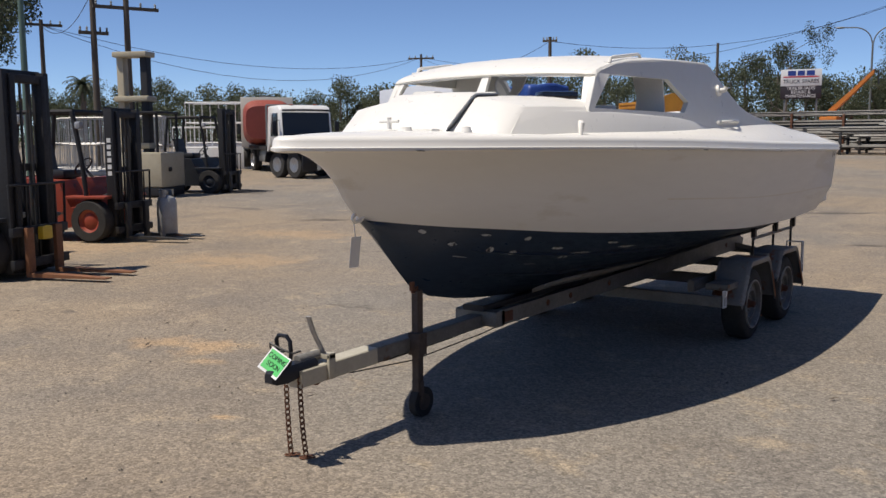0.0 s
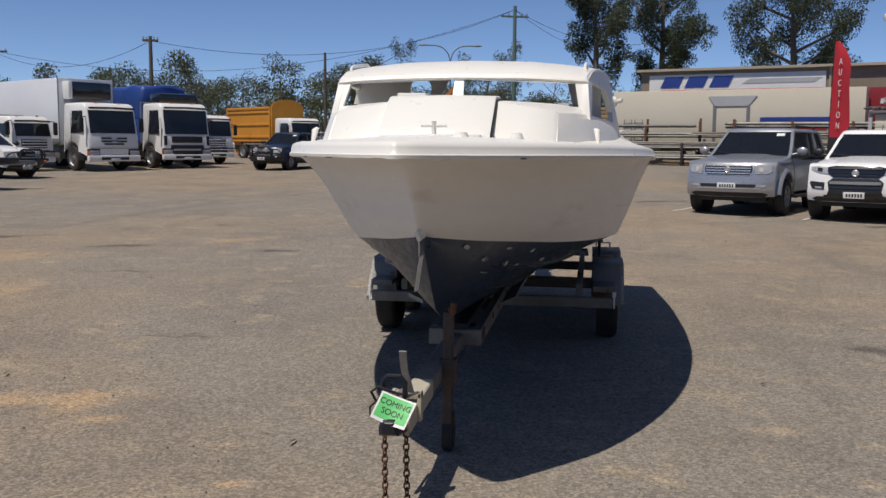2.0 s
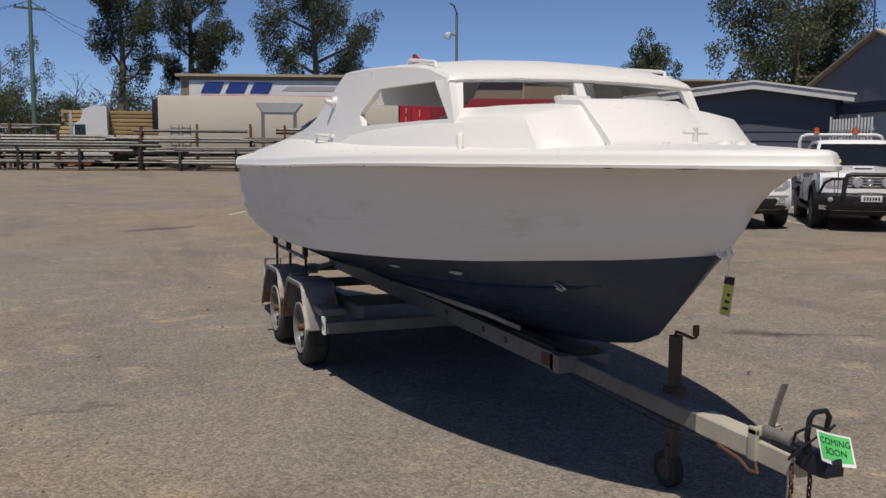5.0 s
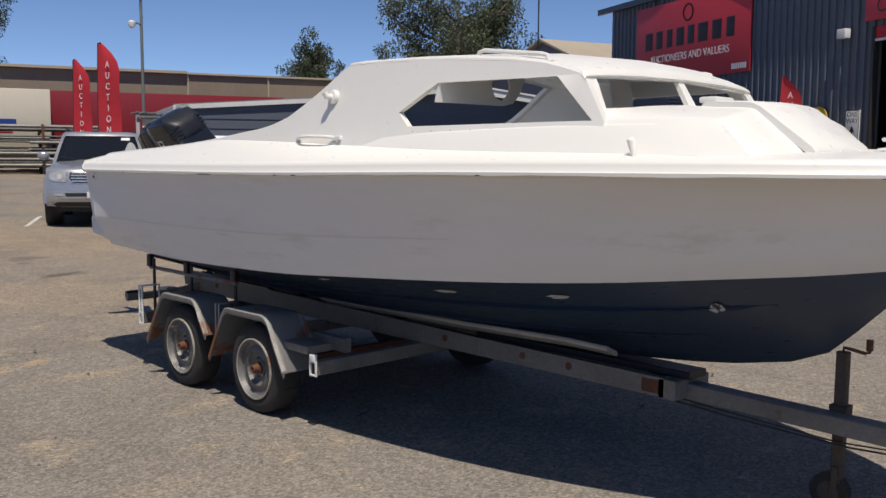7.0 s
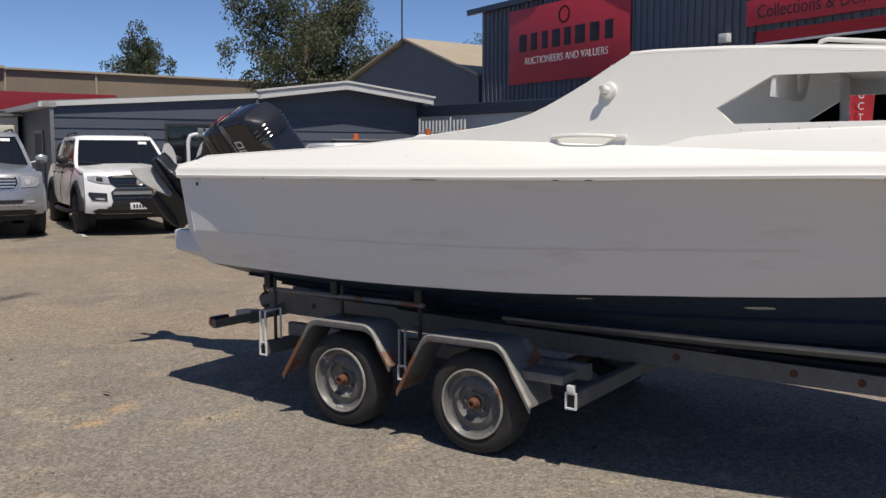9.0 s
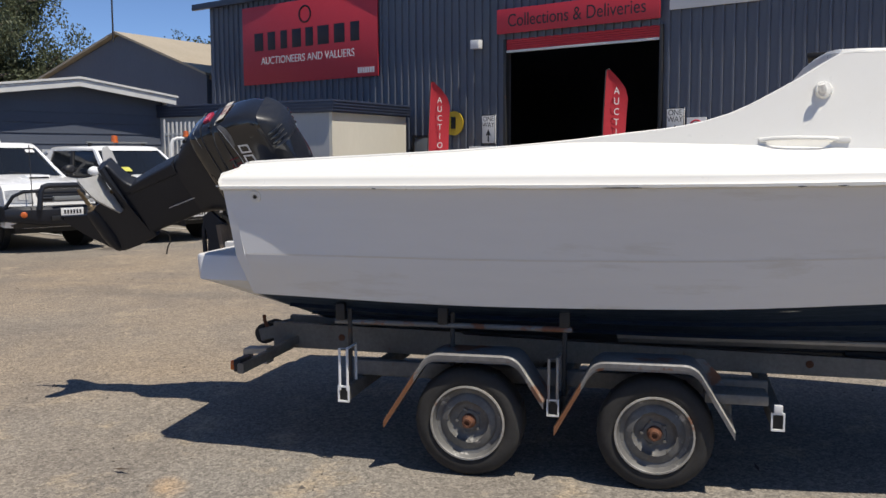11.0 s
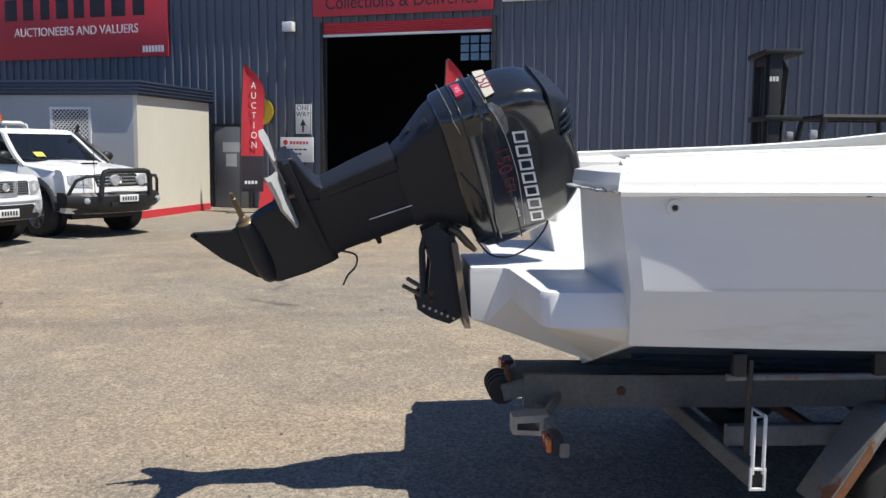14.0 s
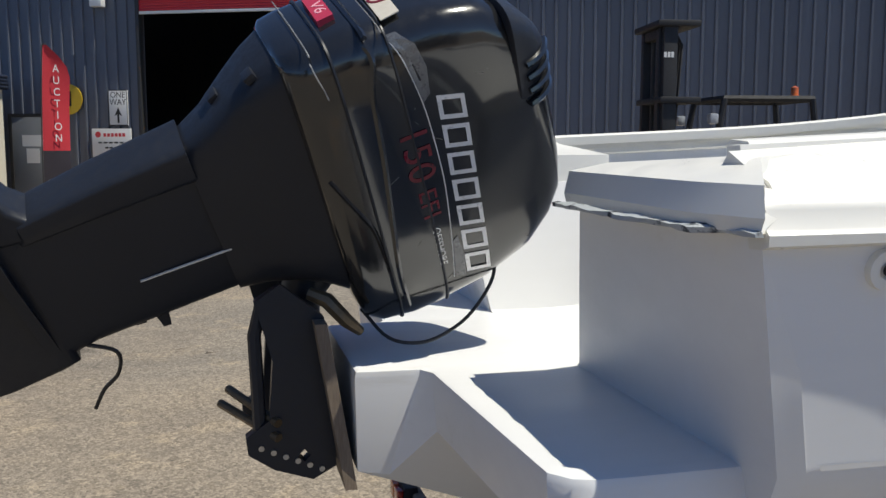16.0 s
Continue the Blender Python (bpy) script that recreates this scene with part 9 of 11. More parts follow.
        lpart(M, "tank", bm, body_m or TANKRED, t, "red rounded hopper body", 50)
        for d in (0.4, body_len * 0.45, body_len - 0.5):
            lbox(M, "hoop", CREAM, t, -1.1, 1.1, -0.96 - d, -0.84 - d, 0.95, 3.08, 0.02)
        lbox(M, "tank_cradle", DARKSTEEL, t, -0.8, 0.8, -body_len - 0.6, -0.9, 0.9, 1.05)
        for k in range(2):
            bm = BM()
            cyl(bm, (0, -2.2 - k * 2.2, 3.0), (0, -2.2 - k * 2.2, 3.14), 0.3, seg=14)
            lpart(M, "hatch", bm, STEELGREY, t)
    elif body == "flat":
        lbox(M, "deck", DARKSTEEL, t, -h, h, -body_len - 0.6, -0.8, 0.95, 1.1, 0.02)
        bm = BM()
        for x in (-h + 0.05, -0.4, 0.4, h - 0.05):
            tube(bm, [(x, -0.78, 1.1), (x, -0.78, ch + 0.05)], 0.04, 6)
        tube(bm, [(-h + 0.05, -0.78, ch + 0.05), (h - 0.05, -0.78, ch + 0.05)], 0.04, 6)
        lpart(M, "headboard", bm, STEELGREY, t)
    if deflector:
        lbox(M, "air_deflector", BLACKPAINT, t, -h + 0.25, h - 0.25, -0.4, 0.55, ch, ch + 0.45, 0.16)
    return M, t


p, s = far(-22.3, 36.6)
truck("box_truck", "white refrigerated box truck with a long plain body", p, (0.86, -0.51), TRUCKWHITE, "box", 2.70, 2.3, 9.6, 3.72, scale=1.1, face="slots")
p, s = far(-20.6, 41.0)
t2M, t2 = truck("prime_mover", "white prime mover with black grille and air deflector", p, (0.81, -0.587), TRUCKWHITE, "flat", 2.85, 2.4, 5.0, axles=2, deflector=True, scale=1.08, face="grilles")
tp = thing("blue_tarp", "crumpled blue tarpaulin over a load behind the cabs", "tarpaulin", t2M @ Vector((0, -2, 1.1)))
bm = BM()
box(bm, -1.2, 1.0, -4.2, -1.0, 1.1, 3.7, 0.2, seg=4)
for k in range(2):
    bmesh.ops.subdivide_edges(bm, edges=bm.edges[:], cuts=1, use_grid_fill=True)
for v in bm.verts:
    v.co += noise.noise_vector(v.co * 1.4) * 0.16
lpart(t2M, "sheet", bm, BLUETARP, tp)
p, s = far(-21.6, 47.0)
truck("flatbed_truck", "white cab-over truck half hidden behind other trucks", p, (0.81, -0.587), TRUCKWHITE, "flat", 2.6, 2.3, 5.0)
p, s = far(-19.3, 57.0)
truck("tipper_truck", "yellow tipper truck with an arched headboard", p, (0.80, -0.60), TRUCKWHITE, "tipper", 2.6, 2.4, 6.2, 3.3, axles=2)
p, s = far(-25.2, 34.6)
truck("service_truck", "small white service truck with a light bar", p, (0.93, -0.35), TRUCKWHITE, "flat", 2.35, 2.0, 4.0)
p, s = far(-24.6, 25.3)
truck("rigid_truck", "white cab-chassis truck with grey bull bar", p, (0.88, -0.47), TRUCKWHITE, "flat", 2.75, 2.3, 6.0, bar=True)
p, s = far(-31.0, 29.5)
truck("tanker_truck", "red tanker truck beyond the parked forklifts", p, (-0.74, 0.67), TRUCKWHITE, "tank", 2.5, 2.1, 4.4)
for x, y, n in ((-25.5, 47.5, "flatbed_truck"), (-27.5, 52.5, "flatbed_truck")):
    p, s = far(x, y)
    truck(n, "white truck parked at the back of the yard", p, (0.88, -0.47), TRUCKWHITE, "flat", 2.6, 2.3, 5.5)

# dolly with tandem wheels in front of the cab-chassis truck
p, s = far(-20.6, 22.6)
DL = frame_of(p, (0.98, -0.18))
dl = thing("trailer_dolly", "tandem-axle trailer dolly with black mudguards and rear lamps", "trailer", p, "far vehicles")
lbox(DL, "frame", DARKSTEEL, dl, -2.2, 3.6, -0.5, 0.5, 0.75, 0.95, 0.02)
for x in (-1.5, -0.4):
    for y in (-0.95, 0.95):
        bm = BM()
        lathe_ring(bm, [(0.28, -0.16), (0.46, -0.16), (0.5, -0.1), (0.5, 0.1), (0.46, 0.16), (0.28, 0.16)], (x, y, 0.5), (0, 1, 0), 20)
        ty = lpart(DL, "wheel", bm, RUBBER, dl)
        bm = BM()
        lathe(bm, [(0.28, -0.14), (0.30, 0.15), (0.24, 0.16), (0.1, 0.10), (0.02, 0.10)], (x, y, 0.5), (0, -1 if y < 0 else 1, 0), 16)
        lpart(DL, "rim", bm, ALLOY, dl)
for y in (-0.95, 0.95):
    lbox(DL, "mud_flap", BLACKPLASTIC, dl, 0.34, 0.38, y - 0.32, y + 0.32, 0.28, 0.92, 0.01)
    bm = BM()
    loft(bm, [[Vector((x, y + d, z)) for d in (-0.3, 0.3)] + [Vector((x, y + d, z - 0.03)) for d in (0.3, -0.3)] for x, z in ((-2.1, 0.6), (-2.0, 0.95), (-1.6, 1.08), (-0.3, 1.08), (0.15, 0.98), (0.35, 0.85))])
    lpart(DL, "mudguard", bm, SATINBLACK, dl)
lbox(DL, "tail_beam", STEELGREY, dl, 3.5, 3.6, -1.15, 1.15, 0.72, 0.86, 0.02)
for y in (-0.9, -0.7, 0.7, 0.9):
    bm = BM()
    cyl(bm, (3.58, y, 0.66), (3.66, y, 0.66), 0.075, seg=12)
    lpart(DL, "lamp", bm, HEADLAMP, dl)
lbox(DL, "corner_post", GALVLIGHT, dl, 3.5, 3.62, -1.2, -1.12, 0.05, 0.95, 0.01)

# semi-trailers and prime mover before the shed
for (x, y), ln, m in (((2.0, 57.4), 15.0, CREAMBOX),):
    p = Vector((x, y, 0.58))
    XM = frame_of(p, (0.945, -0.327))
    st = thing("semi_trailer", "long cream box semi-trailer parked beside the shed", "trailer", p, "far vehicles")
    lbox(XM, "box_body", m, st, 0, ln, 0, 2.5, 1.15, 4.5, 0.06)
    lbox(XM, "chassis", DARKSTEEL, st, 0.3, ln - 0.3, 0.6, 1.9, 0.8, 1.15)
    lbox(XM, "fridge_unit", BLACKPLASTIC, st, -0.45, 0, 0.3, 2.2, 2.4, 4.3, 0.06)
    bm = BM()
    plate(bm, [(6.1, 4.1), (9.0, 4.1), (8.5, 3.5), (6.5, 3.5)], [], lambda u, v, d: Vector((u, -0.06 + d, v)), 0.05)
    lpart(XM, "awning", bm, PALEGREY, st)
    for x in (6.4, 8.4):
        lbox(XM, "strut", STEELGREY, st, x, x + 0.2, -0.05, 0.0, 1.1, 3.6)
    for x0, x1, mm, z0, z1 in ((9.2, 13.2, SIGNBLUE, 2.35, 2.8), (9.0, 13.0, SIGNRED, 2.05, 2.33)):
        lbox(XM, "side_panel", mm, st, x0, x1, -0.03, 0.0, z0, z1)
    for k in range(4):
        bm = BM()
        cyl(bm, (1.5 + k * 1.3 + (6 if k > 1 else 0), 0.1, 0.5), (1.5 + k * 1.3 + (6 if k > 1 else 0), 0.45, 0.5), 0.5, seg=18)
        lpart(XM, "wheel", bm, RUBBER, st)
    for x in (0.8, 1.5):
        bm = BM()
        for z in (1.2, 1.6, 2.0, 2.4):
            tube(bm, [(x, -0.1, z), (x + 0.5, -0.1, z)], 0.02, 5)
        tube(bm, [(x, -0.1, 0.9), (x, -0.1, 2.7), (x + 0.5, -0.1, 2.7), (x + 0.5, -0.1, 0.9)], 0.025, 5)
        lpart(XM, "ladder", bm, STEELGREY, st)
p = Vector((-4.6, 61.0, 0.6))
XM = frame_of(p, (0.99, -0.12))
pm = thing("bonneted_truck", "white bonneted prime mover with a sleeper cab, far off", "truck", p, "far vehicles")
bm = BM()
o = [(0.0, 0.8), (0.0, 1.75), (1.4, 1.9), (1.75, 2.75), (2.1, 3.0), (2.3, 3.7), (2.9, 3.9), (3.7, 3.9), (3.75, 0.8)]
loft(bm, [[Vector((u, y, z)) for u, z in o] for y in (0, 2.4)])
lpart(XM, "cab", bm, TRUCKWHITE, pm)
lbox(XM, "side_window", CARGLASS, pm, 1.75, 2.4, -0.02, 0.0, 2.0, 2.7)
lbox(XM, "chassis", DARKSTEEL, pm, 0.0, 7.0, 0.5, 1.9, 0.6, 0.95)
lbox(XM, "exhaust", CHROME, pm, 1.45, 1.6, -0.1, 0.05, 1.0, 3.6, 0.03)
for x in (0.8, 4.6, 5.9):
    bm = BM()
    cyl(bm, (x, -0.05, 0.5), (x, 0.3, 0.5), 0.5, seg=18)
    lpart(XM, "wheel", bm, RUBBER, pm)

# ---- forklifts, racks, flags, signs, poles ----
FORKRED = mat("forklift_red", (0.34, 0.055, 0.025), 0.5, dark=(0.22, 0.04, 0.02), big=3, fine=25, mix=0.6, stain=(0.06, 0.04, 0.03), stain_scale=6, stain_at=0.62)
FORKDARK = mat("forklift_dark", (0.022, 0.026, 0.034), 0.5, dark=(0.012, 0.013, 0.016), big=3, fine=25, mix=0.6, stain=(0.05, 0.045, 0.04), stain_scale=6, stain_at=0.66)
FORKCREAM = mat("forklift_cream", (0.44, 0.39, 0.28), 0.5, dark=(0.34, 0.30, 0.21), big=3, fine=25, mix=0.6, stain=(0.1, 0.07, 0.05), stain_scale=5, stain_at=0.66)
MASTBLACK = mat("mast_black", (0.008, 0.008, 0.010), 0.6, dark=(0.016, 0.015, 0.015), big=3, fine=25, mix=0.6)
FLAGRED = mat("flag_red", (0.50, 0.022, 0.035), 0.7, dark=(0.42, 0.02, 0.03), big=3, fine=30, mix=0.5)
POLEGREY = mat("pole_grey", (0.20, 0.21, 0.20), 0.6, metal=0.3, mix=0.5, big=1, fine=12)
POLEWOOD = mat("pole_timber", (0.10, 0.08, 0.06), 0.85, mix=0.6, big=1, fine=14)
POLEGREEN = mat("pole_green", (0.10, 0.16, 0.13), 0.6, mix=0.5, big=1, fine=12)
PIPE = mat("steel_pipe", (0.215, 0.215, 0.20), 0.5, metal=0.3, dark=(0.10, 0.085, 0.072), big=0.5, fine=8, mix=0.7, per_piece=0.6)
TIMBER = mat("sawn_timber", (0.40, 0.27, 0.12), 0.8, mix=0.6, big=1, fine=10, per_piece=0.2)
ORANGE = mat("orange_machine", (0.62, 0.20, 0.03), 0.5, mix=0.5, big=1, fine=12)


def rolling(M, parent, name, x, y, r, w, rim):
    bm = BM()
    lathe_ring(bm, [(r * 0.55, -w / 2), (r * 0.92, -w / 2), (r, -w * 0.3), (r, w * 0.3), (r * 0.92, w / 2), (r * 0.55, w / 2)], (x, y, r), (1, 0, 0), 20)
    lpart(M, name, bm, RUBBER, parent)
    bm = BM()
    lathe(bm, [(r * 0.56, -w * 0.4), (r * 0.56, w * 0.42), (r * 0.4, w * 0.3), (r * 0.2, w * 0.42), (0.01, w * 0.42)], (x, y, r), (1 if x > 0 else -1, 0, 0), 16)
    lpart(M, "rim", bm, rim, parent)


def forklift(label, at, heading, paint, mast, scale=1.0, guard=2.1, rim=None, name_bars=False, beacon=False, group="forklifts", fork=None, box_on=False):
    """A counterbalance forklift; local y runs forward over the forks, the mast's foot at y = 0."""
    ex = Vector((heading[1], -heading[0], 0)).normalized()
    M = Matrix(((ex.x, -ex.y, 0, at[0]), (ex.y, ex.x, 0, at[1]), (0, 0, 1, gh(at[0], at[1])), (0, 0, 0, 1))) @ Matrix.Scale(scale, 4)
    f = thing("forklift", label, "forklift", (at[0], at[1], gh(at[0], at[1])), group)
    # mast: outer and inner rails, crossbars, lift cylinders, chains
    for sx in (-1, 1):
        for dx, y0, y1, h in ((0.36, -0.09, 0.06, mast), (0.27, -0.05, 0.09, mast - 0.04)):
            bm = BM()
            x = sx * dx
            box(bm, x - 0.045, x + 0.045, y0, y1, 0.08, h, 0.008)
            lpart(M, "mast_rail", bm, MASTBLACK, f)
        bm = BM()
        cyl(bm, (sx * 0.16, -0.06, 0.15), (sx * 0.16, -0.06, mast * 0.8), 0.035, seg=10)
        cyl(bm, (sx * 0.16, -0.06, mast * 0.8), (sx * 0.16, -0.06, mast - 0.06), 0.022, seg=8)
        lpart(M, "lift_cylinder", bm, DARKSTEEL, f)
        lbox(M, "lift_chain", DARKSTEEL, f, sx * 0.08 - 0.015, sx * 0.08 + 0.015, 0.02, 0.04, 0.4, mast - 0.1)
        # forks
        bm = BM()
        x = sx * 0.26
        loft(bm, [[Vector((x + dx, y, z + dz)) for dx, dz in ((-0.06, -t), (0.06, -t), (0.06, t), (-0.06, t))] for y, z, t in ((0.20, 0.06, 0.025), (0.6, 0.06, 0.022), (1.22, 0.05, 0.008))])
        box(bm, x - 0.06, x + 0.06, 0.16, 0.21, 0.035, 0.62, 0.006)
        lpart(M, "fork", bm, fork or DARKSTEEL, f, "rusty steel fork" if fork else "steel fork")
        # tilt cylinder, overhead guard
        bm = BM()
        cyl(bm, (sx * 0.3, -0.1, 0.75), (sx * 0.3, -0.7, 0.55), 0.04, seg=8)
        lpart(M, "tilt_cylinder", bm, MASTBLACK, f)
        for y0, y1 in ((-0.42, -0.62), (-1.75, -1.62)):
            bm = BM()
            tube(bm, [(sx * 0.46, y0, 0.7 if y0 > -1 else 1.0), (sx * 0.47, y0 * 0.7 + y1 * 0.3, 1.35), (sx * 0.45, y1, guard)], 0.038, 8)
            lpart(M, "guard_post", bm, MASTBLACK, f)
        rolling(M, f, "front_wheel", sx * 0.47, -0.32, 0.34, 0.26, rim or paint)
        rolling(M, f, "rear_wheel", sx * 0.42, -1.72, 0.27, 0.20, rim or paint)
        lbox(M, "fender", paint, f, sx * 0.47 - 0.13, sx * 0.47 + 0.13, -0.75, 0.0, 0.69, 0.74, 0.02)
        lbox(M, "head_lamp", HEADLAMP, f, sx * 0.50 - 0.06, sx * 0.50 + 0.06, -0.52, -0.42, guard - 0.28, guard - 0.16, 0.03)
    for z in (0.16, mast * 0.52, mast - 0.07):
        lbox(M, "mast_crossbar", MASTBLACK, f, -0.40, 0.40, -0.10, -0.055, z, z + 0.09, 0.008)
    lbox(M, "mast_head", MASTBLACK, f, -0.31, 0.31, -0.04, 0.08, mast - 0.14, mast - 0.04, 0.01)
    for z in (0.14, 0.52):
        lbox(M, "carriage_bar", MASTBLACK, f, -0.50, 0.50, 0.10, 0.16, z, z + 0.11, 0.01)
    bm = BM()
    tube(bm, [(-0.48, 0.13, 0.55), (-0.5, 0.13, 1.12), (0.5, 0.13, 1.12), (0.48, 0.13, 0.55)], 0.018, 6)
    lb = lpart(M, "load_backrest", bm, MASTBLACK, f)
    for k in range(5):
        x = -0.32 + k * 0.16
        bm = BM()
        tube(bm, [(x, 0.13, 0.55), (x, 0.13, 1.12)], 0.014, 6)
        lpart(M, "backrest_bar", bm, MASTBLACK, lb)
    # body, counterweight, bonnet, floor
    bm = BM()
    loft(bm, [[Vector((x * w, y, z)) for x, z in ((-1, 0.22), (1, 0.22), (1, z1), (-1, z1))] for y, w, z1 in ((-0.14, 0.33, 0.50), (-0.62, 0.42, 0.52), (-0.72, 0.48, 0.55), (-0.9, 0.5, 0.98), (-1.75, 0.5, 1.02))])
    lpart(M, "body", bm, paint, f, smooth=30)
    bm = BM()
    rows = []
    for y, w, z0, z1 in ((-1.72, 0.52, 0.35, 1.04), (-1.95, 0.52, 0.24, 1.02), (-2.12, 0.46, 0.22, 0.92), (-2.2, 0.34, 0.26, 0.8)):
        rows.append([Vector((x * w, y, z0 + (z1 - z0) * k)) for x, k in ((-1, 0.05), (-0.8, 0), (0.8, 0), (1, 0.05), (1, 0.9), (0.85, 1), (-0.85, 1), (-1, 0.9))])
    loft(bm, rows)
    lpart(M, "counterweight", bm, paint, f, smooth=60)
    bm = BM()
    box(bm, -0.25, 0.25, -1.45, -0.98, 1.0, 1.14, 0.05)
    loft(bm, [[Vector((x, y + d, z)) for x in (-0.23, 0.23) for d in ((0, 0.1) if x < 0 else (0.1, 0))] for y, z in ((-1.52, 1.05), (-1.56, 1.3), (-1.62, 1.55))])
    lpart(M, "seat", bm, BLACKPLASTIC, f)
    bm = BM()
    loft(bm, [[Vector((-0.4, y, z)), Vector((0.4, y, z)), Vector((0.4, y - 0.12, z)), Vector((-0.4, y - 0.12, z))] for y, z in ((-0.36, 0.5), (-0.42, 0.85), (-0.52, 1.02))])
    lpart(M, "cowl", bm, paint, f)
    bm = BM()
    c = Vector((0.0, -0.78, 1.2))
    tube(bm, [c + Vector((0.17 * math.cos(a), 0.11 * math.sin(a), 0.13 * math.sin(a))) for a in (2 * math.pi * k / 16 for k in range(16))], 0.014, 6, closed=True)
    tube(bm, [c, (0, -0.6, 1.0)], 0.022, 6)
    tube(bm, [c + Vector((-0.17, 0, 0)), c + Vector((0.17, 0, 0))], 0.01, 5)
    lpart(M, "steering_wheel", bm, BLACKPLASTIC, f)
    bm = BM()
    for x in (0.26, 0.32):
        tube(bm, [(x, -0.52, 0.98), (x, -0.6, 1.2)], 0.009, 5)
    lpart(M, "lever", bm, BLACKPLASTIC, f)
    bm = BM()
    tube(bm, [(-0.45, -0.62, guard), (0.45, -0.62, guard), (0.45, -1.62, guard), (-0.45, -1.62, guard)], 0.04, 6, closed=True)
    og = lpart(M, "overhead_guard", bm, MASTBLACK, f)
    for k in range(6):
        y = -0.76 - k * 0.145
        bm = BM()
        tube(bm, [(-0.45, y, guard), (0.45, y, guard)], 0.018, 6)
        lpart(M, "guard_bar", bm, MASTBLACK, og)
    if box_on:
        lbox(M, "lamp_box", SIGNYELLOW, f, -0.10, 0.08, 0.16, 0.24, 0.46, 0.62, 0.02, "dull yellow box")
    if beacon:
        for z, y0, y1 in ((mast - 0.03, -0.34, 0.14), (mast - 0.85, -0.36, 0.10)):
            lbox(M, "mast_head", MASTBLACK, f, -0.44, 0.44, y0, y1, z, z + 0.07, 0.02)
        for x in (-0.12, -0.04, 0.05):
            bm = BM()
            tube(bm, [(x, -0.12, mast), (x, -0.24, mast - 0.2), (x + 0.02, -0.2, mast - 0.9), (x, -0.14, 1.2)], 0.016, 6)
            lpart(M, "hose", bm, RUBBER, f)
        for k in range(3):
            lbox(M, "name_bar", SIGNWHITE, f, -0.407, -0.404, -0.05 + 0.04 * k, -0.02 + 0.04 * k, mast - 0.36, mast - 0.30)
        bm = BM()
        lathe(bm, [(0.05, 0), (0.05, 0.03), (0.042, 0.04), (0.04, 0.12), (0.001, 0.14)], (-0.3, -1.485, guard + 0.012), (0, 0, 1), 12)
        lpart(M, "beacon", bm, AMBERLENS, f)
    if name_bars:
        for sx in (-1, 1):
            for k in range(6):
                z = mast * 0.5 + k * 0.105
                lbox(M, "name_bar", SIGNWHITE, f, sx * 0.36 - 0.048, sx * 0.36 + 0.048, -0.05, 0.02, z, z + 0.07)
    return M, f


forklift("dark counterbalance forklift with a tall black mast, forks lowered", (-7.2, 2.86), (0.93, 0.37), FORKDARK, 2.45, guard=2.12, fork=RUSTORANGE, box_on=True)
forklift("faded orange-red forklift with a black mast and white lettering bars", (-9.7, 6.0), (0.93, 0.37), FORKRED, 2.12, guard=2.08, name_bars=True, rim=FORKRED)
forklift("dark forklift parked behind the gas cylinder, bonnet open to view", (-17.0, 14.6), (0.93, 0.37), FORKDARK, 2.37, guard=2.15)
forklift("black forklift at the row's end with its mast raised", (-9.6, 3.2), (0.93, 0.37), FORKDARK, 2.7, guard=2.12)
forklift("dark forklift beyond the boat, tall mast and amber beacon", (7.3, 2.35), (0.15, 0.99), FORKDARK, 2.92, guard=2.12, beacon=True)

# reach truck with a high mast
RM = frame_of((-17.7, 12.4, gh(-17.7, 12.4)), (0.93, 0.37))
rt = thing("reach_truck", "cream reach truck with a tall mast and black base", "forklift", (-17.7, 12.4, gh(-17.7, 12.4)), "forklifts")
lbox(RM, "body", FORKCREAM, rt, -0.45, 0.75, -0.6, 0.6, 0.28, 1.20, 0.05)
lbox(RM, "skirt", MASTBLACK, rt, -0.43, 0.73, -0.58, 0.58, 0.04, 0.28, 0.02)
lbox(RM, "mast_rail", FORKCREAM, rt, -0.76, -0.56, -0.12, 0.12, 0.1, 3.80, 0.02)
lbox(RM, "mast_rail", MASTBLACK, rt, -0.06, 0.14, -0.12, 0.12, 0.1, 3.80, 0.02)
for x in (-0.36, -0.26):
    lbox(RM, "lift_chain", DARKSTEEL, rt, x - 0.015, x + 0.015, -0.02, 0.02, 1.2, 2.6)
for y in (-0.42, 0.42):
    lbox(RM, "outrigger", MASTBLACK, rt, -2.6, -0.9, y - 0.1, y + 0.1, 0.08, 0.28, 0.02)
for z in (1.3, 2.55, 3.72):
    lbox(RM, "mast_head", FORKCREAM, rt, -0.82, 0.20, -0.24, 0.24, z, z + 0.15, 0.04)
for x, y in ((-0.4, -0.5), (-0.4, 0.5), (0.6, -0.5), (0.6, 0.5)):
    bm = BM()
    tube(bm, [(x, y, 1.2), (x, y, 2.25)], 0.035, 6)
    lpart(RM, "guard_post", bm, MASTBLACK, rt)
lbox(RM, "overhead_guard", MASTBLACK, rt, -0.45, 0.65, -0.55, 0.55, 2.22, 2.28, 0.02)
bm = BM()
lathe(bm, [(0.06, 0), (0.06, 0.04), (0.02, 0.05)], (0.76, -0.2, 0.75), (1, 0, 0), 12)
lpart(RM, "round_cap", bm, MASTBLACK, rt)

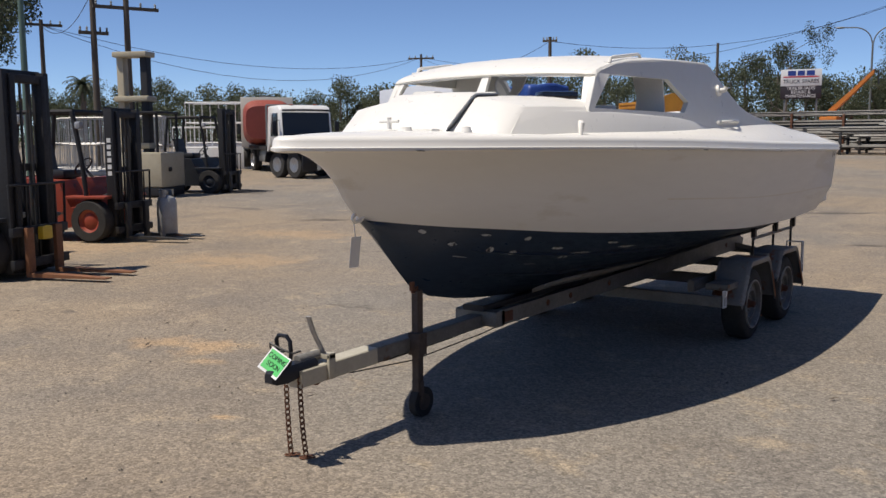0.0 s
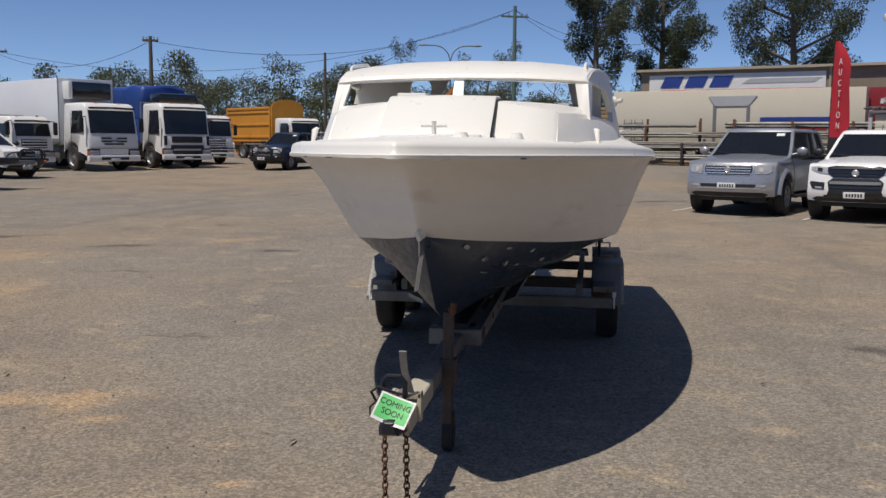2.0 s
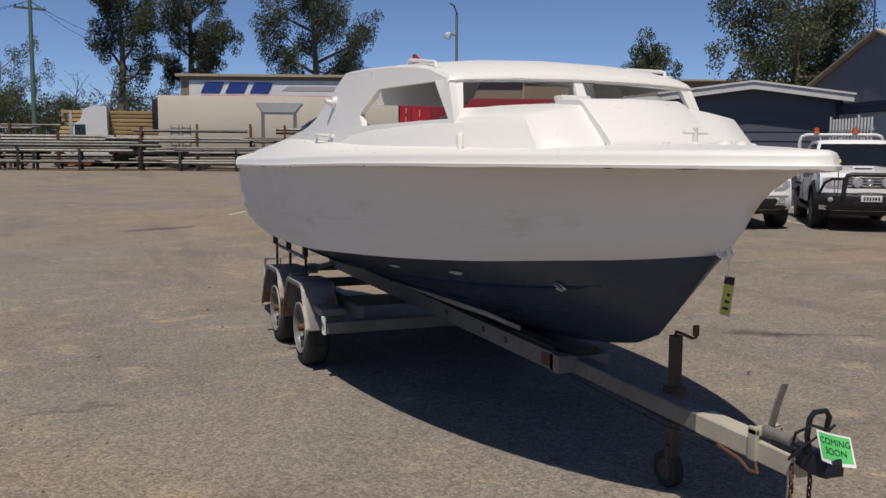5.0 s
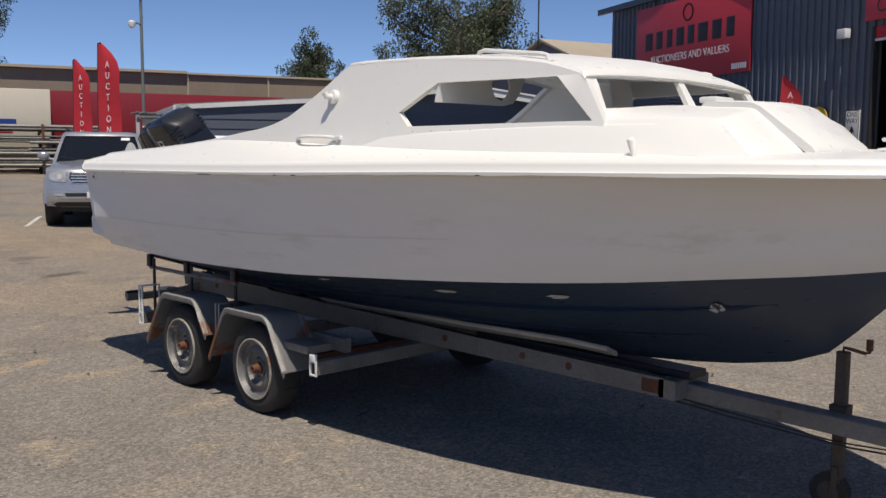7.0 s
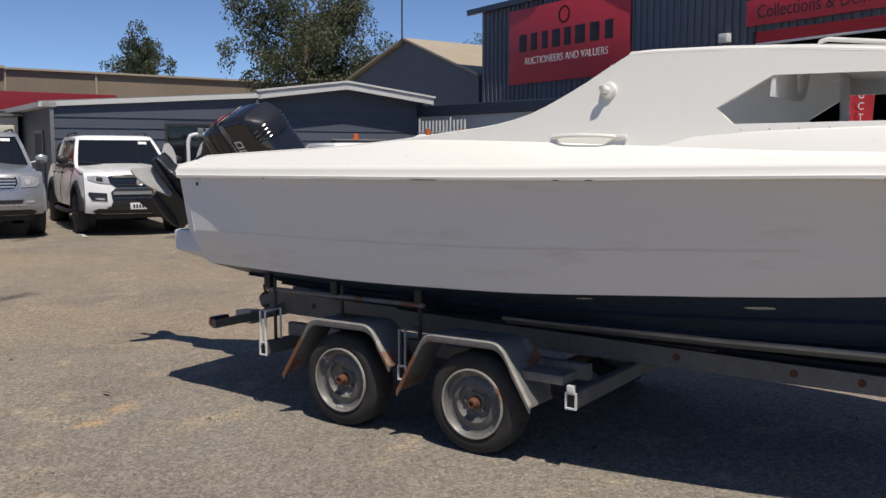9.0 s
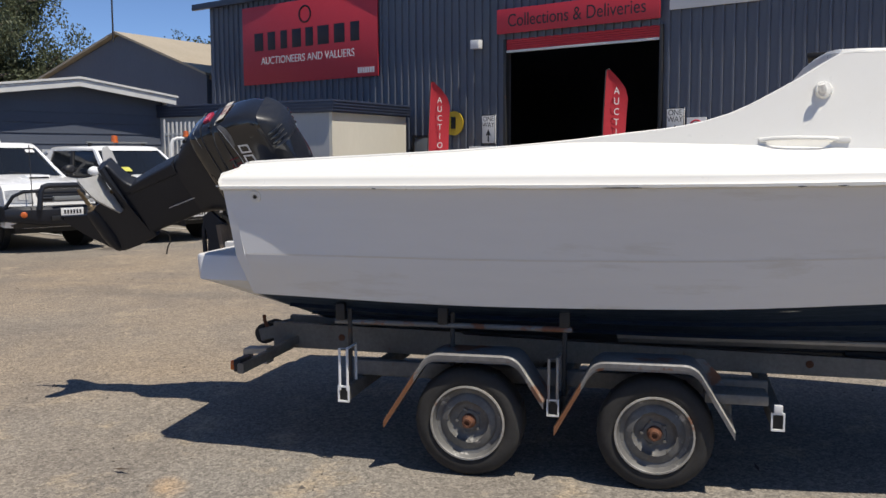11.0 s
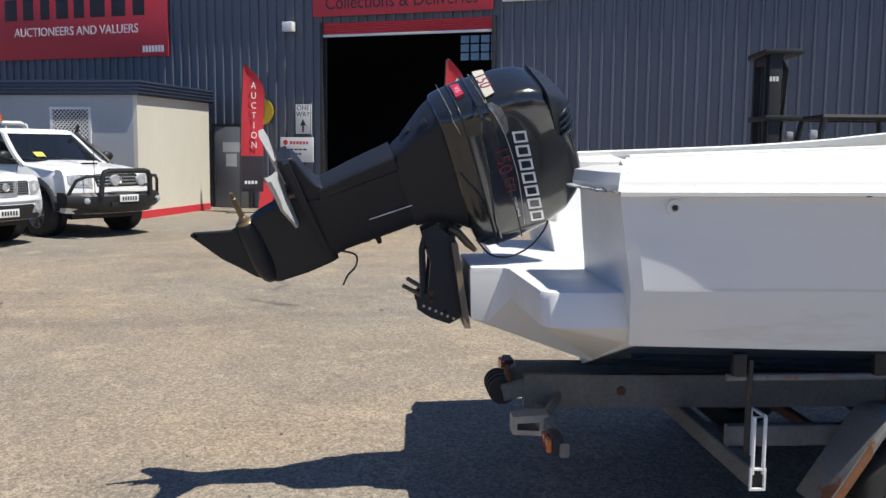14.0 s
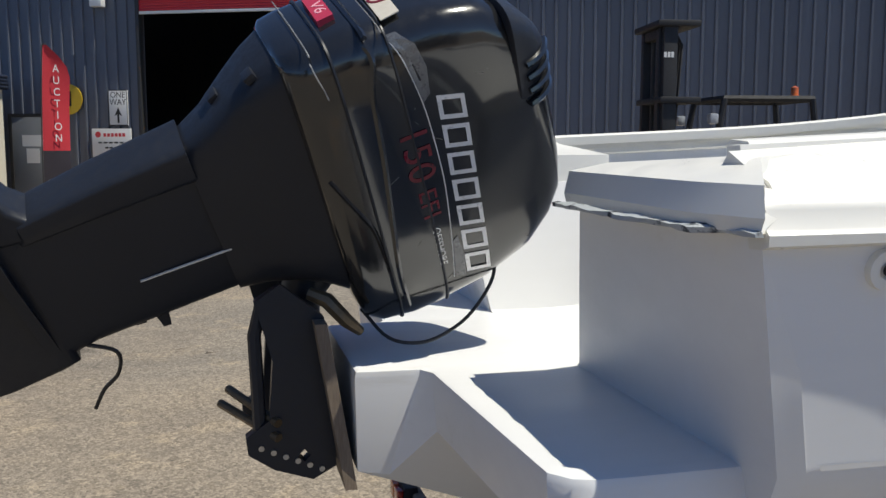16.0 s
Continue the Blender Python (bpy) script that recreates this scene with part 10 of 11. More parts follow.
# gas cylinder
gc = thing("gas_cylinder", "dull grey forklift gas cylinder standing on the asphalt", "gas cylinder", (-9.35, 6.52, gh(-9.35, 6.52)))
bm = BM()
lathe(bm, [(0.10, 0.0), (0.155, 0.01), (0.165, 0.06), (0.165, 0.58), (0.14, 0.66), (0.06, 0.70), (0.03, 0.71)], (-9.35, 6.52, gh(-9.35, 6.52)), (0, 0, 1), 22)
part("shell", bm, GALVLIGHT, gc)
bm = BM()
loft(bm, [[Vector((-9.35 + math.cos(a) * r, 6.52 + math.sin(a) * r, gh(-9.35, 6.52) + z)) for a in (0.6 + 5.0 * k / 14 for k in range(15))] for r, z in ((0.12, 0.64), (0.12, 0.80), (0.112, 0.80), (0.112, 0.64))], closed=False)
part("collar", bm, GALVLIGHT, gc)
bm = BM()
cyl(bm, (-9.35, 6.52, gh(-9.35, 6.52) + 0.70), (-9.35, 6.52, gh(-9.35, 6.52) + 0.78), 0.025, seg=10)
part("valve", bm, STEEL, gc)

# feather flags
def flag(label, x, y, h, fw=0.56, word="AUCTION", foot=4, spread=0.47):
    z0 = far(x, y)[0].z if math.hypot(x, y) > 20 and y > 18 else gh(x, y)
    f = thing("feather_flag", label, "flag", (x, y, z0), "feather flags")
    FM = frame_of((x, y, z0), (0.28, -0.96) if y < 18 else (0.38, -0.92))
    prof = []
    for k in range(15):
        v = k / 14
        z = 0.55 + (h - 0.55) * v
        left = 0.0 + 0.10 * v * v
        width = fw if v < 0.78 else fw * math.cos((v - 0.78) / 0.22 * 1.45)
        prof.append((left, left + max(0.03, width), z))
    bm = BM()
    rows = []
    for a, b, z in prof:
        row = [Vector((a + (b - a) * s, 0.05 * math.sin(2.2 * z + 3 * s) * s, z)) for s in (0, 0.33, 0.66, 1)]
        rows.append(row + [p + Vector((0, 0.006, 0)) for p in reversed(row)])
    loft(bm, rows[foot:])
    lpart(FM, "cloth", bm, FLAGRED, f, "red cloth")
    bm = BM()
    loft(bm, rows[:foot + 1])
    lpart(FM, "lower_cloth", bm, SIGNDARK, f, "black lower cloth")
    bars(FM, f, 0.08, 0.42, 0.75, 0.83, -0.06, SIGNWHITE, 4)
    bm = BM()
    tube(bm, [(-0.02, 0, 0.0)] + [(a - 0.02, 0, z) for a, b, z in prof[::2]] + [(prof[-1][1], 0, h + 0.02)], 0.016, 6)
    lpart(FM, "pole", bm, DARKSTEEL, f)
    bm = BM()
    tube(bm, [(-0.4, 0, 0.02), (0.4, 0, 0.02)], 0.02, 5)
    tube(bm, [(0, -0.4, 0.02), (0, 0.4, 0.02)], 0.02, 5)
    lpart(FM, "foot", bm, DARKSTEEL, f)
    for k, ch in enumerate(word):
        z = 0.55 + (h - 0.55) * (0.84 - spread * k / 6)
        lettering("letter", ch, 0.195 + 0.05 * (h - 3), FM @ Matrix.Translation((0.05 + fw * 0.5, -0.07, z)), SIGNWHITE, f, 0.003, squeeze=0.85)
    return f


flag("red feather flag reading auction by the warehouse wall", 19.4, 10.85, 3.75)
flag("red feather flag reading auction before the roller door", 17.15, 5.85, 3.75)
flag("tall red feather flag reading auction behind the parked cars", 8.49, 28.45, 5.05 - far(8.49, 28.45)[0].z, 0.92)
flag("tall red feather flag reading auction near the camera pole", 9.9, 33.9, 5.0 - far(9.9, 33.9)[0].z, 0.86)


# poles
def pole(name, label, x, y, h, material, r=0.14, arms=(), category="pole", near=False):
    b = Vector((x, y, gh(x, y))) if near else far(x, y)[0]
    s = 1.0 if near else far(x, y)[1]
    h *= s
    p = thing(name, label, category, b)
    bm = BM()
    cyl(bm, b, b + Vector((0, 0, h)), r, r * 0.65, 10)
    part("shaft", bm, material, p)
    for z, w, ang in arms:
        z *= s
        d = Vector((math.cos(ang), math.sin(ang), 0))
        bm = BM()
        loft(bm, [[b + d * k + Vector((0, 0, z + dz)) + d.cross(Vector((0, 0, 1))) * dy for dy, dz in ((-0.06, -0.07), (0.06, -0.07), (0.06, 0.07), (-0.06, 0.07))] for k in (-w, w)])
        part("cross_arm", bm, material, p)
        for k in (-w * 0.9, -w * 0.45, w * 0.45, w * 0.9):
            bm = BM()
            q = b + d * k + Vector((0, 0, z + 0.07))
            lathe(bm, [(0.03, 0), (0.06, 0.04), (0.03, 0.09), (0.055, 0.13), (0.02, 0.2)], q, (0, 0, 1), 8)
            part("insulator", bm, STEELGREY, p)
    return b + Vector((0, 0, h))


ARMS = 0.35
A = pole("power_pole", "tall steel power pole with cross-arm", -6, 76, 12.8, POLEGREEN, 0.20, ((11.9, 1.1, ARMS),))
B = pole("power_pole", "timber power pole with a small cross-arm", -30.6, 58.6, 8.6, POLEWOOD, 0.17, ((8.3, 0.5, ARMS),))
C = pole("power_pole", "timber power pole with cross-arm over the yard", -51, 69.6, 9.0, POLEWOOD, 0.17, ((8.6, 1.2, ARMS),))
pole("steel_post", "tall thin dark post at the yard's back", -17, 56.4, 7.2, POLEWOOD, 0.12)
E1 = pole("power_pole", "timber power pole beyond the forklifts", -48, 28, 8.4, POLEWOOD, 0.16, ((8.1, 1.1, 1.2),))
F1 = pole("power_pole", "weathered timber pole of a transformer frame", -34, 22, 8.4, POLEWOOD, 0.17, ((6.25, 0.62, 1.2),))
pole("power_pole", "weathered timber pole of a transformer frame", -33.2, 23.2, 8.6, POLEWOOD, 0.17, ((7.4, 1.4, 1.2),))
pole("steel_post", "green steel post beyond the forklifts", -31.3, 17, 7.8, POLEGREEN, 0.15)
lb, ls = far(-12.3, 80.7)
lamp = thing("street_lamp", "double-armed street light far behind the yard", "street lamp", lb)
bm = BM()
cyl(bm, lb, lb + Vector((0, 0, 8.6 * ls)), 0.11, 0.07, 10)
part("shaft", bm, POLEGREY, lamp)
for sg in (-1, 1):
    d = Vector((math.cos(0.3), math.sin(0.3), 0)) * sg
    bm = BM()
    tube(bm, curve([lb + Vector((0, 0, 8.5 * ls)), lb + d * 0.25 + Vector((0, 0, 9.3 * ls)), lb + d * 0.9 + Vector((0, 0, 9.85 * ls)), lb + d * 2.0 + Vector((0, 0, 9.95 * ls))], 4), 0.05, 6)
    arm = part("arm", bm, POLEGREY, lamp)
    bm = BM()
    loft(bm, [ring_at(lb + d * u + Vector((0, 0, 9.95 * ls)), d, r, 10, squash=0.45) for u, r in ((1.95, 0.07), (2.15, 0.17), (2.5, 0.17), (2.7, 0.06))])
    part("lantern", bm, STEELGREY, arm)
G1 = pole("power_pole", "steel power pole behind the tall gums", 8.5, 92, 12.0, POLEGREEN, 0.16, ((11.2, 1.0, ARMS), (10.2, 0.7, ARMS)))
for a, b, sag in ((A, C, 3.0), (B, C, 1.5), (A, B, 2.0), (A, G1, 1.5), (A, G1, 2.3), (C, E1, 2.5), (E1, F1, 1.0), (C, E1, 1.6)):
    bm = BM()
    tube(bm, [a + (b - a) * (k / 14) - Vector((0, 0, 0.3 + sag * (1 - (2 * k / 14 - 1) ** 2))) for k in range(15)], 0.016, 5)
    ob = link("power_line", bm, SATINBLACK)
    tagged(ob, "thin black overhead power line between poles", "cable", "power lines")
# security camera pole behind the office
cb = Vector((11.1, 30.6, 0.1))
cp = thing("camera_pole", "grey security camera pole behind the office", "camera pole", cb)
bm = BM()
cyl(bm, cb, cb + Vector((0, 0, 6.9)), 0.062, 0.05, 10)
part("shaft", bm, POLEGREY, cp)
bm = BM()
tube(bm, [cb + Vector((0, 0, 6.85)), cb + Vector((-0.2, -0.2, 7.1)), cb + Vector((-0.45, -0.4, 7.15))], 0.035, 6)
tube(bm, [cb + Vector((0, 0, 6.0)), cb + Vector((-0.35, -0.1, 6.05))], 0.03, 6)
part("arm", bm, POLEGREY, cp)
bm = BM()
lathe(bm, [(0.05, 0.1), (0.13, 0.05), (0.13, -0.05), (0.10, -0.14), (0.01, -0.18)], cb + Vector((-0.4, -0.1, 6.0)), (0, 0, 1), 14)
part("dome_camera", bm, SIGNWHITE, cp)

# truck-parts sign on two posts
sb, ss = far(-15.7, 72)
TM = frame_of(sb, (0.98, 0.18)) @ Matrix.Scale(1.2, 4)
tse = thing("roadside_sign", "tall white and black truck spares sign on posts", "sign", sb)
w, zt = 1.15, 4.75
lbox(TM, "upper_panel", SIGNWHITE, tse, -w, w, -0.04, 0.04, zt - 0.98, zt, 0.01)
lbox(TM, "lower_panel", SIGNDARK, tse, -w, w, -0.045, 0.04, zt - 1.75, zt - 0.985, 0.01)
for x in (-0.9, 0.9):
    lbox(TM, "post", STEELGREY, tse, x - 0.05, x + 0.05, 0.04, 0.14, 0, zt)
for x0, x1 in ((-0.75, -0.3), (-0.2, 0.2), (0.3, 0.75)):
    lbox(TM, "emblem_bar", SIGNBLUE, tse, x0, x1, -0.055, -0.04, zt - 0.36, zt - 0.08)
lbox(TM, "emblem_stripe", SIGNRED, tse, -1.0, 1.0, -0.055, -0.04, zt - 0.47, zt - 0.41)
lettering("printed_word", "TRUCK SPARES", 0.34, TM @ Matrix.Translation((0, -0.05, zt - 0.72)), INK, tse, 0.004, squeeze=0.88)
for k, line in enumerate(("TRAILER SALES", "REPAIRS &", "MAINTENANCE")):
    lettering("printed_word", line, 0.27, TM @ Matrix.Translation((0, -0.052, zt - 1.13 - k * 0.23)), SIGNWHITE, tse, 0.004, squeeze=0.9)

# pipe racks along the back of the yard
R = random.Random(11)
def pipe_rack(x0, y0, length, ang, tiers, group="pipe racks"):
    b, s = far(x0 * 0.885, y0 * 0.885 - 0.3)
    PMx = frame_of(b, (math.cos(ang), math.sin(ang)))
    r = thing("pipe_rack", "dark steel rack stacked with long grey steel pipes", "rack", b, group)
    for k in range(int(length / 3.2) + 1):
        for y in (0, 1.3):
            lbox(PMx, "post", RUST if tiers > 2 else DARKSTEEL, r, k * 3.2 - 0.07, k * 3.2 + 0.07, y - 0.06, y + 0.06, 0, tiers * 0.62 + R.uniform(-0.15, 0.35), 0.01)
        for t in range(tiers):
            lbox(PMx, "bearer", DARKSTEEL, r, k * 3.2 - 0.06, k * 3.2 + 0.06, 0, 1.3, 0.28 + t * 0.62, 0.38 + t * 0.62)
    for t in range(tiers):
        rr = R.choice((0.055, 0.07, 0.085, 0.10))
        for layer in range(R.choice((1, 2, 3, 4)) if rr < 0.09 else R.choice((1, 2, 3))):
            a, e = R.uniform(-2.6, 1.0), length + R.uniform(-3.0, 2.4)
            for k in range(R.randint(3, 6)):
                bm = BM()
                y, z = 0.10 + k * (2.05 * rr) + 0.5 * rr * (layer % 2), 0.385 + t * 0.62 + rr + layer * rr * 1.8
                cyl(bm, (a + R.uniform(-0.2, 0.2), y, z), (e + R.uniform(-0.3, 0.3), y, z), rr, seg=7)
                lpart(PMx, "pipe", bm, PIPE, r)


for x0, y0, ln, ang, tiers in ((-30, 74, 9, -0.10, 3), (-19.5, 71.5, 10, -0.12, 4), (-8.5, 70.0, 9, -0.14, 3), (1.0, 67.6, 9, -0.14, 4), (11.0, 65.0, 9, -0.20, 4), (3.5, 65.5, 10, -0.16, 2), (-14, 69, 8, -0.12, 2), (14, 62, 10, -0.25, 2), (-22, 70, 9, -0.1, 2), (20, 61, 8, -0.25, 3), (-11, 66.5, 10, -0.12, 2)):
    pipe_rack(x0, y0, ln, ang, tiers)
# bundles of sawn timber behind the racks
tb = Vector((-2.0, 62.0, 0.6))
TBM = frame_of(tb, (0.99, -0.15))
tstack = thing("timber_stack", "tall stack of sawn yellow timber beams on trestles", "timber stack", tb)
lbox(TBM, "trestle", DARKSTEEL, tstack, -1, 7.5, 0.2, 1.2, 0.0, 1.9)
for k in range(7):
    for j in range(2):
        lbox(TBM, "beam", TIMBER, tstack, -1.6 + R.uniform(-0.3, 0.3), 8.0 + R.uniform(-0.3, 0.3), 0.2 + j * 0.45, 0.6 + j * 0.45, 1.9 + k * 0.26, 2.1 + k * 0.26, 0.01)
# orange yard crane
ob_, s = far(-12.0, 70.7)
crane = thing("yard_crane", "orange yard crane with its boom raised", "crane", ob_)
CRM = frame_of(ob_, (0.99, -0.1))
lbox(CRM, "chassis", ORANGE, crane, -4.0, 2.0, -1.0, 1.0, 0.8, 1.3, 0.05)
lbox(CRM, "cab", ORANGE, crane, -1.6, -0.4, -0.7, 0.7, 1.3, 2.3, 0.08)
bm = BM()
for z in (1.4, 1.9):
    tube(bm, [(-6.5, -0.4, z), (6.0, -0.4, z)], 0.07, 6)
for k in range(14):
    tube(bm, [(-6.5 + k * 0.9, -0.4, 1.4 if k % 2 else 1.9), (-5.6 + k * 0.9, -0.4, 1.9 if k % 2 else 1.4)], 0.05, 5)
lpart(CRM, "lattice_jib", bm, ORANGE, crane, "orange lattice jib laid along the yard")
bm = BM()
loft(bm, [[Vector((x, y * w, z + dz * w)) for y, dz in ((-1, -1), (1, -1), (1, 1), (-1, 1))] for x, z, w in ((-1.2, 2.5, 0.22), (0.4, 4.0, 0.18), (1.7, 5.3, 0.13))])
lpart(CRM, "boom", bm, ORANGE, crane, smooth=0)
bm = BM()
tube(bm, [(1.7, 0, 5.4), (1.95, 0, 5.2), (2.0, 0, 4.4)], 0.06, 6)
lpart(CRM, "hook_block", bm, DARKSTEEL, crane)
for x in (-3.2, -0.6, 1.3):
    for y in (-1.0, 1.0):
        bm = BM()
        cyl(bm, (x, y - 0.17, 0.5), (x, y + 0.17, 0.5), 0.5, seg=16)
        lpart(CRM, "wheel", bm, RUBBER, crane)
for x, y, c in ((-19, 69, ORANGE), (-16.5, 68, FORKRED), (-7.2, 68.5, STEELGREY), (-26, 66, ORANGE), (-3, 67, FORKRED), (-23, 67, STEELGREY)):
    q, s = far(x, y)
    bn = thing("steel_bin", "small steel bin among the pipe racks", "bin", q, "yard bins")
    BMX = frame_of(q, (0.99, -0.1))
    bm = BM()
    o = [(-0.9, 0.12), (0.9, 0.12), (1.1, 1.1), (-1.1, 1.1)]
    loft(bm, [[Vector((u, v, z)) for u, z in o] for v in (-0.6, 0.6)])
    lpart(BMX, "tub", bm, c, bn)
    for u in (-0.7, 0.7):
        lbox(BMX, "skid", DARKSTEEL, bn, u - 0.06, u + 0.06, -0.6, 0.6, 0, 0.14)


# cage trailer and white stacked cages
def cage(name, label, o, ex, lx, ly, z0, z1, material, wheels=False, step=0.3):
    M = frame_of(o, ex)
    t = thing(name, label, "trailer" if wheels else "cage", o)
    for z in (z0, (z0 + z1) / 2, z1):
        bm = BM()
        tube(bm, [(0, 0, z), (lx, 0, z), (lx, ly, z), (0, ly, z)], 0.03, 5, closed=True)
        lpart(M, "rail", bm, material, t)
    spots = [(k * step, y) for k in range(int(lx / step) + 1) for y in (0, ly)] + [(x, k * step) for k in range(1, int(ly / step)) for x in (0, lx)]
    for x, y in spots:
        bm = BM()
        tube(bm, [(x, y, z0), (x, y, z1)], 0.015, 4)
        lpart(M, "upright", bm, material, t)
    lbox(M, "base", material, t, 0, lx, 0, ly, z0 - 0.25 if wheels else 0.0, z0, 0.02)
    if wheels:
        for y in (-0.12, ly + 0.12):
            for x in (lx * 0.5 - 0.36, lx * 0.5 + 0.36):
                bm = BM()
                lathe_ring(bm, [(0.18, -0.09), (0.30, -0.09), (0.33, -0.05), (0.33, 0.05), (0.30, 0.09), (0.18, 0.09)], (x, y, 0.33), (0, 1, 0), 18)
                ty = lpart(M, "wheel", bm, RUBBER, t)
                bm = BM()
                cyl(bm, (x, y - 0.07, 0.33), (x, y + 0.07, 0.33), 0.185, seg=16)
                rm = lpart(M, "rim", bm, ALLOY, t)
            lbox(M, "mudguard", GALVLIGHT, t, lx * 0.5 - 0.78, lx * 0.5 + 0.78, y - 0.12, y + 0.12, 0.70, 0.74, 0.015)
        bm = BM()
        tube(bm, [(lx, ly / 2, 0.5), (lx + 1.2, ly / 2, 0.45), (lx + 1.2, ly / 2, 0.02)], 0.04, 6)
        lpart(M, "drawbar", bm, STEELGREY, t)


q, s = far(-15.6, 49)
cage("cage_trailer", "small galvanised cage trailer parked on the asphalt", q, (0.9, -0.3), 2.3, 1.4, 0.65, 1.75, GALVLIGHT, True)
q, s = far(-31.8, 25.2)
cage("stock_cage", "white steel cage stacked beyond the forklifts", q, (0.8, 0.6), 3.0, 1.6, 1.2, 3.0, SIGNWHITE, step=0.75)
q, s = far(-29.5, 22.6)
cage("stock_cage", "white steel crate frame beyond the forklifts", q, (0.8, 0.6), 2.2, 1.4, 0.2, 1.9, SIGNWHITE, step=0.55)
for x, y in ((-33, 19.5), (-31, 18.6), (-29, 19.0), (-35, 20.4), (-27.0, 17.6)):
    q, s = far(x, y)
    cage("wire_cage", "stacked galvanised wire cages behind the forklifts", q, (0.8, 0.6), 2.0, 1.2, 0.2, 2.3, GALVLIGHT, step=0.2)

# ---- trees ----
BARK = mat("gum_bark", (0.20, 0.165, 0.13), 0.9, dark=(0.10, 0.08, 0.065), big=2, fine=14, mix=0.8, stretch=(1, 1, 0.3))
def leaf_mat(name, a, b, thin=0.2):
    m = bpy.data.materials.new(name)
    m.use_nodes = True
    n, l = m.node_tree.nodes, m.node_tree.links
    bs = n["Principled BSDF"]
    g = n.new("ShaderNodeNewGeometry")
    x = n.new("ShaderNodeMix")
    x.data_type = "RGBA"
    x.inputs[6].default_value, x.inputs[7].default_value = (*a, 1), (*b, 1)
    l.new(g.outputs["Random Per Island"], x.inputs[0])
    l.new(x.outputs[2], bs.inputs["Base Color"])
    bs.inputs["Roughness"].default_value = 0.55
    bs.inputs["Specular IOR Level"].default_value = 0.35
    tr, mx = n.new("ShaderNodeBsdfTranslucent"), n.new("ShaderNodeMixShader")
    l.new(x.outputs[2], tr.inputs["Color"])
    mx.inputs[0].default_value = thin
    l.new(bs.outputs[0], mx.inputs[1])
    l.new(tr.outputs[0], mx.inputs[2])
    l.new(mx.outputs[0], n["Material Output"].inputs["Surface"])
    return m


GUMLEAF = leaf_mat("gum_leaf", (0.035, 0.048, 0.028), (0.085, 0.105, 0.058))
OLIVELEAF = leaf_mat("olive_leaf", (0.055, 0.070, 0.036), (0.12, 0.135, 0.072))
BUSHLEAF = leaf_mat("bush_leaf", (0.066, 0.080, 0.046), (0.15, 0.165, 0.095), 0.35)
GREYLEAF = leaf_mat("grey_leaf", (0.07, 0.075, 0.055), (0.15, 0.15, 0.105))


def leaves(out, c, rad, count, size, rng, droop=0.4, tall=0.72):
    """Loose leaf sprays round a twig's end: bent blades in random turns."""
    for _ in range(count):
        while True:
            p = Vector((rng.uniform(-1, 1), rng.uniform(-1, 1), rng.uniform(-1, 1)))
            if p.length < 1:
                break
        p = c + Vector((p.x * rad, p.y * rad, p.z * rad * tall))
        a, t = rng.uniform(0, 6.283), rng.uniform(-1.35, 0.45) - droop * 0.3
        d = Vector((math.cos(a) * math.cos(t), math.sin(a) * math.cos(t), math.sin(t))) * size * rng.uniform(0.6, 1.4)
        s = d.cross(Vector((rng.uniform(-1, 1), rng.uniform(-1, 1), rng.uniform(-1, 1)))).normalized() * size * rng.uniform(0.22, 0.42)
        k = len(out[0])
        out[0].extend((p, p + d * 0.5 + s, p + d, p + d * 0.45 - s))
        out[1].append((k, k + 1, k + 2, k + 3))


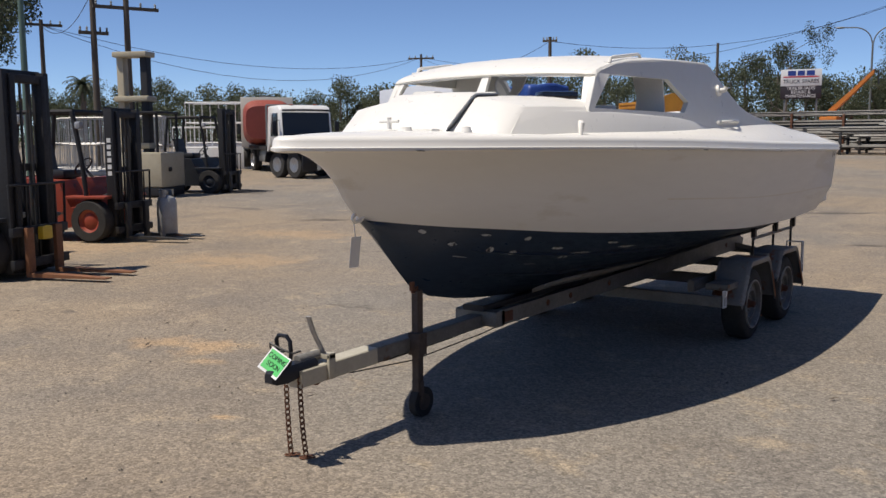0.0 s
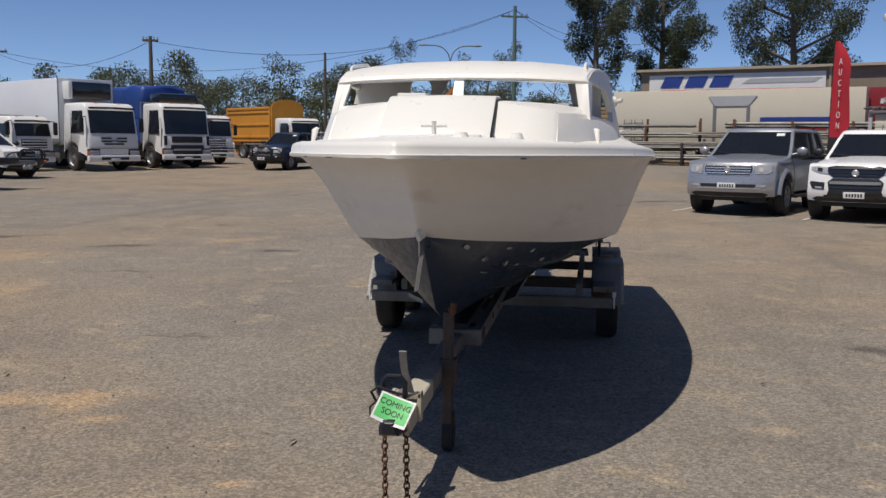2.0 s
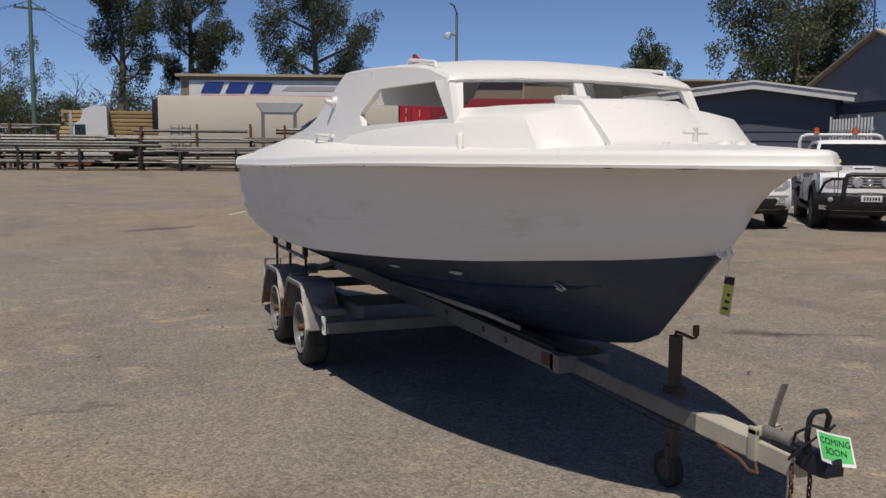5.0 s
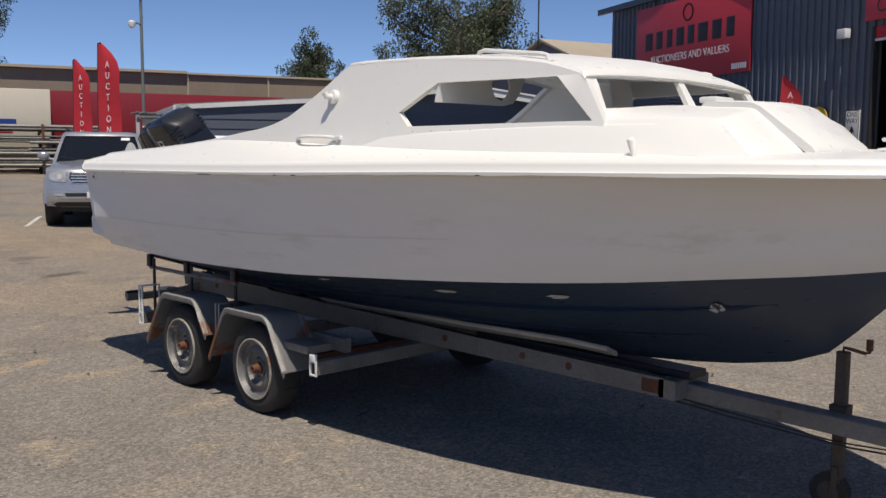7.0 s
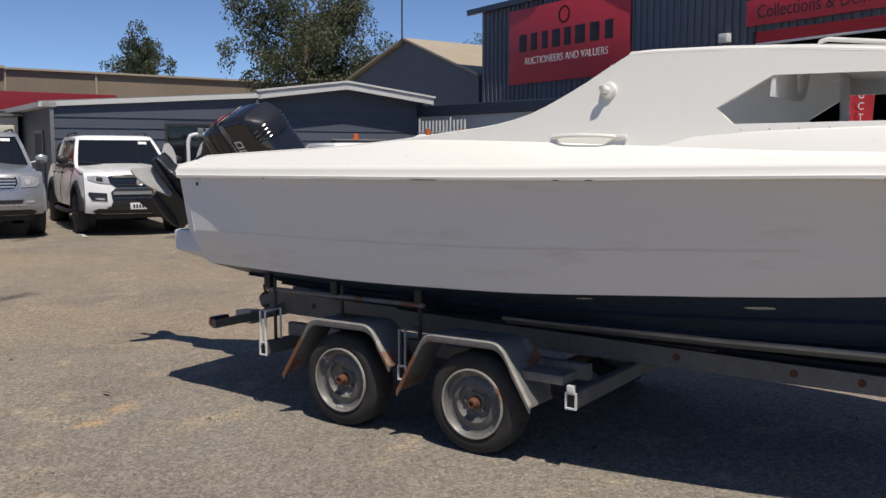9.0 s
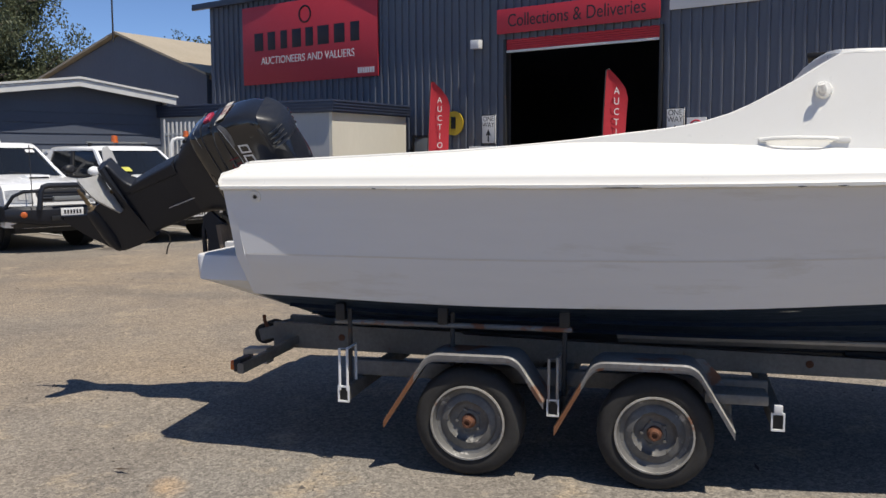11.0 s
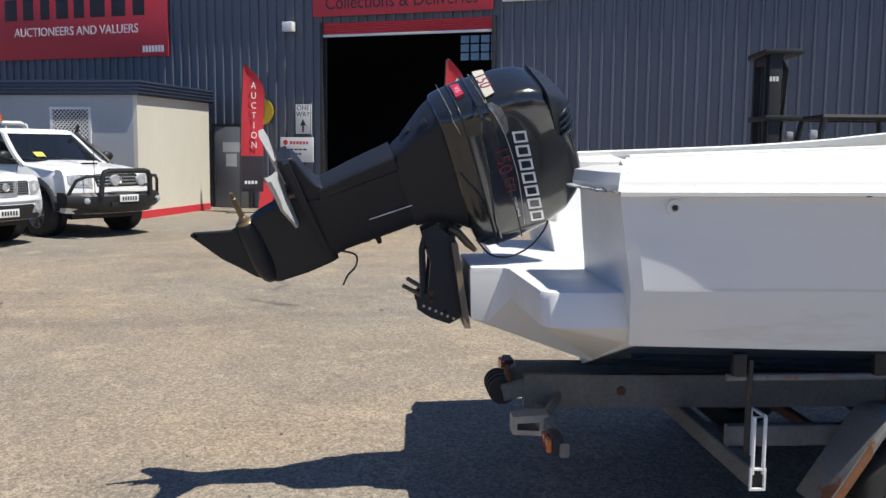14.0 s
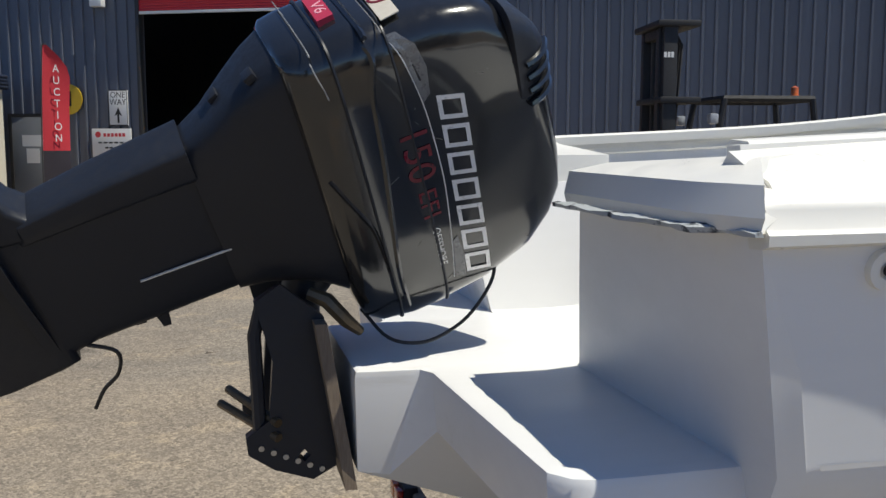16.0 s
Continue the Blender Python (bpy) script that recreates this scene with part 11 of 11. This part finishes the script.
def tree(name, label, base, h, spread, rng, leaf, trunk_r=0.25, bare=0.35, limbs=7, clumps=4, density=60, size=0.3, rad=0.9, lean=(0, 0), group="trees"):
    """Tapered trunk, forking limbs and an uneven crown of many small leaf sprays."""
    t = thing(name, label, "tree", base, group)
    base = Vector(base)
    bm = BM()
    pts, rs = [], []
    for k in range(7):
        f = k / 6
        pts.append(base + Vector((lean[0] * f * h + 0.25 * math.sin(f * 5 + h), lean[1] * f * h + 0.2 * math.sin(f * 4), f * h * 0.82)))
        rs.append(trunk_r * (1 - 0.8 * f))
    tube(bm, pts, rs, 9)
    out = ([], [])
    for i in range(limbs):
        f = bare + (0.97 - bare) * (i + 0.5 * rng.random()) / limbs
        k = min(5, int(f * 6))
        st = pts[k].lerp(pts[k + 1], f * 6 - k)
        a = i * 2.4 + rng.uniform(-0.5, 0.5)
        reach = spread * rng.uniform(0.55, 1.1) * (0.6 + 0.7 * math.sin(math.pi * min(1, (f - bare) / (1 - bare) * 0.85 + 0.12)))
        end = st + Vector((math.cos(a) * reach, math.sin(a) * reach, rng.uniform(0.1, 0.32) * h * (1.1 - 0.5 * f)))
        midp = st.lerp(end, 0.5) + Vector((0, 0, -0.03 * h + rng.uniform(-0.2, 0.3)))
        r0 = trunk_r * 0.45 * (1.1 - f * 0.6)
        tube(bm, [st, midp, end], [r0, r0 * 0.6, r0 * 0.22], 6)
        for j in range(clumps):
            g = 0.42 + 0.62 * (j + rng.random()) / clumps
            c = (st.lerp(midp, g * 2) if g < 0.5 else midp.lerp(end, min(1.0, g * 2 - 1))) + Vector((rng.uniform(-1, 1), rng.uniform(-1, 1), rng.uniform(-0.4, 0.8))) * rad * 0.9
            tube(bm, [midp.lerp(end, max(0.0, g * 2 - 1.2) if g > 0.5 else 0.0), c], [r0 * 0.3, r0 * 0.1], 4)
            k2 = rng.uniform(0.55, 1.0)
            leaves(out, c, rad * k2, int(density * 2.6 * k2), size * 0.52, rng, 0.8, 1.05)
            # a lower hanging spray and a small one out to the side
            leaves(out, c + Vector((rng.uniform(-0.5, 0.5), rng.uniform(-0.5, 0.5), -0.9)) * rad, rad * 0.6, int(density * 1.1), size * 0.5, rng, 0.9, 1.35)
            leaves(out, c + Vector((rng.uniform(-1, 1), rng.uniform(-1, 1), rng.uniform(-0.3, 0.7))) * rad * 1.15, rad * 0.5, int(density * 0.8), size * 0.48, rng, 0.7, 0.9)
    part("trunk", bm, BARK, t)
    me = bpy.data.meshes.new("crown")
    me.from_pydata([tuple(p) for p in out[0]], [], out[1])
    me.materials.append(leaf)
    ob = new("crown", me)
    ob.parent = t
    ob.matrix_parent_inverse = Matrix.Translation(-base)
    return t


R = random.Random(7)
def zfar(x, y):
    return Vector((x, y, far(-0.5 + (x + 0.5) / 0.92, -3 + (y + 3) / 0.92)[0].z))


tree("gum_tree", "tall dark gum tree with a bare lower trunk", zfar(0.6, 76), 17.5, 2.5, R, GUMLEAF, 0.42, 0.44, 9, 4, 190, 0.31, 1.0, group="gum trees")
tree("gum_tree", "tall spreading dark gum tree behind the racks", zfar(5.9, 79), 18, 3.9, R, GUMLEAF, 0.45, 0.38, 11, 4, 200, 0.32, 1.1, (0.04, 0), group="gum trees")
tree("gum_tree", "broad dark gum tree behind the long shed", zfar(17.5, 80), 18.5, 5.3, R, GUMLEAF, 0.5, 0.32, 13, 4, 210, 0.33, 1.3, group="gum trees")
tree("gum_tree", "round dark gum tree beyond the shed roof", (39.2, 59.4, 0.4), 10.4, 1.9, R, GUMLEAF, 0.28, 0.5, 10, 4, 90, 0.34, 0.85, group="gum trees")
tree("gum_tree", "large olive gum tree behind the sheds", (36, 39.5, 0.2), 12.6, 4.6, R, OLIVELEAF, 0.4, 0.30, 14, 5, 110, 0.34, 1.05, group="gum trees")
tree("gum_tree", "olive gum tree joining a larger crown", (38.4, 39.8, 0.2), 10.8, 3.0, R, OLIVELEAF, 0.30, 0.35, 9, 5, 100, 0.32, 0.95, group="gum trees")
tree("gum_tree", "distant gum tree above the dark shed", (49, 33.0, 0.2), 10.5, 3.2, R, OLIVELEAF, 0.3, 0.4, 9, 4, 70, 0.32, 1.0, group="gum trees")
tree("gum_tree", "gum tree with hanging leaf sprays at the yard's edge", (-40.9, 20.4, 0.2), 12.5, 2.3, R, GUMLEAF, 0.26, 0.42, 12, 5, 80, 0.30, 0.75, group="gum trees")
for x, y, h, sp, lf in ((-18.4, 77, 10.2, 3.2, GUMLEAF), (-11.5, 76, 5.6, 2.2, OLIVELEAF), (-8.0, 72.5, 9.0, 2.8, OLIVELEAF), (-9.5, 74, 6.0, 2.4, BUSHLEAF), (-3.5, 74, 5.0, 2.0, BUSHLEAF)):
    tree("small_tree", "small leafy tree behind the pipe racks", zfar(x, y), h, sp, R, lf, 0.16, 0.25, 9, 4, 70, 0.24, 0.75)
for x, y in ((-2.6, 78), (0.0, 73)):
    tree("bare_tree", "leafless pale tree between the gums", zfar(x, y), 8.0, 1.6, R, GREYLEAF, 0.12, 0.2, 16, 4, 1, 0.1, 0.8)

# palm beyond the forklifts
pb = Vector((-37.4, 23.43, 0.30))
palm = thing("palm_tree", "palm tree with drooping fronds beyond the yard", "tree", pb, "trees")
bm = BM()
cyl(bm, pb, pb + Vector((0, 0, 4.0)), 0.16, 0.13, 10)
part("trunk", bm, BARK, palm)
out = ([], [])
for i in range(34):
    a, el = i * 2.4, 1.2 - 1.9 * (i / 34)
    d = Vector((math.cos(a), math.sin(a), 0))
    p = pb + Vector((0, 0, 4.0))
    for k in range(9):
        e = el - 0.18 * k
        q = p + (d * math.cos(e) + Vector((0, 0, math.sin(e)))) * 0.115
        s = d.cross(Vector((0, 0, 1))) * (0.15 - 0.011 * k)
        for sg in (-1, 1):
            n0 = len(out[0])
            out[0].extend((p, q, q + s * sg + Vector((0, 0, -0.06)), p.lerp(q, 0.4) + s * sg * 0.8 + Vector((0, 0, -0.045))))
            out[1].append((n0, n0 + 1, n0 + 2, n0 + 3))
        p = q
me = bpy.data.meshes.new("fronds")
me.from_pydata([tuple(p) for p in out[0]], [], out[1])
me.materials.append(BUSHLEAF)
ob = new("fronds", me)
ob.parent = palm
ob.matrix_parent_inverse = Matrix.Translation(-pb)

# belt of trees along the far edge of the yard
out = ([], [])
stems = BM()
for i in range(300):
    ang = radians(-12 + 174 * (i + R.random()) / 300)
    d = R.uniform(84, 118)
    x, y = -0.5 + math.cos(ang) * d, -3 + math.sin(ang) * d
    left = math.degrees(ang) > 95
    h = R.uniform(6.2, 9.2) if 101 < math.degrees(ang) < 119 else R.uniform(4.6, 7.6) if left else R.uniform(4.2, 7.2)
    b = zfar(x, y) if -0.45 * x + 0.89 * y > 20 else Vector((x, y, -0.04))
    w = R.uniform(1.9, 3.4)
    cyl(stems, b, b + Vector((0, 0, h * 0.7)), 0.18, 0.08, 6)
    for j in range(18):
        v = R.random() ** 1.1
        a, e = R.uniform(0, 6.283), w * math.sqrt(max(0.05, 1 - (1.25 * v - 0.3) ** 2)) * R.uniform(0.2, 1.0)
        c = b + Vector((math.cos(a) * e, math.sin(a) * e, h * (0.08 + 0.84 * v)))
        leaves(out, c, R.uniform(0.8, 1.35), 150, 0.22, R, 0.5, 0.85)
tagged(link("belt_stems", stems, BARK), "thin brown trunks in the far belt of trees", "trees", kind="stuff")
me = bpy.data.meshes.new("tree_belt")
me.from_pydata([tuple(p) for p in out[0]], [], out[1])
me.materials.append(BUSHLEAF)
tagged(new("tree_belt", me), "far belt of dull green gum trees and scrub", "trees", kind="stuff")
